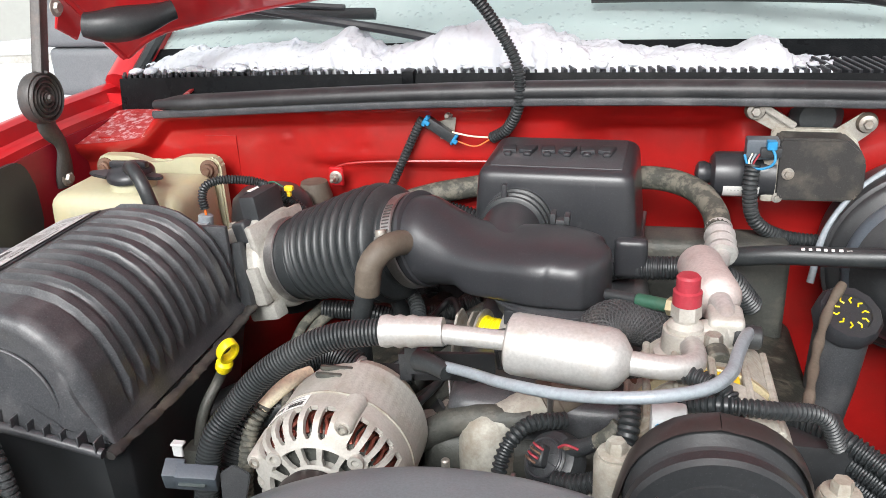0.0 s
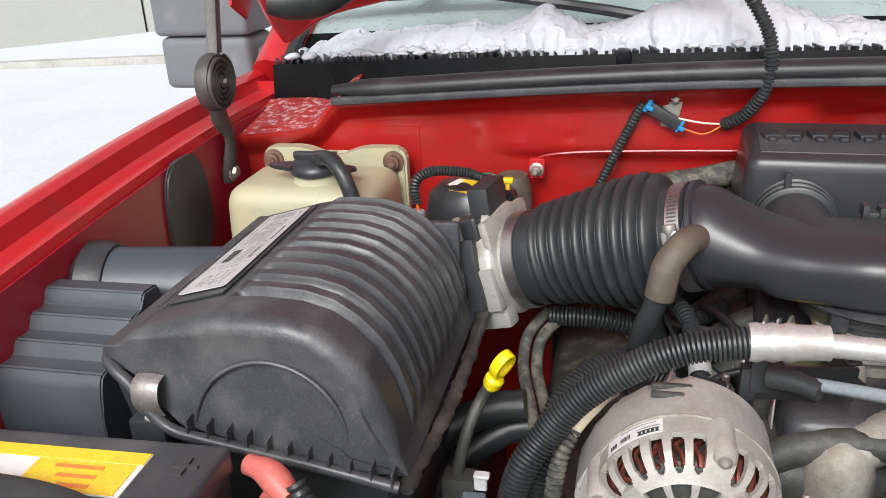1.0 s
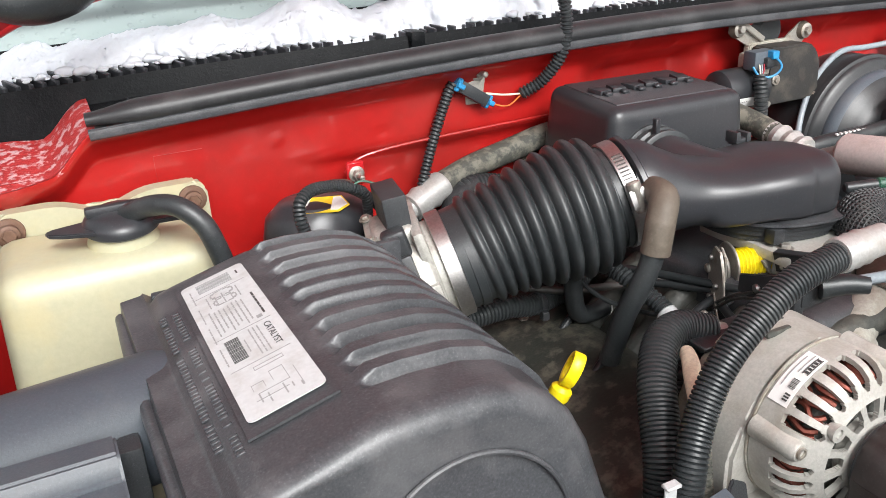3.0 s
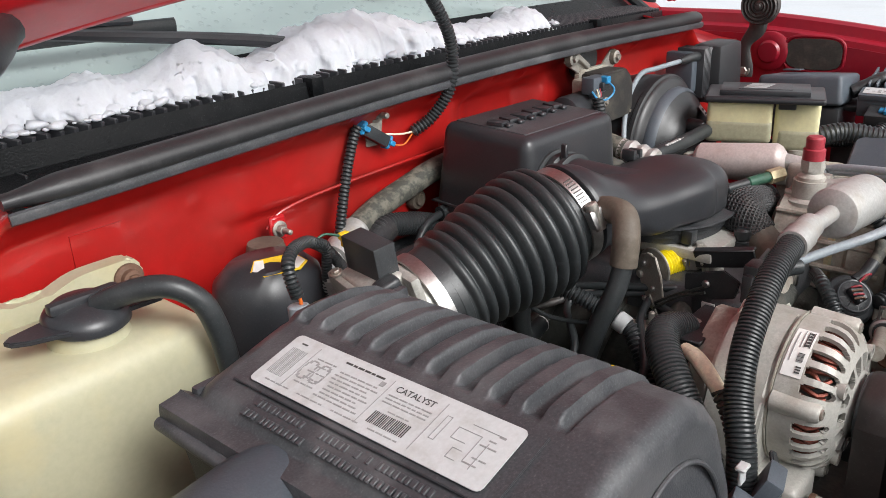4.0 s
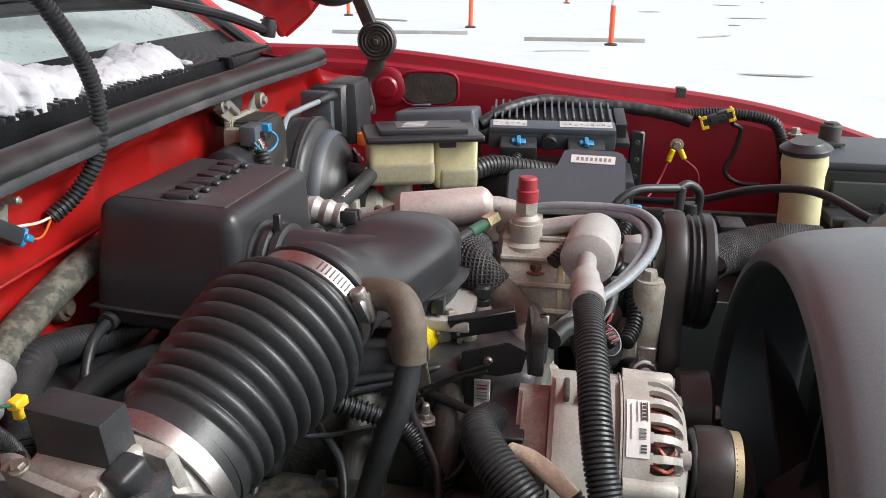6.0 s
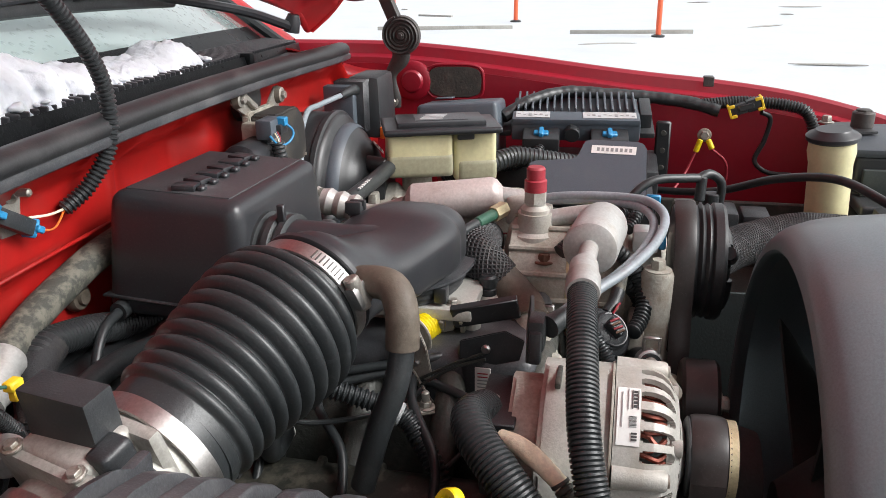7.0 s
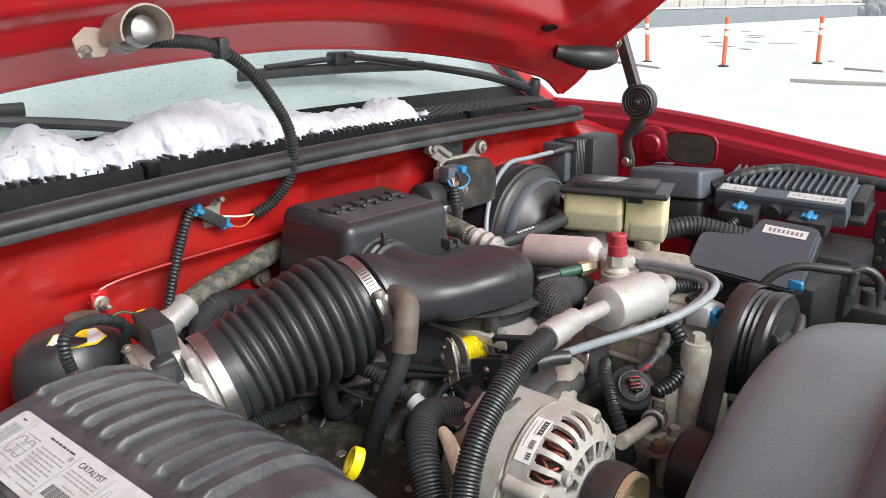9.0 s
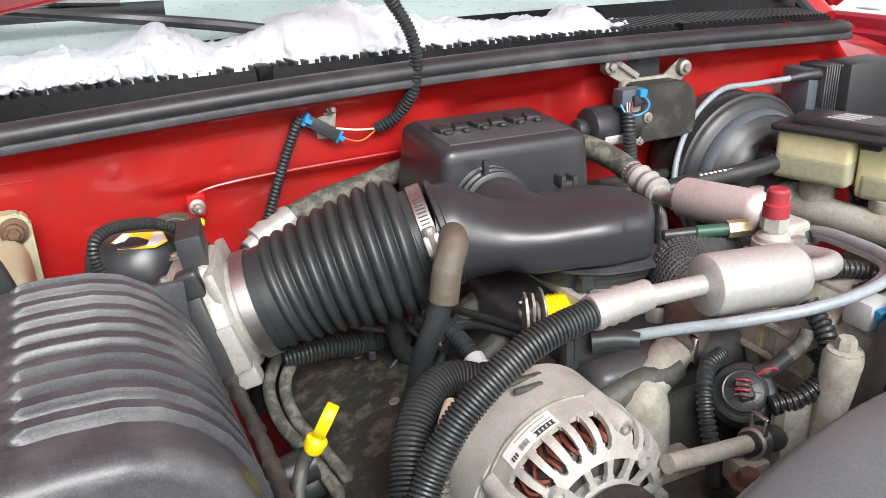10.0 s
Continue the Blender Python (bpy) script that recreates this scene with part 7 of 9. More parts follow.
def front_bracket():
    t = thing("accessory_bracket", (0.05, 0.50, 0.95), "cast aluminium accessory bracket with tall bolt bosses", "bracket")
    part("web", box(0.0, 0.19, 0.508, 0.524, 0.88, 1.030, 0.006, 2), ALU_DIRTY, t)
    part("front_cover", box(-0.20, 0.22, 0.515, 0.56, 0.62, 0.965, 0.02, 3, top=(0.7, 1.0)), IRON, t, "oily dark timing cover")
    for x, z in ((0.043, 1.090), (0.196, 1.075), (0.005, 0.995)):
        b = part("bolt_boss", lathe([(0.019, 0), (0.019, 0.15), (0.016, 0.2), (0.016, 0.96), (0.014, 1)], (x, 0.50, z - 0.12), (x, 0.498, z - 0.012), 22), ALU_DIRTY, t)
        part("boss_bolt", hexbolt((x, 0.498, z - 0.012), (0, 0, 1), 0.0078, 0.010, 0.0135), ALU_DIRTY, b)
    u = thing("water_pipe", (-0.06, 0.50, 1.02), "cream alloy heater pipe with a spring clamp", "pipe")
    part("pipe", sweep([(-0.135, 0.488, 1.042), (-0.09, 0.494, 1.031), (-0.05, 0.502, 1.020), (-0.024, 0.506, 1.014)], 0.0070, 18, 0.006), ALU_DIRTY, u)
    part("spring_clamp", join(lathe([(0.0105, 0), (0.0125, 0.1), (0.0125, 0.9), (0.0105, 1)], (-0.040, 0.503, 1.0175), (-0.028, 0.5055, 1.0145), 24), box(-0.036, -0.032, 0.494, 0.497, 1.026, 1.042, 0.0008, 1), box(-0.036, -0.032, 0.508, 0.511, 1.026, 1.042, 0.0008, 1), box(-0.036, -0.032, 0.494, 0.511, 1.039, 1.042, 0.0008, 1)), STEEL, u)
    part("hose_stub", sweep([(-0.044, 0.502, 1.0185), (-0.022, 0.507, 1.013), (0.0, 0.515, 1.002), (0.016, 0.53, 0.98)], 0.0100, 16, 0.005), RUBBER, u)
    part("pipe_bracket", box(-0.055, -0.03, 0.49, 0.515, 0.985, 1.006, 0.003, 2), ALU_DIRTY, u)
    part("bracket_bolt", hexbolt((-0.055, 0.487, 0.996), (0, 0, 1), 0.009, 0.010, 0.014), SKIN_RUST, u)
    v = thing("belt_tensioner", (-0.03, 0.47, 0.97), "black tensioner pulley with a smooth rim", "pulley")
    part("pulley", lathe([(0.02, 0), (0.038, 0), (0.041, 0.1), (0.041, 0.9), (0.038, 1), (0.02, 1)], (-0.030, 0.440, 0.976), (-0.030, 0.474, 0.976), 48), BELT, v)
    part("hub", lathe([(0.022, 0), (0.026, 0.6), (0.012, 1)], (-0.030, 0.447, 0.976), (-0.030, 0.437, 0.976), 26), IRON, v)
    part("bolt", hexbolt((-0.030, 0.437, 0.976), (0, -1, 0), 0.008, 0.007, 0.012), ZINC, v)
    part("arm", box(-0.05, 0.06, 0.472, 0.492, 0.94, 0.98, 0.008, 2), ALU_DIRTY, v)
    w = thing("drive_belt", (0.05, 0.46, 0.9), "worn black serpentine belt over the pulleys", "belt")
    path = [(0.109, 1.1305), (0.139, 1.123), (0.162, 1.103), (0.1725, 1.067), (0.170, 0.99), (0.16, 0.86), (0.10, 0.78), (0.03, 0.80), (0.008, 0.88), (0.012, 0.95), (0.024, 0.995), (0.038, 1.032), (0.0455, 1.067), (0.056, 1.100), (0.080, 1.123), (0.109, 1.1305)]
    part("belt_loop", sweep([(x, 0.473, z) for x, z in path], 0.0018, 8, 0.01, squash=lambda s, n: (1.0, 5.8), up=(0, 1, 0)), BELT, w)
    path2 = [(-0.2175, 1.016), (-0.2105, 1.0385), (-0.187, 1.0495), (-0.164, 1.0395), (-0.1565, 1.016), (-0.150, 0.96), (-0.13, 0.86), (-0.16, 0.80), (-0.20, 0.82), (-0.214, 0.93), (-0.2175, 1.016)]
    part("belt_loop", sweep([(a, 0.4655, z) for a, z in path2], 0.0018, 8, 0.008, squash=lambda s, n: (1.0, 7.0), up=(0, 1, 0)), BELT, w)


front_bracket()


def fan_shroud():
    t = thing("fan_shroud", (0.0, 0.3, 0.65), "large blue-grey plastic fan shroud with a moulded warning", "shroud")
    cx, cz, r = -0.042, 0.871, 0.285

    def hoop(u, v):
        a = radians(-40 + 260 * u)
        prof = [(0.378, 0.247), (0.390, 0.247), (0.394, 0.251), (0.391, 0.262), (0.381, 0.273), (0.36, 0.281), (0.33, 0.286), (0.30, 0.289), (0.284, 0.290), (0.279, 0.2915)]
        y, q = along(prof, v)
        return V((cx + q * math.cos(a), y, cz + q * math.sin(a)))
    part("hoop", thicken(grid(110, 24, hoop), 0.003), SHROUD, t)

    def face(u, v):
        a = radians(-40 + 260 * u)
        q = r + 0.0065 + 0.012 * step01(v, 0, 0.03) + 0.22 * v
        x, z = cx + q * math.cos(a) * (1 + 0.35 * v), cz + q * math.sin(a)
        top = 1.172 - 0.012 * v - 0.05 * step01(x, 0.04, 0.2)
        return V((max(-0.36, min(0.20, x)), 0.279 - 0.20 * v ** 0.8, min(z, top)))
    part("plenum_panel", thicken(grid(90, 24, face), 0.003), SHROUD, t)
    part("top_step", box(0.06, 0.20, 0.06, 0.20, 1.06, 1.105, 0.006, 2), PLASTIC_GREY, t)
    word = bpy.data.curves.new("caution_word", "FONT")
    word.body, word.size, word.extrude, word.align_x = "CAUTION", 0.030, 0.0008, "CENTER"
    tmp = new("caution_source", word)
    me = bpy.data.meshes.new_from_object(tmp)
    bpy.data.objects.remove(tmp)
    wb = bmesh.new()
    wb.from_mesh(me)
    wb.transform(pose(-0.115, 0.246, 1.1738, 0, 0, 2))
    part("caution_word", wb, INK, t, "moulded warning word")
    for k in range(5):
        a = radians(20 + 72 * k)
        bl = grid(4, 8, lambda u, v: V((cx + (0.05 + 0.18 * v) * math.cos(a + 0.35 * (u - 0.5)), 0.33 + 0.05 * (u - 0.5), cz + (0.05 + 0.18 * v) * math.sin(a + 0.35 * (u - 0.5)))))
        part("fan_blade", thicken(bl, 0.003), VOID, t)
    part("fan_clutch", lathe([(0.03, 0), (0.055, 0.2), (0.06, 0.6), (0.03, 1)], (cx, 0.28, cz), (cx, 0.38, cz), 32), VOID, t)
    # Black disc added so the inside of the hoop reads as deep shade.
    part("shade_disc", lathe([(0.02, 0), (0.28, 0.3), (0.285, 1)], (cx, 0.236, cz), (cx, 0.228, cz), 48), VOID, t, "dark disc added behind the fan for shade")
    # Dark sheets added where the low bay shows only shade.
    s = thing("closing_sheet", (0.30, 0.36, 0.5), "dark sheets added below the fan to stand in for shade", "shield")
    part("side_sheet", box(0.300, 0.304, 0.232, 0.56, 0.50, 0.955, 0.001, 1), VOID, s)
    part("floor_sheet", box(-0.40, 0.300, 0.232, 0.90, 0.500, 0.504, 0.001, 1), VOID, s)
    u = thing("water_pump", (cx, 0.45, 0.8), "oily cast water pump with its black pulley", "pump")
    part("pump_body", lathe([(0.05, 0), (0.06, 0.3), (0.05, 1)], (cx, 0.40, 0.90), (cx, 0.52, 0.90), 30), VOID, u)
    part("pump_pulley", lathe([(0.03, 0), (0.070, 0.1), (0.072, 0.2), (0.072, 0.9), (0.06, 1)], (cx, 0.425, 0.90), (cx, 0.455, 0.90), 40), BLACK_STEEL, u)
    w = thing("crank_pulley", (0, 0.45, 0.7), "dark crankshaft pulley low on the engine", "pulley")
    part("rim", lathe([(0.03, 0), (0.088, 0.05), (0.09, 0.2), (0.09, 0.9), (0.06, 1)], (0.0, 0.430, 0.73), (0.0, 0.475, 0.73), 44), BLACK_STEEL, w)


fan_shroud()


# ---- brake and electrical side ----
def brakes():
    c = V((0.380, 0.0, 1.047))
    t = thing("brake_booster", (c.x, 0.95, 0.92), "glossy black brake booster drum", "booster")
    part("drum", lathe([(0.10, 0), (0.109, 0.12), (0.112, 0.2), (0.112, 0.50), (0.1105, 0.54), (0.106, 0.57), (0.099, 0.585), (0.095, 0.60), (0.094, 0.66), (0.089, 0.70), (0.081, 0.735), (0.077, 0.76), (0.071, 0.80), (0.064, 0.835), (0.048, 0.86), (0.036, 0.87), (0.034, 0.90), (0.030, 1.0)], (c.x, 1.03, c.z), (c.x, 0.868, c.z), 72), BLACK_STEEL, t)
    part("seam_band", lathe([(0.112, 0), (0.115, 0.2), (0.115, 0.8), (0.112, 1)], (c.x, 0.955, c.z), (c.x, 0.944, c.z), 64), BLACK_STEEL, t)
    part("grey_rim", lathe([(0.0955, 0), (0.0970, 0.2), (0.0955, 0.7), (0.0905, 1)], (c.x, 0.935, c.z), (c.x, 0.9165, c.z), 72, cap=False), PLASTIC_GREY, t, "grey step in the drum")
    l = part("label", sheet([(-0.009, -0.011), (0.009, -0.011), (0.009, 0.011), (-0.009, 0.011)], 0.0006, pose(0.402, 0.8905, 1.106, 50, 0, 16)), PAPER, t, "small white label")
    part("print_bar", sheet([(-0.005, -0.006), (0.005, -0.006), (0.005, -0.003), (-0.005, -0.003)], 0.0004, pose(0.402, 0.8898, 1.1066, 50, 0, 16)), INK, l)
    part("print_bar", sheet([(-0.005, 0.001), (0.005, 0.001), (0.005, 0.005), (-0.005, 0.005)], 0.0004, pose(0.402, 0.8898, 1.1066, 50, 0, 16)), INK, l)
    part("check_valve", rod((0.362, 0.90, 1.092), (0.345, 0.860, 1.092), 0.012, 18), RUBBER, t)
    h = thing("booster_hose", (0.25, 0.87, 1.05), "black vacuum hose with worn white print", "hose")
    part("hose", sweep([(0.350, 0.858, 1.092), (0.31, 0.862, 1.088), (0.269, 0.868, 1.084), (0.20, 0.876, 1.080), (0.12, 0.90, 1.06)], 0.0108, 16, 0.008), RUBBER, h)
    rnd = random.Random(4)
    for k in range(12):
        x = 0.225 + 0.0075 * k
        part("print_bar", box(x, x + rnd.uniform(0.003, 0.006), 0.8625, 0.866, 1.0925, 1.0942, 0, m=pose(0, 0, 0, 0, -3, -5)), PAPER, h)

    m = thing("master_cylinder", (0.39, 0.79, 1.0), "grey cast master cylinder below a yellowed reservoir", "cylinder")
    part("cylinder", lathe([(0.03, 0), (0.03, 0.12), (0.021, 0.16), (0.021, 0.9), (0.016, 1)], (0.375, 0.885, 1.030), (0.415, 0.66, 1.030), 26), ALU_DIRTY, m)
    part("neck", rod((0.392, 0.83, 1.03), (0.392, 0.83, 1.078), 0.022, 20), ALU_DIRTY, m)
    part("neck", rod((0.412, 0.745, 1.03), (0.412, 0.745, 1.066), 0.020, 20), ALU_DIRTY, m)
    part("flange", box(0.33, 0.42, 0.875, 0.888, 1.005, 1.055, 0.004, 2), ALU_DIRTY, m)
    part("valve_block", box(0.41, 0.47, 0.68, 0.77, 0.98, 1.03, 0.006, 2), ALU_DIRTY, m)
    r = thing("brake_reservoir", (0.40, 0.795, 1.06), "yellowed translucent brake fluid reservoir with a black lid", "reservoir")
    turn = pose(0, 0, 0, 0, 0, 19)
    part("rear_chamber", box(0.352, 0.422, 0.780, 0.872, 1.076, 1.136, 0.008, 3, m=turn), CREAM_YELLOW, r)
    part("front_chamber", box(0.392, 0.450, 0.722, 0.784, 1.064, 1.136, 0.008, 3, m=turn), CREAM_YELLOW, r)
    part("fluid_band", box(0.3512, 0.4228, 0.7792, 0.8728, 1.0752, 1.110, 0.008, 3, m=turn), FLUID_GREY, r, "dark fluid seen through the wall")
    part("fluid_band", box(0.3912, 0.4508, 0.7212, 0.7790, 1.0632, 1.096, 0.008, 3, m=turn), FLUID_GREY, r, "dark fluid seen through the wall")
    lid = part("lid", box(0.352, 0.453, 0.714, 0.880, 1.137, 1.146, 0.004, 3, m=turn), GLOSS, r, "black reservoir lid")
    part("lid_ridge", box(0.368, 0.437, 0.735, 0.860, 1.145, 1.153, 0.002, 2, m=turn), GLOSS, lid)
    part("lid_label", box(0.380, 0.425, 0.760, 0.834, 1.153, 1.1538, 0, m=turn), PLASTIC_DUSTY, lid, "moulded lettering panel")
    for k in range(4):
        part("print_bar", box(0.384 + 0.010 * k, 0.389 + 0.010 * k, 0.79, 0.822, 1.1538, 1.1543, 0, m=turn), PAPER_WORN, lid)
    for x, y in ((0.38, 0.755), (0.352, 0.838)):
        part("lid_clip", box(x - 0.003, x + 0.004, y - 0.012, y + 0.012, 1.127, 1.146, 0.0015, 1, m=turn), GLOSS, lid)


brakes()


def cruise_module():
    t = thing("cruise_module", (0.58, 0.96, 1.08), "dusty black cruise control module with a throttle cable", "module")
    part("case", box(0.548, 0.648, 0.928, 0.990, 1.085, 1.186, 0.010, 2, top=(0.92, 0.86)), PLASTIC, t)
    for k in range(7):
        part("cooling_rib", box(0.522 + 0.005 * k, 0.5245 + 0.005 * k, 0.948, 0.998, 1.10, 1.183, 0.0008, 1), PLASTIC_DUSTY, t)
    part("mounting_bracket", box(0.503, 0.524, 0.960, 1.010, 1.110, 1.178, 0.004, 2), PLASTIC_GREY, t)
    part("cable_boot", sweep([(0.525, 0.962, 1.170), (0.505, 0.965, 1.170), (0.478, 0.972, 1.167)], lambda s, n: 0.009 - 0.003 * s / n, 12, 0.004), RUBBER, t)
    part("outer_cable", sweep([(0.484, 0.970, 1.168), (0.422, 0.985, 1.163), (0.360, 0.982, 1.162), (0.305, 0.972, 1.130), (0.268, 0.956, 1.080), (0.255, 0.94, 1.02)], 0.0042, 12, 0.006), WIRE_GREY, t, "grey cable")
    part("plug", box(0.548, 0.572, 0.915, 0.932, 1.085, 1.105, 0.003, 2), ORANGE, t, "orange plug")
    part("plug_tab", box(0.556, 0.560, 0.908, 0.918, 1.078, 1.095, 0.001, 1), BLUE, t)
    part("lead", sweep([(0.57, 0.92, 1.09), (0.60, 0.90, 1.07), (0.64, 0.89, 1.04), (0.66, 0.89, 0.98)], 0.004, 8, 0.006), RED_CAP, t)


cruise_module()


def wiper_motor():
    t = thing("wiper_motor", (0.24, 1.0, 1.08), "wiper motor with a dusty black cover and zinc bracket", "motor")
    outline = [(0.208, 1.113), (0.297, 1.113), (0.303, 1.120), (0.302, 1.160), (0.294, 1.176), (0.280, 1.187), (0.210, 1.188), (0.206, 1.184)]
    cover = part("cover", sheet(outline, 0.034, pose(0, 0.996, 0, 90, 0, 0), 0.003), COVER, t, "dust-caked black cover")
    rim = [(0.254 + (x - 0.254) * 1.06, 1.150 + (z - 1.150) * 1.07) for x, z in outline]
    part("gasket_plate", sheet(rim, 0.010, pose(0, 1.006, 0, 90, 0, 0), 0.0015), ALU_DIRTY, t)
    part("cover_screw", hexbolt((0.220, 0.962, 1.146), (0, -1, 0), 0.0042, 0.003, 0.007), ZINC, cover)
    part("corner_screw", hexbolt((0.296, 0.964, 1.118), (0, -1, 0), 0.0035, 0.003, 0.006), ZINC, cover)
    part("corner_screw", hexbolt((0.211, 0.964, 1.116), (0, -1, 0), 0.0035, 0.003, 0.006), ZINC, cover)
    part("motor_can", lathe([(0.020, 0), (0.026, 0.06), (0.027, 0.14), (0.027, 0.62), (0.0255, 0.66), (0.027, 0.72), (0.027, 1)], (0.136, 0.982, 1.138), (0.207, 0.982, 1.138), 36), GLOSS, t, "glossy black motor can")
    part("end_boss", lathe([(0.008, 0), (0.013, 0.15), (0.0145, 0.5), (0.013, 0.7), (0.011, 1)], (0.119, 0.982, 1.139), (0.138, 0.982, 1.138), 20), GLOSS, t)
    part("gear_neck", box(0.192, 0.210, 0.962, 1.004, 1.110, 1.180, 0.006, 2), ALU_DIRTY, t)
    l = part("motor_label", thicken(grid(2, 6, lambda u, v: V((0.150 + 0.040 * u, 0.982 - 0.0275 * math.cos(radians(-48 + 34 * v)), 1.138 + 0.0275 * math.sin(radians(-48 + 34 * v))))), 0.0005), PAPER, t, "white printed label")
    for k in range(5):
        part("print_bar", box(0.154 + 0.004 * k, 0.156 + 0.004 * k, 0.9565, 0.9585, 1.126, 1.132, 0), INK, l)
    left = [(0.171, 1.206), (0.173, 1.217), (0.182, 1.223), (0.192, 1.219), (0.226, 1.197), (0.226, 1.186), (0.206, 1.186), (0.186, 1.197)]
    right = [(0.270, 1.187), (0.284, 1.197), (0.300, 1.209), (0.312, 1.206), (0.317, 1.195), (0.310, 1.184), (0.298, 1.174)]
    for o in (left, right):
        part("bracket_arm", sheet(o, 0.004, pose(0, 1.004, 0, 90, 0, 0), 0.0008), ZINC, t, "dirty zinc bracket arm")
    part("arm_rib", sheet([(0.188, 1.214), (0.192, 1.220), (0.230, 1.196), (0.226, 1.190)], 0.010, pose(0, 1.004, 0, 90, 0, 0), 0.0008), ZINC, t)
    for x, z in ((0.183, 1.211), (0.305, 1.197)):
        part("grommet", lathe([(0.011, 0), (0.0125, 0.3), (0.010, 1)], (x, 1.004, z), (x, 0.994, z), 24), RUBBER_BROWN, t)
        part("bolt", hexbolt((x, 0.995, z), (0, -1, 0), 0.0058, 0.005, 0.010), ZINC, t)
    part("rubber_bung", lathe([(0.03, 0), (0.03, 0.5), (0.02, 1)], (0.254, 1.03, 1.200), (0.254, 1.010, 1.199), 28), RUBBER, t)
    p = part("plug", box(0.171, 0.207, 0.953, 0.974, 1.164, 1.188, 0.003, 2), PLASTIC_GREY, t)
    part("plug_shell", box(0.186, 0.209, 0.947, 0.960, 1.168, 1.180, 0.002, 2), PLASTIC, p)
    part("plug_lock", box(0.192, 0.203, 0.944, 0.956, 1.178, 1.188, 0.001, 1), BLUE, p, "blue lock")
    part("wire", sweep([(0.198, 0.946, 1.180), (0.201, 0.938, 1.172), (0.198, 0.938, 1.163), (0.186, 0.942, 1.157), (0.174, 0.948, 1.160), (0.170, 0.955, 1.170)], 0.0015, 8, 0.003), BLUE, t, "looped blue wire")
    for k, mat in enumerate((RED_CAP, WIRE_GREY, TAN)):
        part("wire", sweep([(0.186 - 0.004 * k, 0.952, 1.172), (0.180 - 0.003 * k, 0.946, 1.164), (0.179, 0.950, 1.156)], 0.0010, 6, 0.003), mat, t)
    part("loom", loom([(0.180, 0.951, 1.160), (0.178, 0.944, 1.13), (0.186, 0.947, 1.095), (0.212, 0.960, 1.072), (0.25, 0.968, 1.062), (0.30, 0.975, 1.060)], 0.0078, 0.005), RUBBER, t)


wiper_motor()


def fuse_box():
    t = thing("fuse_box", (0.645, 0.81, 1.05), "dark grey underhood fuse box lid", "fuse box")
    part("base", box(0.590, 0.700, 0.742, 0.880, 1.03, 1.09, 0.006, 2), PLASTIC, t)
    part("lid", box(0.588, 0.702, 0.740, 0.882, 1.085, 1.134, 0.008, 3, top=(0.94, 0.95), m=pose(0, 0, 0, -4, 6, 0)), PLASTIC_GREY, t)
    part("embossed_mark", box(0.650, 0.672, 0.83, 0.86, 1.135, 1.1375, 0.0008, 1, m=pose(0, 0, 0, -4, 6, 0)), PLASTIC_GREY, t)


fuse_box()


def engine_computer():
    t = thing("engine_computer", (0.62, 0.62, 1.05), "finned engine control module with two blue-latched plugs", "control unit")
    m = pose(0.662, 0.620, 1.112, 0, -14, 4)
    def put(bm):
        bm.transform(m)
        return bm
    part("case", put(box(-0.050, 0.055, -0.105, 0.105, -0.024, 0.008, 0.004, 2)), PLASTIC_GREY, t)
    for k in range(17):
        y = -0.096 + 0.012 * k
        part("cooling_fin", put(box(-0.016, 0.054, y - 0.0018, y + 0.0018, 0.007, 0.020, 0.0008, 1)), PLASTIC_GREY, t)
    part("front_step", put(box(-0.052, -0.018, -0.104, 0.104, 0.004, 0.016, 0.004, 2)), PLASTIC_GREY, t)
    for y0, y1 in ((-0.098, -0.012), (0.042, 0.098)):
        l = part("label", put(box(-0.046, -0.024, y0, y1, 0.0162, 0.0170, 0)), PAPER_WORN, t, "dusty white printed label")
        for k in range(int((y1 - y0) / 0.009)):
            part("print_bar", put(box(-0.041 + 0.003 * (k % 3), -0.037 + 0.004 * (k % 2), y0 + 0.003 + 0.009 * k, y0 + 0.008 + 0.009 * k, 0.0170, 0.0175, 0)), INK_GREY, l)
    part("boss", put(rod((-0.050, 0.005, -0.006), (-0.066, 0.005, -0.006), 0.013, 20)), RUBBER, t)
    for y in (-0.055, 0.055):
        c = part("connector", put(box(-0.092, -0.048, y - 0.030, y + 0.030, -0.026, 0.000, 0.004, 2)), PLASTIC, t)
        part("latch", put(box(-0.080, -0.066, y - 0.012, y + 0.012, -0.001, 0.004, 0.0015, 1)), BLUE, c, "blue latch")
        part("latch_hook", put(box(-0.086, -0.060, y - 0.004, y + 0.004, 0.000, 0.007, 0.0015, 1)), BLUE, c)
        part("wire_bundle", put(loom([(-0.086, y, -0.016), (-0.104, y + 0.008, -0.022), (-0.114, y + 0.035, -0.034), (-0.118, y + 0.08, -0.042)], 0.008, 0.004)), RUBBER, c)
    for y in (-0.118, 0.118):
        part("mounting_foot", put(box(-0.04, 0.04, y - 0.012, y + 0.012, -0.022, -0.012, 0.003, 2)), PLASTIC, t)
    part("side_fin_block", put(box(-0.02, 0.05, -0.125, -0.106, -0.016, 0.012, 0.003, 2)), PLASTIC, t)
    u = thing("module_tray", (0.62, 0.62, 0.95), "black plastic carrier below the control module", "tray")
    part("tray", box(0.56, 0.72, 0.48, 0.74, 0.95, 1.045, 0.008, 2), PLASTIC, u)


engine_computer()


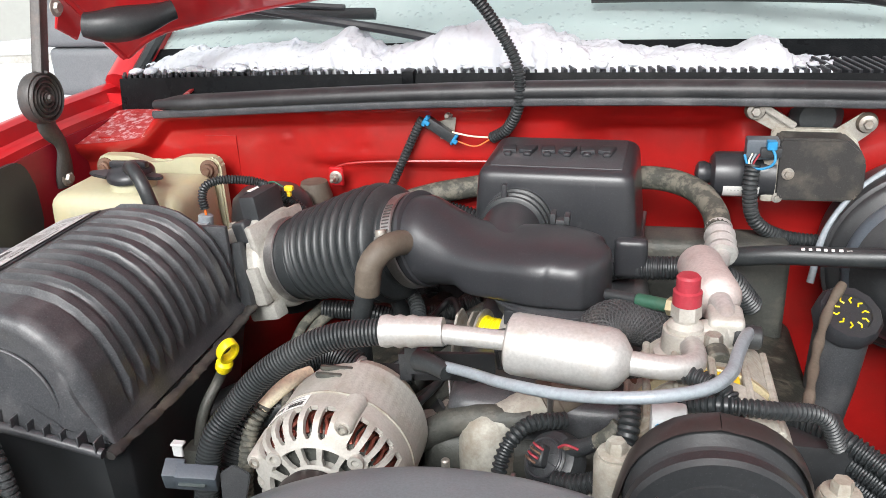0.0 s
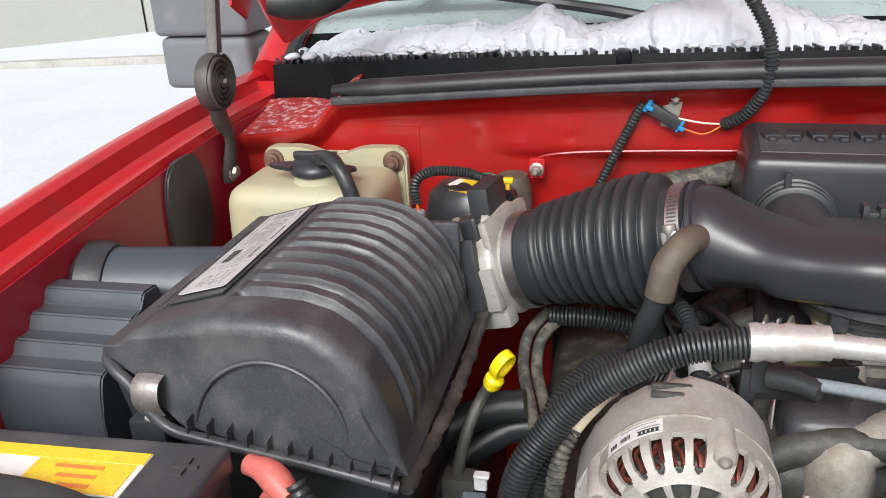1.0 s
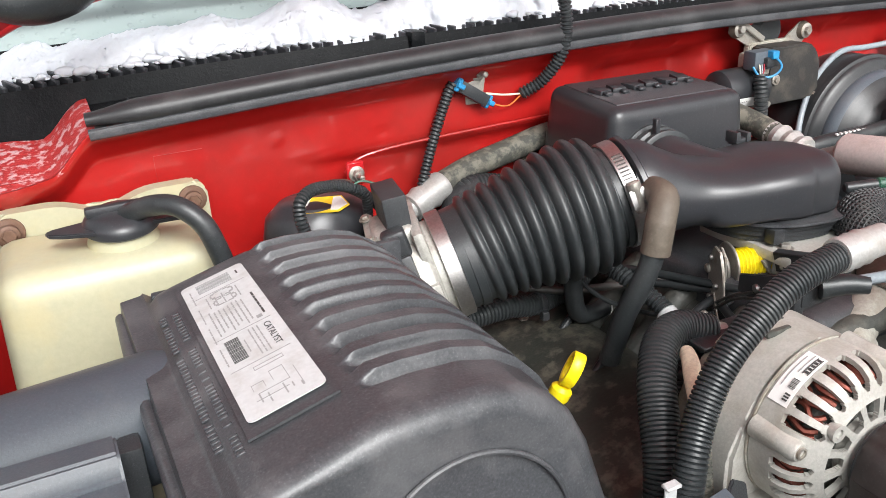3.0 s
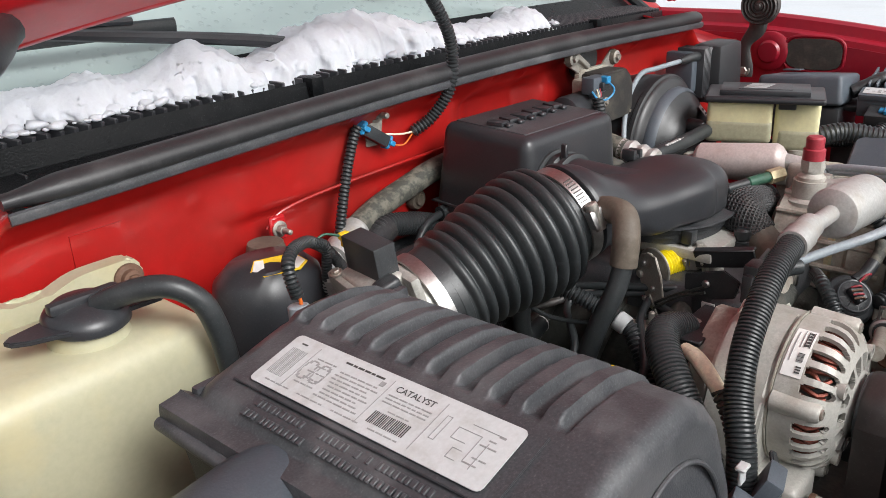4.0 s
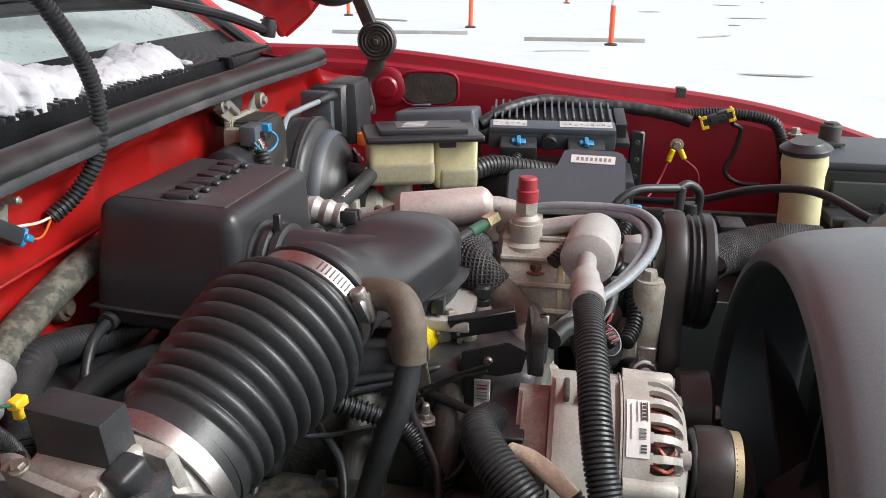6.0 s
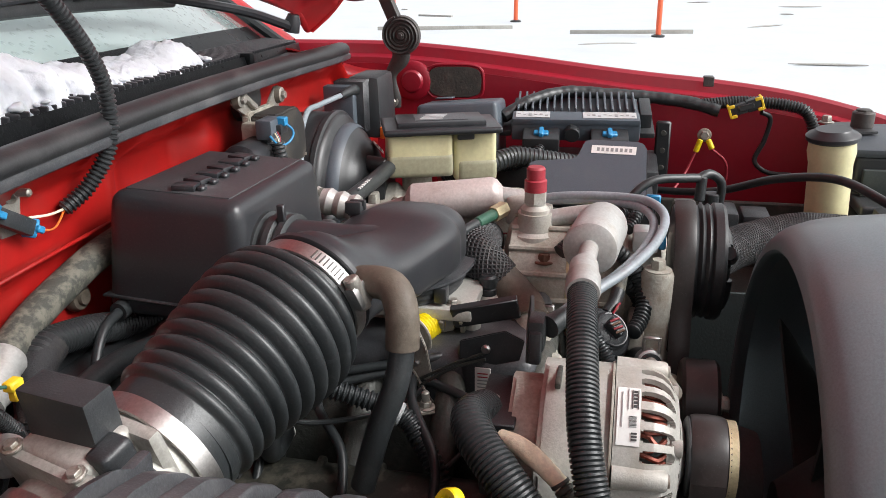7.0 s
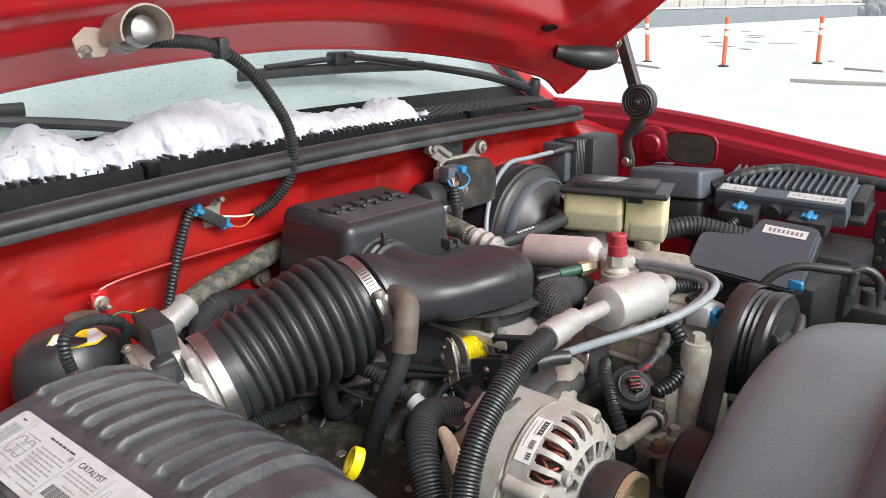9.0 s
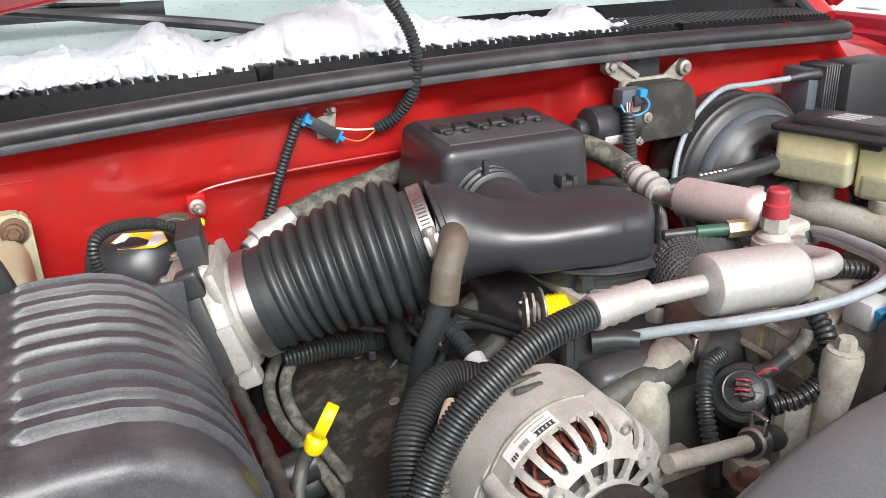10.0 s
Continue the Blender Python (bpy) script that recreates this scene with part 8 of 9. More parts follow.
def relay_cover():
    t = thing("relay_cover", (0.45, 0.58, 1.0), "dark grey relay centre cover with a printed strip", "cover")
    m = pose(0.447, 0.578, 1.060, 0, -42, -4)
    o = [(-0.052, 0.092), (-0.056, -0.068), (-0.046, -0.078), (0.048, -0.072), (0.056, -0.062), (0.056, 0.012), (0.050, 0.020), (0.022, 0.022), (0.016, 0.030), (0.014, 0.088), (0.006, 0.096)]
    part("panel", sheet(o, 0.022, m, 0.003), PLASTIC_GREY, t)
    part("rim", sheet([(x * 1.03, y * 1.02) for x, y in o], 0.010, m, 0.002), PLASTIC, t)
    l = part("label", sheet([(0.030, -0.058), (0.044, -0.058), (0.044, 0.006), (0.030, 0.006)], 0.0006, m @ pose(0, 0, 0.0222)), PAPER, t, "white printed strip")
    for k in range(8):
        part("print_bar", sheet([(0.034, -0.052 + 0.0066 * k), (0.040, -0.052 + 0.0066 * k), (0.040, -0.048 + 0.0066 * k), (0.034, -0.048 + 0.0066 * k)], 0.0003, m @ pose(0, 0, 0.0229)), INK_GREY, l)
    part("base", box(0.42, 0.56, 0.49, 0.66, 0.93, 1.035, 0.008, 2), PLASTIC, t)


relay_cover()


def washer_bottle():
    t = thing("washer_bottle", (0.47, 0.27, 0.95), "translucent washer bottle with a black snap cap", "bottle")
    part("neck", lathe([(0.040, 0), (0.029, 0.35), (0.029, 0.80), (0.032, 0.90), (0.030, 1)], (0.475, 0.246, 0.95), (0.468, 0.256, 1.126), 32), CREAM_YELLOW, t)
    part("cap", lathe([(0.033, 0), (0.0355, 0.15), (0.0355, 0.45), (0.033, 0.6), (0.025, 0.85), (0.023, 1.0), (0.0005, 1.0)], (0.468, 0.256, 1.124), (0.467, 0.257, 1.140), 32), GLOSS, t, "black snap cap")
    part("cap_tab", box(0.462, 0.474, 0.278, 0.290, 1.126, 1.131, 0.002, 1), GLOSS, t)
    u = thing("second_battery_cover", (0.60, 0.16, 0.95), "dusty grey plastic deck at the radiator support with a dark slot", "cover")
    part("shell", box(0.535, 0.70, 0.04, 0.205, 0.95, 1.088, 0.008, 3), PLASTIC, u)
    part("top_plate", box(0.530, 0.735, 0.02, 0.210, 1.086, 1.098, 0.004, 2), DUCT_GREY, u)
    part("front_slot", box(0.520, 0.532, 0.06, 0.195, 1.030, 1.070, 0.003, 2), VOID, u, "dark slot in the front edge")
    part("front_ledge", box(0.470, 0.545, 0.03, 0.205, 1.012, 1.030, 0.006, 3), PLASTIC, u)
    part("ledge_knob", lathe([(0.006, 0), (0.007, 0.5), (0.004, 1)], (0.505, 0.125, 1.029), (0.505, 0.125, 1.046), 12), PLASTIC, u)
    part("bracket", sheet([(-0.03, -0.03), (0.05, -0.035), (0.055, 0.0), (0.01, 0.04), (-0.03, 0.03)], 0.004, pose(0.655, 0.19, 1.1, 0, 0, 20), 0.001), BLACK_STEEL, u)
    part("bracket_bolt", join(rod((0.672, 0.168, 1.103), (0.672, 0.168, 1.128), 0.017, 20), hexbolt((0.672, 0.168, 1.127), (0, 0, 1), 0.012, 0.004, 0.015)), DARK_ARM, u)
    part("stud_nut", hexbolt((0.70, 0.215, 1.104), (0, 0, 1), 0.008, 0.010, 0.012), ZINC, u)
    v = thing("radiator_cover", (0.36, 0.2, 1.0), "grey plastic radiator cover panel", "cover")
    part("panel", box(0.29, 0.44, 0.04, 0.20, 0.98, 1.04, 0.008, 2), PLASTIC, v)


washer_bottle()


def fender_bits():
    t = thing("fender_clip", (0.775, 0.397, 1.16), "dull steel clip on the fender lip", "clip")
    part("clip", join(box(0.768, 0.788, 0.390, 0.408, 1.160, 1.165, 0.002, 1), box(0.767, 0.770, 0.390, 0.408, 1.148, 1.165, 0.001, 1)), DARK_ARM, t)
    u = thing("ground_stud", (0.735, 0.40, 1.05), "grounding stud with yellow ring terminals", "terminal")
    part("plate", box(0.726, 0.730, 0.392, 0.412, 1.062, 1.080, 0.002, 1), DARK_ARM, u)
    part("nut", hexbolt((0.724, 0.402, 1.072), (-1, 0, 0), 0.008, 0.008, 0.012), ZINC, u)
    part("ring_terminal", rod((0.716, 0.396, 1.066), (0.712, 0.388, 1.050), 0.005, 12), YELLOW, u, "yellow ring terminal")
    part("ring_terminal", rod((0.716, 0.408, 1.066), (0.714, 0.415, 1.044), 0.005, 12), YELLOW, u)
    part("lead", sweep([(0.712, 0.388, 1.05), (0.71, 0.365, 1.03), (0.715, 0.36, 1.0), (0.71, 0.37, 0.97)], 0.002, 8, 0.005), RED_CAP, u)
    part("lead", sweep([(0.714, 0.415, 1.044), (0.70, 0.43, 1.01), (0.66, 0.45, 0.99)], 0.002, 8, 0.005), RED_CAP, u)
    v = thing("fender_harness", (0.73, 0.5, 1.1), "black loomed harness clipped along the fender with a yellow-locked plug", "wiring")
    part("taped_trunk", sweep([(0.64, 0.74, 1.110), (0.67, 0.70, 1.132), (0.715, 0.64, 1.142), (0.735, 0.56, 1.136), (0.745, 0.48, 1.130), (0.742, 0.42, 1.122), (0.735, 0.38, 1.112)], lambda q, n: 0.0108 + 0.0004 * math.sin(q * 150) + 0.0003 * math.sin(q * 410), 14, 0.003), RUBBER, v, "tape-wrapped black trunk")
    part("conduit", loom([(0.742, 0.41, 1.121), (0.750, 0.34, 1.126), (0.746, 0.268, 1.122), (0.742, 0.233, 1.105), (0.738, 0.215, 1.04), (0.73, 0.21, 0.97)], 0.0095, 0.005, 0.001), RUBBER, v)
    plug_m = Matrix.Translation((0.731, 0.339, 1.121)) @ pose(0, 0, 0, -20, 0, 0)
    plug = join(box(-0.010, 0.010, -0.026, -0.002, -0.010, 0.010, 0.002, 2), box(-0.009, 0.009, -0.002, 0.026, -0.009, 0.009, 0.002, 2), box(-0.012, -0.009, -0.014, 0.012, -0.004, 0.006, 0.001, 1))
    plug.transform(plug_m)
    plug = part("inline_plug", plug, PLASTIC, v)
    for y, d in ((-0.027, 1), (0.027, -1)):
        lock = join(box(-0.0125, -0.009, y - 0.002, y + 0.002, -0.011, 0.011, 0.0008, 1), box(-0.013, -0.009, min(y, y + d * 0.010), max(y, y + d * 0.010), 0.006, 0.0115, 0.0008, 1), box(-0.013, -0.009, min(y, y + d * 0.010), max(y, y + d * 0.010), -0.0115, -0.006, 0.0008, 1), box(-0.011, 0.011, y - 0.002, y + 0.002, 0.008, 0.0115, 0.0008, 1))
        lock.transform(plug_m)
        part("plug_lock", lock, YELLOW_LABEL, plug, "yellow lock")
    part("branch_lead", sweep([(0.732, 0.312, 1.112), (0.742, 0.295, 1.10), (0.748, 0.300, 1.06), (0.748, 0.312, 1.025), (0.746, 0.290, 1.005), (0.744, 0.25, 1.002)], 0.0042, 10, 0.005), RUBBER, v)
    w = thing("side_bracket", (0.70, 0.47, 1.0), "black slotted bracket on the inner fender", "bracket")
    part("strip", box(0.690, 0.700, 0.460, 0.485, 1.0, 1.10, 0.003, 1), BLACK_STEEL, w)
    for z in (1.02, 1.05, 1.08):
        part("hole_plug", rod((0.689, 0.472, z), (0.692, 0.472, z), 0.005, 12, 0.0008), IRON, w)


fender_bits()


def corner_hoses():
    t = thing("braided_hose", (0.35, 0.38, 1.0), "braided black radiator hose at the front of the bay", "hose")
    part("woven_threads", braid([(0.20, 0.45, 0.985), (0.25, 0.43, 1.006), (0.30, 0.400, 1.012), (0.345, 0.355, 1.014), (0.38, 0.30, 1.016), (0.40, 0.24, 1.010)], 0.0262, 22, 0.09, 0.0008), BRAID, t, "woven grey threads")
    part("sleeve", sweep([(0.20, 0.45, 0.985), (0.25, 0.43, 1.006), (0.30, 0.400, 1.012), (0.345, 0.355, 1.014), (0.38, 0.30, 1.016), (0.40, 0.24, 1.010)], 0.026, 20, 0.006), CLOTH, t)
    u = thing("purge_solenoid", (0.40, 0.41, 0.98), "black solenoid block with a bent tube and lime cap", "solenoid")
    part("block", box(0.372, 0.432, 0.380, 0.430, 0.99, 1.040, 0.006, 2), PLASTIC, u)
    part("nozzle", rod((0.400, 0.415, 1.038), (0.400, 0.415, 1.060), 0.012, 16), PLASTIC, u)
    part("bent_tube", sweep([(0.400, 0.405, 1.040), (0.395, 0.405, 1.075), (0.386, 0.422, 1.090), (0.376, 0.436, 1.086)], 0.0062, 12, 0.004), RUBBER, u)
    part("plug", box(0.395, 0.45, 0.335, 0.372, 1.005, 1.030, 0.004, 2), PLASTIC, u)
    part("lime_cap", lathe([(0.012, 0), (0.012, 0.6), (0.007, 0.7), (0.007, 1)], (0.325, 0.435, 1.0), (0.325, 0.435, 1.026), 18), LIME, u, "lime green cap")
    v = thing("vapour_hose", (0.35, 0.5, 1.05), "thin black vapour hose with a blue tag", "hose")
    part("hose", sweep([(0.30, 0.545, 1.00), (0.32, 0.53, 1.06), (0.34, 0.50, 1.088), (0.365, 0.455, 1.088), (0.380, 0.430, 1.085)], 0.006, 12, 0.005), RUBBER, v)
    part("tube_end", rod((0.378, 0.432, 1.088), (0.374, 0.434, 1.055), 0.007, 14), RUBBER, v)
    part("blue_tag", box(0.345, 0.352, 0.485, 0.505, 1.055, 1.068, 0.002, 1), BLUE, v, "blue tag")
    w = thing("overflow_hose", (0.38, 0.33, 1.05), "long thin black overflow hose across the corner", "hose")
    part("hose", sweep([(0.70, 0.55, 0.99), (0.60, 0.48, 1.005), (0.50, 0.40, 1.035), (0.42, 0.33, 1.078), (0.35, 0.27, 1.098), (0.28, 0.22, 1.085)], 0.0058, 12, 0.008), RUBBER, w)
    x = thing("wire_loom", (0.50, 0.70, 1.05), "black banded harness from the bulkhead to the control module", "wiring", "wire looms")
    part("conduit", loom([(0.42, 0.80, 1.05), (0.46, 0.735, 1.072), (0.49, 0.70, 1.078), (0.51, 0.655, 1.070), (0.53, 0.61, 1.060)], 0.015, 0.007, 0.0008), RUBBER, x)
    y = thing("steering_reservoir", (0.272, 0.82, 0.95), "dark power steering reservoir with a ridged black cap", "reservoir")
    n = V((0.18, -0.50, 0.85)).normalized()
    q = V((0.270, 0.826, 1.034))
    part("body", lathe([(0.022, 0), (0.026, 0.4), (0.028, 0.9), (0.024, 1.0)], (0.262, 0.835, 0.90), q - n * 0.006, 26), PLASTIC_DUSTY, y)
    cap = part("cap", lathe([(0.030, 0), (0.0345, 0.1), (0.0345, 0.75), (0.031, 1), (0.022, 1.0), (0.021, 0.86), (0.0005, 0.86)], q - n * 0.008, q + n * 0.012, 12, cap=False), GLOSS, y, "ridged black cap")
    a = n.orthogonal().normalized()
    b = n.cross(a)
    for k in range(10):
        g = 2 * math.pi * k / 10
        p0 = q + n * 0.0105
        part("yellow_mark", sweep([p0 + a * (0.012 * math.cos(g)) + b * (0.012 * math.sin(g)), p0 + a * (0.0155 * math.cos(g + 0.15)) + b * (0.0155 * math.sin(g + 0.15)), p0 + a * (0.019 * math.cos(g)) + b * (0.019 * math.sin(g))], 0.0009, 6, 0.003), YELLOW, cap, "yellow moulded mark")
    z = thing("steering_hose", (0.26, 0.7, 0.95), "rusty steel and black rubber steering hoses", "hose")
    part("steel_line", sweep([(0.262, 0.83, 1.07), (0.245, 0.80, 1.055), (0.225, 0.74, 1.035), (0.205, 0.66, 1.02), (0.185, 0.60, 1.01)], lambda s, n: 0.0048 + 0.0008 * math.sin(s * 160), 12, 0.005), RUBBER_BROWN, z, "rusty steel line")
    for k in range(4):
        d = 0.016 * k
        part("loomed_lead", loom([(0.17, 0.62, 1.045 - d), (0.22, 0.585, 1.045 - d), (0.27, 0.545, 1.02 - d), (0.30, 0.50, 0.97 - d), (0.305, 0.46, 0.90 - d)], 0.0085, 0.0045), RUBBER, z)
    part("bracket_plate", box(0.17, 0.225, 0.575, 0.63, 1.0, 1.045, 0.006, 2), BLACK_STEEL, z)



corner_hoses()


# ---- hoses, cables and small fittings ----
def dipstick():
    t = thing("oil_dipstick", (-0.36, 0.625, 0.9), "yellow oil dipstick handle on a bent tube", "dipstick")
    a, b = V((-0.3425, 0.6345, 1.036)), V((-0.3275, 0.6280, 1.0690))
    up = (b - a).normalized()
    n = up.cross(V((0.28, 0.82, -0.50))).normalized()
    mid = a.lerp(b, 0.62)
    ring = lathe([(0.0072, 0.0), (0.0080, -0.06), (0.0100, -0.06), (0.0106, 0.05), (0.0106, 0.95), (0.0100, 1.06), (0.0080, 1.06), (0.0072, 1.0), (0.0072, 0.0)], mid - n * 0.0042, mid + n * 0.0042, 36, cap=False)
    ring.transform(Matrix.Translation(mid) @ Matrix.Scale(1.36, 4, up) @ Matrix.Translation(-mid))
    part("loop_handle", ring, YELLOW, t, "yellow loop handle")
    part("stem_boss", lathe([(0.0065, 0), (0.0085, 0.3), (0.0085, 0.8), (0.006, 1)], a - up * 0.006, a + up * 0.008, 16), YELLOW, t)
    part("tube", sweep([a - up * 0.004, a - up * 0.022 + V((-0.002, 0, 0)), (-0.366, 0.618, 0.985), (-0.376, 0.61, 0.92), (-0.38, 0.60, 0.80)], 0.0055, 12, 0.008), IRON, t)
    part("bracket", box(-0.385, -0.355, 0.60, 0.62, 0.93, 0.955, 0.003, 2), IRON, t)


dipstick()


def heater_hoses():
    t = thing("heater_hose", (-0.25, 0.62, 0.9), "large ribbed black loom beside the alternator", "hose")
    part("hose", loom([(-0.200, 0.630, 1.050), (-0.227, 0.636, 1.058), (-0.252, 0.627, 1.056), (-0.273, 0.607, 1.044), (-0.286, 0.588, 1.026), (-0.299, 0.565, 0.998), (-0.31, 0.55, 0.95), (-0.315, 0.54, 0.88)], 0.0140, 0.0034, 0.0009, 18), RUBBER, t)
    part("end_fitting", lathe([(0.012, 0), (0.0138, 0.2), (0.0115, 0.3), (0.0138, 0.5), (0.0115, 0.6), (0.0115, 1)], (-0.206, 0.632, 1.052), (-0.180, 0.622, 1.036), 22), TUBE, t, "crimped alloy end")
    u = thing("wire_loom", (-0.28, 0.55, 0.9), "thin grey corrugated loom beside the alternator", "wiring", "wire looms")
    part("conduit", loom([(-0.269, 0.568, 1.041), (-0.278, 0.553, 1.022), (-0.283, 0.540, 0.98), (-0.284, 0.530, 0.92), (-0.284, 0.525, 0.86)], 0.0062, 0.005), RUBBER_GREY, u)
    v = thing("loom_bracket", (-0.31, 0.52, 0.95), "slate grey plastic clip block holding the looms", "clip")
    tilt = pose(0, 0, 0, 26, 8, 14)
    part("block", box(-0.328, -0.292, 0.502, 0.516, 0.990, 1.014, 0.002, 2, m=tilt), PLASTIC_GREY, v)
    part("slit", box(-0.323, -0.300, 0.4985, 0.5045, 1.0005, 1.0018, 0.0004, 1, m=tilt), VOID, v)
    part("side_block", box(-0.349, -0.331, 0.512, 0.530, 0.980, 1.006, 0.002, 2, m=tilt), PLASTIC_GREY, v)
    part("wing", sheet([(0.0, -0.014), (0.020, -0.018), (0.026, 0.006), (0.012, 0.016), (0.0, 0.010)], 0.003, pose(-0.290, 0.512, 0.996, 70, 0, 20), 0.001), PLASTIC, v)
    part("pale_clip", join(box(-0.338, -0.328, 0.520, 0.523, 1.012, 1.026, 0.001, 1), box(-0.338, -0.326, 0.518, 0.526, 1.024, 1.027, 0.001, 1)), PAPER_WORN, v, "pale plastic clip")
    w = thing("coolant_hose", (-0.34, 0.7, 0.9), "pair of dusty black hoses low beside the air cleaner", "hose")
    part("upper_pipe", sweep([(-0.47, 0.57, 0.88), (-0.44, 0.63, 0.91), (-0.404, 0.695, 0.935), (-0.36, 0.712, 0.955), (-0.325, 0.715, 0.962)], 0.016, 16, 0.01), RUBBER, w)
    part("lower_pipe", sweep([(-0.45, 0.58, 0.85), (-0.42, 0.64, 0.88), (-0.385, 0.70, 0.905), (-0.345, 0.725, 0.925), (-0.315, 0.73, 0.93)], 0.015, 16, 0.01), RUBBER, w)
    x = thing("small_elbow", (-0.25, 0.76, 1.0), "small black vacuum elbow with a pale clip", "hose")
    part("elbow", sweep([(-0.215, 0.80, 1.07), (-0.205, 0.808, 1.01), (-0.195, 0.812, 0.985), (-0.178, 0.814, 0.980), (-0.158, 0.815, 0.982)], 0.0095, 14, 0.004), RUBBER, x)
    part("clip", lathe([(0.0085, 0), (0.0098, 0.5), (0.0085, 1)], (-0.160, 0.815, 0.982), (-0.156, 0.815, 0.982), 18, cap=False), PAPER, x)
    y = thing("wire_loom", (-0.25, 0.80, 1.0), "black corrugated loom below the bellows", "wiring", "wire looms")
    part("conduit", loom([(-0.33, 0.93, 1.03), (-0.265, 0.88, 1.046), (-0.22, 0.83, 1.050), (-0.184, 0.785, 1.045), (-0.170, 0.745, 1.031), (-0.1655, 0.708, 1.016), (-0.174, 0.688, 0.998), (-0.189, 0.668, 0.972), (-0.205, 0.652, 0.94), (-0.216, 0.642, 0.89)], 0.0080, 0.0046), RUBBER, y)
    z = thing("loom_clip", (-0.160, 0.70, 1.0), "pale zinc clip with a stud holding the loom", "clip")
    part("collar", lathe([(0.0092, 0), (0.0104, 0.1), (0.0104, 0.9), (0.0092, 1)], (-0.1665, 0.718, 1.020), (-0.1660, 0.706, 1.0145), 20, cap=False), PAPER_WORN, z)
    part("plate", sheet([(-0.006, -0.008), (0.026, -0.008), (0.030, 0.004), (0.016, 0.009), (-0.006, 0.009)], 0.002, pose(-0.160, 0.706, 1.014, 12, 8, -50), 0.0006), ZINC, z)
    part("stud", join(hexbolt((-0.146, 0.690, 1.012), (0, 0, 1), 0.0055, 0.005, 0.008), rod((-0.146, 0.690, 1.015), (-0.146, 0.690, 1.028), 0.0034, 10)), ZINC, z)


heater_hoses()


def throttle_cables():
    t = thing("throttle_cable", (0.05, 0.53, 1.08), "pair of grey control cables swept in a loop over the engine", "cable")
    a = [(-0.113, 0.587, 1.087), (-0.073, 0.552, 1.102), (-0.043, 0.526, 1.112), (0.007, 0.503, 1.121), (0.057, 0.495, 1.129), (0.099, 0.508, 1.131), (0.120, 0.536, 1.129), (0.130, 0.574, 1.126), (0.140, 0.612, 1.120), (0.150, 0.645, 1.108)]
    part("outer_cable", sweep(a, 0.0046, 12, 0.006), WIRE_GREY, t, "pale grey cable")
    part("outer_cable", sweep([V(p) + V((0.003, 0.010, -0.007)) for p in a], 0.0042, 12, 0.006), WIRE_GREY, t)
    part("boot", sweep([(-0.128, 0.590, 1.088), (-0.112, 0.580, 1.090), (-0.098, 0.569, 1.090)], lambda s, n: 0.010 - 0.003 * s / n, 12, 0.003), RUBBER, t)
    tag = part("white_tag", box(-0.1145, -0.1130, 0.6395, 0.6535, 1.0085, 1.0375, 0.0006, 1), PAPER, t, "white tag")
    for k in range(5):
        part("print_bar", box(-0.1152, -0.1146, 0.6420, 0.6510, 1.0185 + 0.0033 * k, 1.0195 + 0.0033 * k, 0), INK_GREY if k < 3 else RED_CAP, tag)
    u = thing("sensor_plug", (0.07, 0.49, 1.08), "grey sensor plug with a blue tag", "connector")
    part("body", box(0.066, 0.092, 0.498, 0.524, 1.086, 1.110, 0.004, 2), PAPER_WORN, u)
    part("blue_lock", join(box(0.069, 0.090, 0.4915, 0.499, 1.098, 1.107, 0.0015, 1), box(0.074, 0.085, 0.4905, 0.498, 1.088, 1.099, 0.0015, 1)), BLUE, u, "blue lock")
    part("lead", loom([(0.088, 0.530, 1.104), (0.115, 0.520, 1.112), (0.150, 0.525, 1.108), (0.19, 0.55, 1.09), (0.21, 0.57, 1.05)], 0.006, 0.0045), RUBBER, u)
    w = thing("wire_loom", (0.13, 0.55, 1.05), "black corrugated loom looping over the compressor", "wiring", "wire looms")
    part("conduit", loom([(0.045, 0.595, 1.09), (0.075, 0.565, 1.112), (0.11, 0.545, 1.113), (0.125, 0.53, 1.10), (0.115, 0.515, 1.05), (0.11, 0.51, 0.99)], 0.007, 0.0045), RUBBER, w)

    z = thing("wire_loom", (0.07, 0.76, 1.08), "thick corrugated loom behind the duct with a teal band", "wiring", "wire looms")
    part("conduit", loom([(-0.005, 0.885, 1.025), (0.028, 0.857, 1.063), (0.073, 0.846, 1.071), (0.115, 0.843, 1.073), (0.152, 0.857, 1.058), (0.185, 0.885, 1.012)], 0.0128, 0.0052), RUBBER, z)
    part("teal_band", rod((0.102, 0.8435, 1.0725), (0.114, 0.843, 1.073), 0.0140, 18, 0.001), GREEN, z, "faded teal band")


throttle_cables()


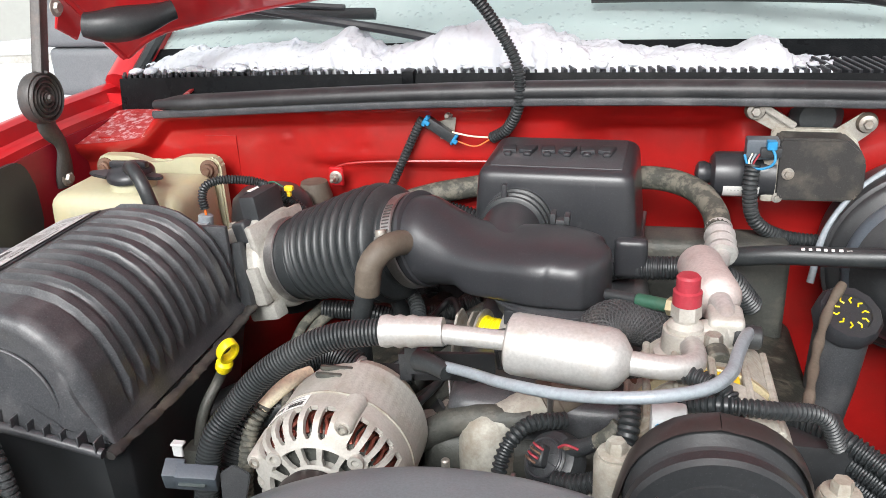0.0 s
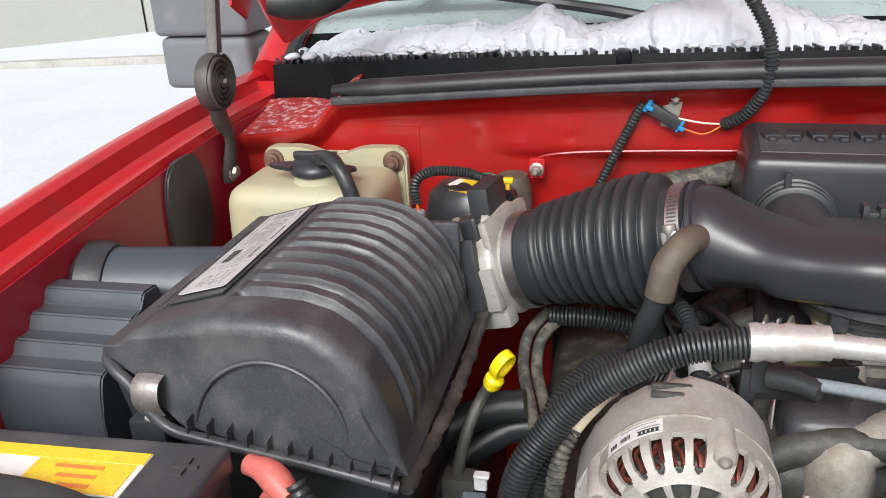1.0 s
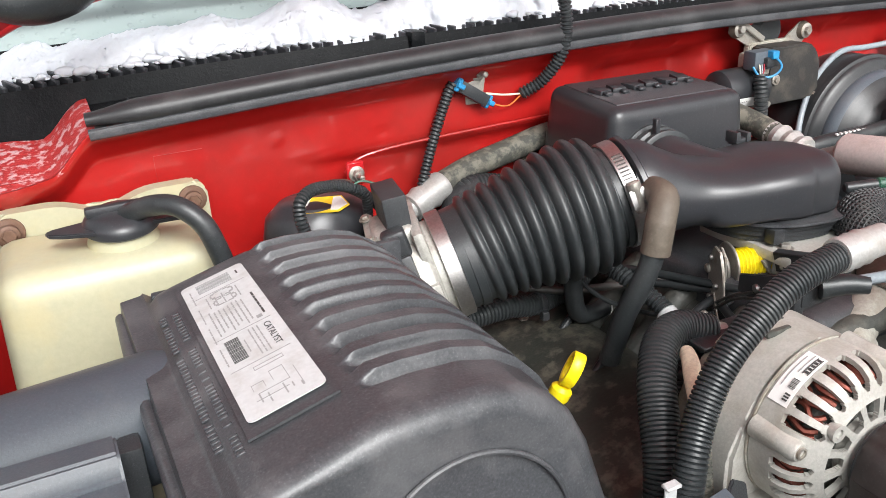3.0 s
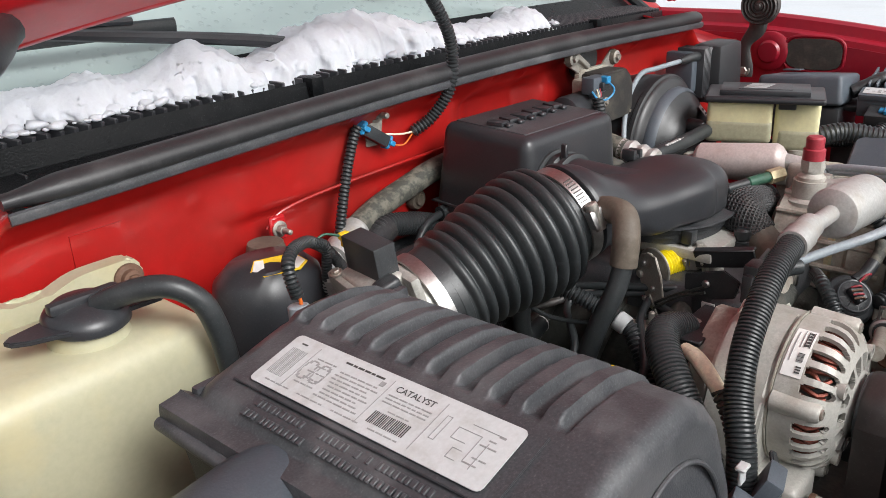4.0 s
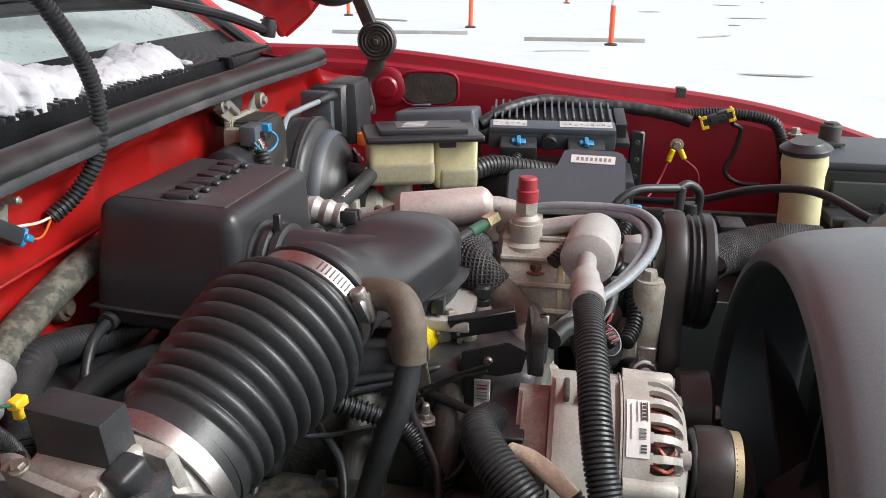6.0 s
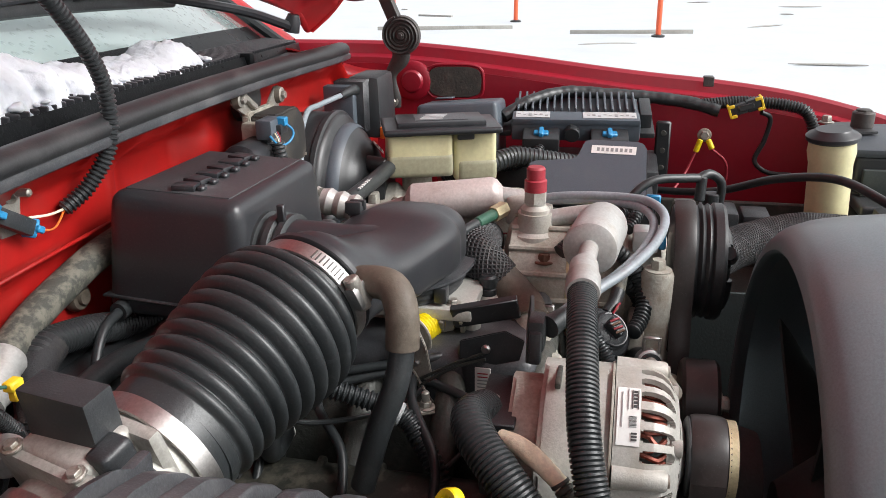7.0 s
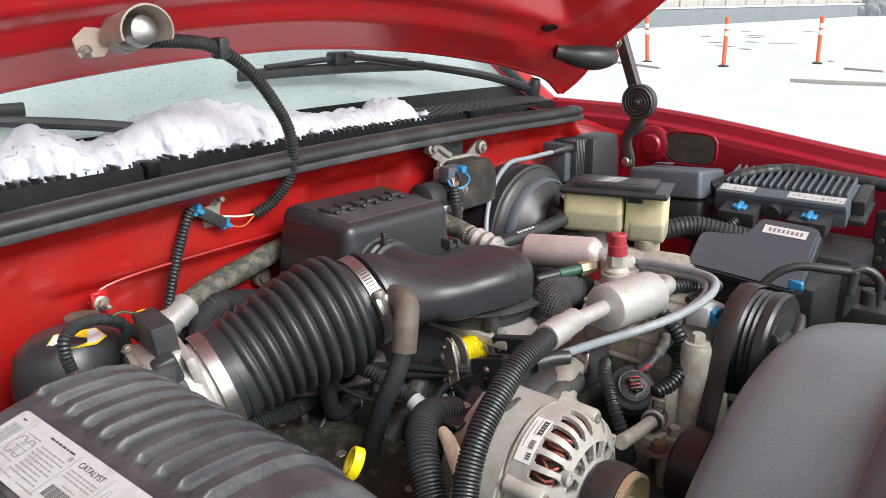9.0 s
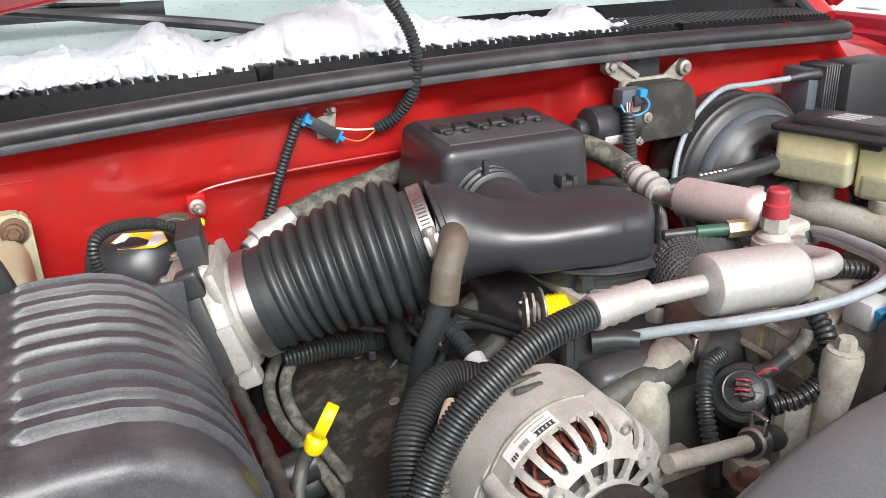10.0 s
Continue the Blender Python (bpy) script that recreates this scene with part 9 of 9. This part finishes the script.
def lamp_and_lead():
    t = thing("hood_lamp", (-0.305, 0.95, 1.385), "underhood lamp in a cream metal shade", "lamp")
    part("bracket", sheet([(-0.016, -0.016), (0.010, -0.016), (0.022, -0.004), (0.022, 0.014), (0.0, 0.016), (-0.016, 0.004)], 0.003, pose(-0.338, 0.990, 1.388, 62, 0, 0), 0.0008), LAMP_SHADE, t, "rusty bracket")
    part("bracket_bolt", hexbolt((-0.346, 0.984, 1.380), (0, -0.8, -0.5), 0.005, 0.005, 0.008), ZINC, t)
    shade = grid(20, 8, lambda u, v: V((-0.304 + (0.024 + 0.005 * v) * math.cos(radians(-20 + 220 * u)), 0.985 - 0.050 * v, 1.392 + (0.021 + 0.005 * v) * math.sin(radians(-20 + 220 * u)) + 0.008 * v)))
    part("shade", thicken(shade, 0.002), LAMP_SHADE, t, "dirty beige enamel shade")
    part("base", rod((-0.304, 0.992, 1.394), (-0.304, 0.972, 1.398), 0.020, 20), ZINC, t)
    bulb = lathe([(0.006, 0), (0.012, 0.25), (0.0165, 0.6), (0.0145, 0.85), (0.006, 1)], (-0.304, 0.980, 1.396), (-0.302, 0.938, 1.401), 24)
    part("bulb", bulb, STEEL, t, "silvered bulb")
    u = thing("lamp_lead", (-0.13, 1.0, 1.17), "black corrugated lead hanging from the hood lamp to a blue plug", "wiring")
    part("conduit", loom([(-0.285, 0.975, 1.388), (-0.24, 0.982, 1.386), (-0.195, 0.990, 1.378), (-0.147, 0.990, 1.348), (-0.110, 0.985, 1.298), (-0.094, 0.986, 1.260), (-0.095, 0.990, 1.217), (-0.111, 1.005, 1.184), (-0.134, 1.018, 1.167)], 0.0068, 0.0045, 0.0009), RUBBER, u)
    part("retainer", box(-0.192, -0.178, 0.980, 1.000, 1.364, 1.388, 0.004, 2), RUBBER, u)
    part("orange_wire", sweep([(-0.134, 1.017, 1.167), (-0.155, 1.014, 1.157), (-0.178, 1.014, 1.163)], 0.0010, 8, 0.003), ORANGE, u, "orange wire")
    part("brown_wire", sweep([(-0.134, 1.017, 1.168), (-0.160, 1.012, 1.171), (-0.185, 1.012, 1.176)], 0.0012, 8, 0.003), TAN, u)
    a, b = V((-0.222, 1.016, 1.192)), V((-0.179, 1.014, 1.164))
    m = axis_frame(a, b)
    body = box(-0.006, 0.006, -0.007, 0.007, 0.006, (b - a).length - 0.004, 0.002, 2)
    body.transform(m)
    c = part("inline_plug", body, PLASTIC, u, "black inline plug")
    for z0, z1 in ((0.0, 0.008), ((b - a).length - 0.006, (b - a).length)):
        e = join(box(-0.0072, 0.0072, -0.008, 0.008, z0, z1 - 0.002, 0.0015, 1), box(-0.010, -0.006, -0.003, 0.003, z0, z1 + 0.002, 0.001, 1))
        e.transform(m)
        part("plug_seal", e, BLUE, c, "blue end seal")
    part("lower_conduit", loom([(-0.224, 1.016, 1.192), (-0.232, 1.016, 1.180), (-0.256, 1.010, 1.131), (-0.287, 0.994, 1.063), (-0.30, 0.975, 1.02)], 0.0052, 0.0045), RUBBER, u)
    v = thing("plug_stay", (-0.189, 1.01, 1.195), "zinc stay with a nut on the bulkhead", "bracket")
    part("strap", sheet([(-0.013, -0.034), (0.006, -0.034), (0.013, 0.008), (0.006, 0.019), (-0.007, 0.018), (-0.014, 0.004)], 0.002, pose(-0.191, 1.024, 1.197, 90, 0, -12), 0.0005), ZINC, v)
    part("nut", join(hexbolt((-0.189, 1.022, 1.199), (0, -1, 0), 0.006, 0.006, 0.010), rod((-0.189, 1.016, 1.199), (-0.189, 1.002, 1.199), 0.0035, 10)), ZINC, v)
    w = thing("firewall_stud", (-0.35, 1.01, 1.10), "small stud clip on the red bulkhead", "stud")
    part("plate", box(-0.360, -0.340, 1.010, 1.016, 1.098, 1.125, 0.002, 1), RED, w)
    part("stud", join(hexbolt((-0.350, 1.010, 1.111), (0, -1, 0), 0.006, 0.006, 0.009), rod((-0.35, 1.004, 1.111), (-0.35, 0.99, 1.111), 0.003, 10)), ZINC, w)
    x = thing("meter_lead", (-0.40, 0.88, 1.12), "black corrugated lead to the air flow meter", "wiring")
    part("conduit", loom([(-0.4605, 0.8476, 1.120), (-0.463, 0.850, 1.134), (-0.460, 0.856, 1.146), (-0.447, 0.866, 1.151), (-0.428, 0.879, 1.148), (-0.405, 0.893, 1.140), (-0.380, 0.902, 1.122), (-0.352, 0.912, 1.09), (-0.33, 0.92, 1.05)], 0.0048, 0.0034), RUBBER, x)
    part("branch", loom([(-0.405, 0.893, 1.140), (-0.385, 0.897, 1.128), (-0.380, 0.905, 1.10), (-0.378, 0.912, 1.05)], 0.0042, 0.0034), RUBBER, x)
    part("orange_wire", sweep([(-0.4605, 0.8470, 1.124), (-0.4590, 0.8455, 1.114), (-0.4600, 0.8470, 1.106)], 0.0016, 8, 0.003), ORANGE, x, "orange wire")
    part("grey_plug", join(rod((-0.4606, 0.8476, 1.113), (-0.462, 0.845, 1.094), 0.0092, 16), box(-0.4700, -0.4530, 0.834, 0.846, 1.088, 1.106, 0.002, 2)), WIRE_GREY, x, "grey plug")
    part("sensor_post", rod((-0.462, 0.845, 1.096), (-0.462, 0.842, 1.05), 0.0085, 14), PLASTIC, x)
    part("wire_tail", sweep([(-0.400, 0.895, 1.138), (-0.388, 0.893, 1.142), (-0.374, 0.890, 1.137)], 0.0012, 8, 0.003), GREEN, x)


lamp_and_lead()


def ignition_leads():
    """Plug leads, vacuum lines and small brackets crowding the passenger side of the manifold."""
    rnd = random.Random(21)
    for k in range(4):
        y = 0.60 + 0.075 * k
        t = thing("ignition_lead", (-0.16, y, 0.98), "dusty black ignition lead dropping beside the manifold", "cable", "ignition leads")
        a = [(-0.055, 0.76 - 0.01 * k, 1.012), (-0.10, 0.74 - 0.02 * k, 1.022 + 0.006 * k), (-0.150, y + 0.03, 1.012), (-0.195, y, 0.985), (-0.235, y - 0.01, 0.945), (-0.26, y - 0.015, 0.89)]
        part("lead", sweep([V(p) + V((rnd.uniform(-1, 1), rnd.uniform(-1, 1), rnd.uniform(-1, 1))) * 0.006 for p in a], 0.0042, 10, 0.006), RUBBER, t)
        part("boot", sweep([(-0.235, y - 0.01, 0.945), (-0.252, y - 0.013, 0.905), (-0.262, y - 0.015, 0.875)], 0.0085, 12, 0.006), RUBBER, t)
    t = thing("vacuum_line", (-0.17, 0.72, 1.0), "thin black vacuum lines crossing the manifold", "hose")
    for a in ([(-0.105, 0.69, 1.03), (-0.13, 0.705, 1.012), (-0.155, 0.74, 1.004), (-0.185, 0.785, 1.010), (-0.20, 0.82, 1.03)],
              [(-0.095, 0.668, 1.022), (-0.118, 0.655, 1.0), (-0.15, 0.652, 0.985), (-0.185, 0.67, 0.975), (-0.205, 0.70, 0.955)],
              [(-0.075, 0.645, 1.015), (-0.098, 0.628, 0.995), (-0.11, 0.60, 0.985), (-0.105, 0.575, 0.97)]):
        part("line", sweep(a, 0.0024, 8, 0.006), RUBBER, t)
    t = thing("bleed_wire", (-0.125, 0.66, 1.0), "thin bare wire hanging beside the manifold", "wire")
    part("wire", sweep([(-0.118, 0.708, 1.032), (-0.125, 0.692, 1.010), (-0.121, 0.682, 0.992), (-0.131, 0.676, 0.97), (-0.128, 0.668, 0.93)], 0.0012, 6, 0.004), ZINC, t)
    t = thing("support_strap", (-0.13, 0.64, 0.98), "small zinc strap bolted to the manifold", "bracket")
    part("strap", sheet([(-0.03, -0.008), (0.03, -0.008), (0.03, 0.008), (-0.03, 0.008)], 0.003, pose(-0.135, 0.638, 0.995, 18, 12, 35), 0.0008), ZINC, t)
    part("nut", hexbolt((-0.118, 0.648, 0.996), (0, 0, 1), 0.007, 0.010, 0.012), ZINC, t)
    part("nut", hexbolt((-0.150, 0.628, 0.994), (0, 0, 1), 0.006, 0.008, 0.010), ZINC, t)
    t = thing("fuel_line", (-0.2, 0.8, 1.0), "grey fuel line with an orange clip", "pipe")
    part("line", sweep([(-0.30, 0.90, 1.00), (-0.25, 0.86, 1.01), (-0.20, 0.83, 1.005), (-0.14, 0.79, 1.015), (-0.09, 0.77, 1.02)], 0.0040, 10, 0.006), DARK_ARM, t)
    part("clip", box(-0.262, -0.245, 0.856, 0.868, 1.006, 1.022, 0.002, 1), ORANGE, t, "orange clip")
    t = thing("wire_loom", (-0.23, 0.845, 0.97), "black corrugated loom with a tie under the bellows", "wiring", "wire looms")
    part("conduit", loom([(-0.315, 0.835, 1.000), (-0.268, 0.838, 0.999), (-0.225, 0.8426, 0.9915), (-0.172, 0.857, 0.993), (-0.13, 0.88, 1.00)], 0.0105, 0.0042, 0.0009, 14), RUBBER, t)
    part("tie", join(lathe([(0.0112, 0), (0.0126, 0.2), (0.0126, 0.8), (0.0112, 1)], (-0.228, 0.8422, 0.992), (-0.221, 0.8432, 0.9912), 20), box(-0.229, -0.221, 0.826, 0.834, 0.978, 0.988, 0.001, 1)), PLASTIC, t)
    t = thing("breather_hose", (-0.29, 0.76, 0.92), "pair of dull dusty hoses curving down beside the rocker cover", "hose")
    for k in range(2):
        part("hose", sweep([(-0.318 + 0.022 * k, 0.845, 1.000), (-0.336 + 0.016 * k, 0.815, 0.985), (-0.336 + 0.014 * k, 0.775, 0.968), (-0.322 + 0.014 * k, 0.725, 0.955), (-0.310 + 0.016 * k, 0.68, 0.93), (-0.315 + 0.016 * k, 0.645, 0.88)], 0.0062, 12, 0.006), RUBBER_GREY, t)


ignition_leads()


def shade_case():
    # Black box added where the low bulkhead falls dark in shade.
    t = thing("shade_case", (-0.14, 1.0, 0.86), "black box added low on the bulkhead in place of shade", "heater")
    part("case", box(-0.25, -0.03, 0.955, 1.026, 0.80, 1.035, 0.015, 3), PLASTIC, t)
    part("flange", box(-0.262, -0.018, 1.010, 1.028, 0.79, 1.045, 0.006, 2), PLASTIC, t)
    part("upper_hose", sweep([(-0.30, 0.93, 1.045), (-0.24, 0.945, 1.055), (-0.17, 0.945, 1.05), (-0.10, 0.935, 1.03), (-0.05, 0.92, 0.99)], 0.0105, 14, 0.006), RUBBER, t, "black heater hose")

    b = thing("wire_loom", (-0.15, 0.99, 1.05), "fat black loom along the foot of the red bulkhead", "wiring", "wire looms")
    part("conduit", loom([(-0.262, 0.975, 0.98), (-0.250, 0.985, 1.04), (-0.225, 0.992, 1.074), (-0.175, 0.995, 1.068), (-0.115, 0.995, 1.048), (-0.06, 0.99, 1.03), (0.0, 0.98, 1.02)], 0.0135, 0.0048), RUBBER, b)
    part("taped_sleeve", sweep([(-0.252, 0.984, 1.03), (-0.238, 0.989, 1.064), (-0.212, 0.993, 1.075)], 0.0158, 14, 0.006), CLOTH, b, "taped black sleeve")
    c = thing("sensor_lead", (-0.14, 0.985, 1.06), "grey rubber sensor lead above the loom", "wiring")
    part("cable", sweep([(-0.200, 0.965, 1.02), (-0.186, 0.972, 1.046), (-0.160, 0.978, 1.066), (-0.128, 0.980, 1.072)], 0.0048, 12, 0.004), RUBBER, c)
    part("boot", sweep([(-0.134, 0.980, 1.0715), (-0.110, 0.978, 1.072), (-0.084, 0.968, 1.062), (-0.072, 0.958, 1.045)], 0.0088, 14, 0.004), RUBBER, c, "black rubber boot")
    part("conduit", loom([(-0.200, 0.965, 1.022), (-0.204, 0.955, 1.0), (-0.21, 0.945, 0.96)], 0.008, 0.005), RUBBER, c)
    g = thing("bulkhead_bung", (-0.12, 1.03, 1.07), "worn rubber bung in the red bulkhead", "bung")
    part("flange", lathe([(0.014, 0), (0.0145, 0.4), (0.012, 0.7), (0.008, 0.75), (0.007, 1.0), (0.004, 1.0)], (-0.122, 1.034, 1.078), (-0.122, 1.020, 1.078), 24), RUBBER_BROWN, g)


shade_case()
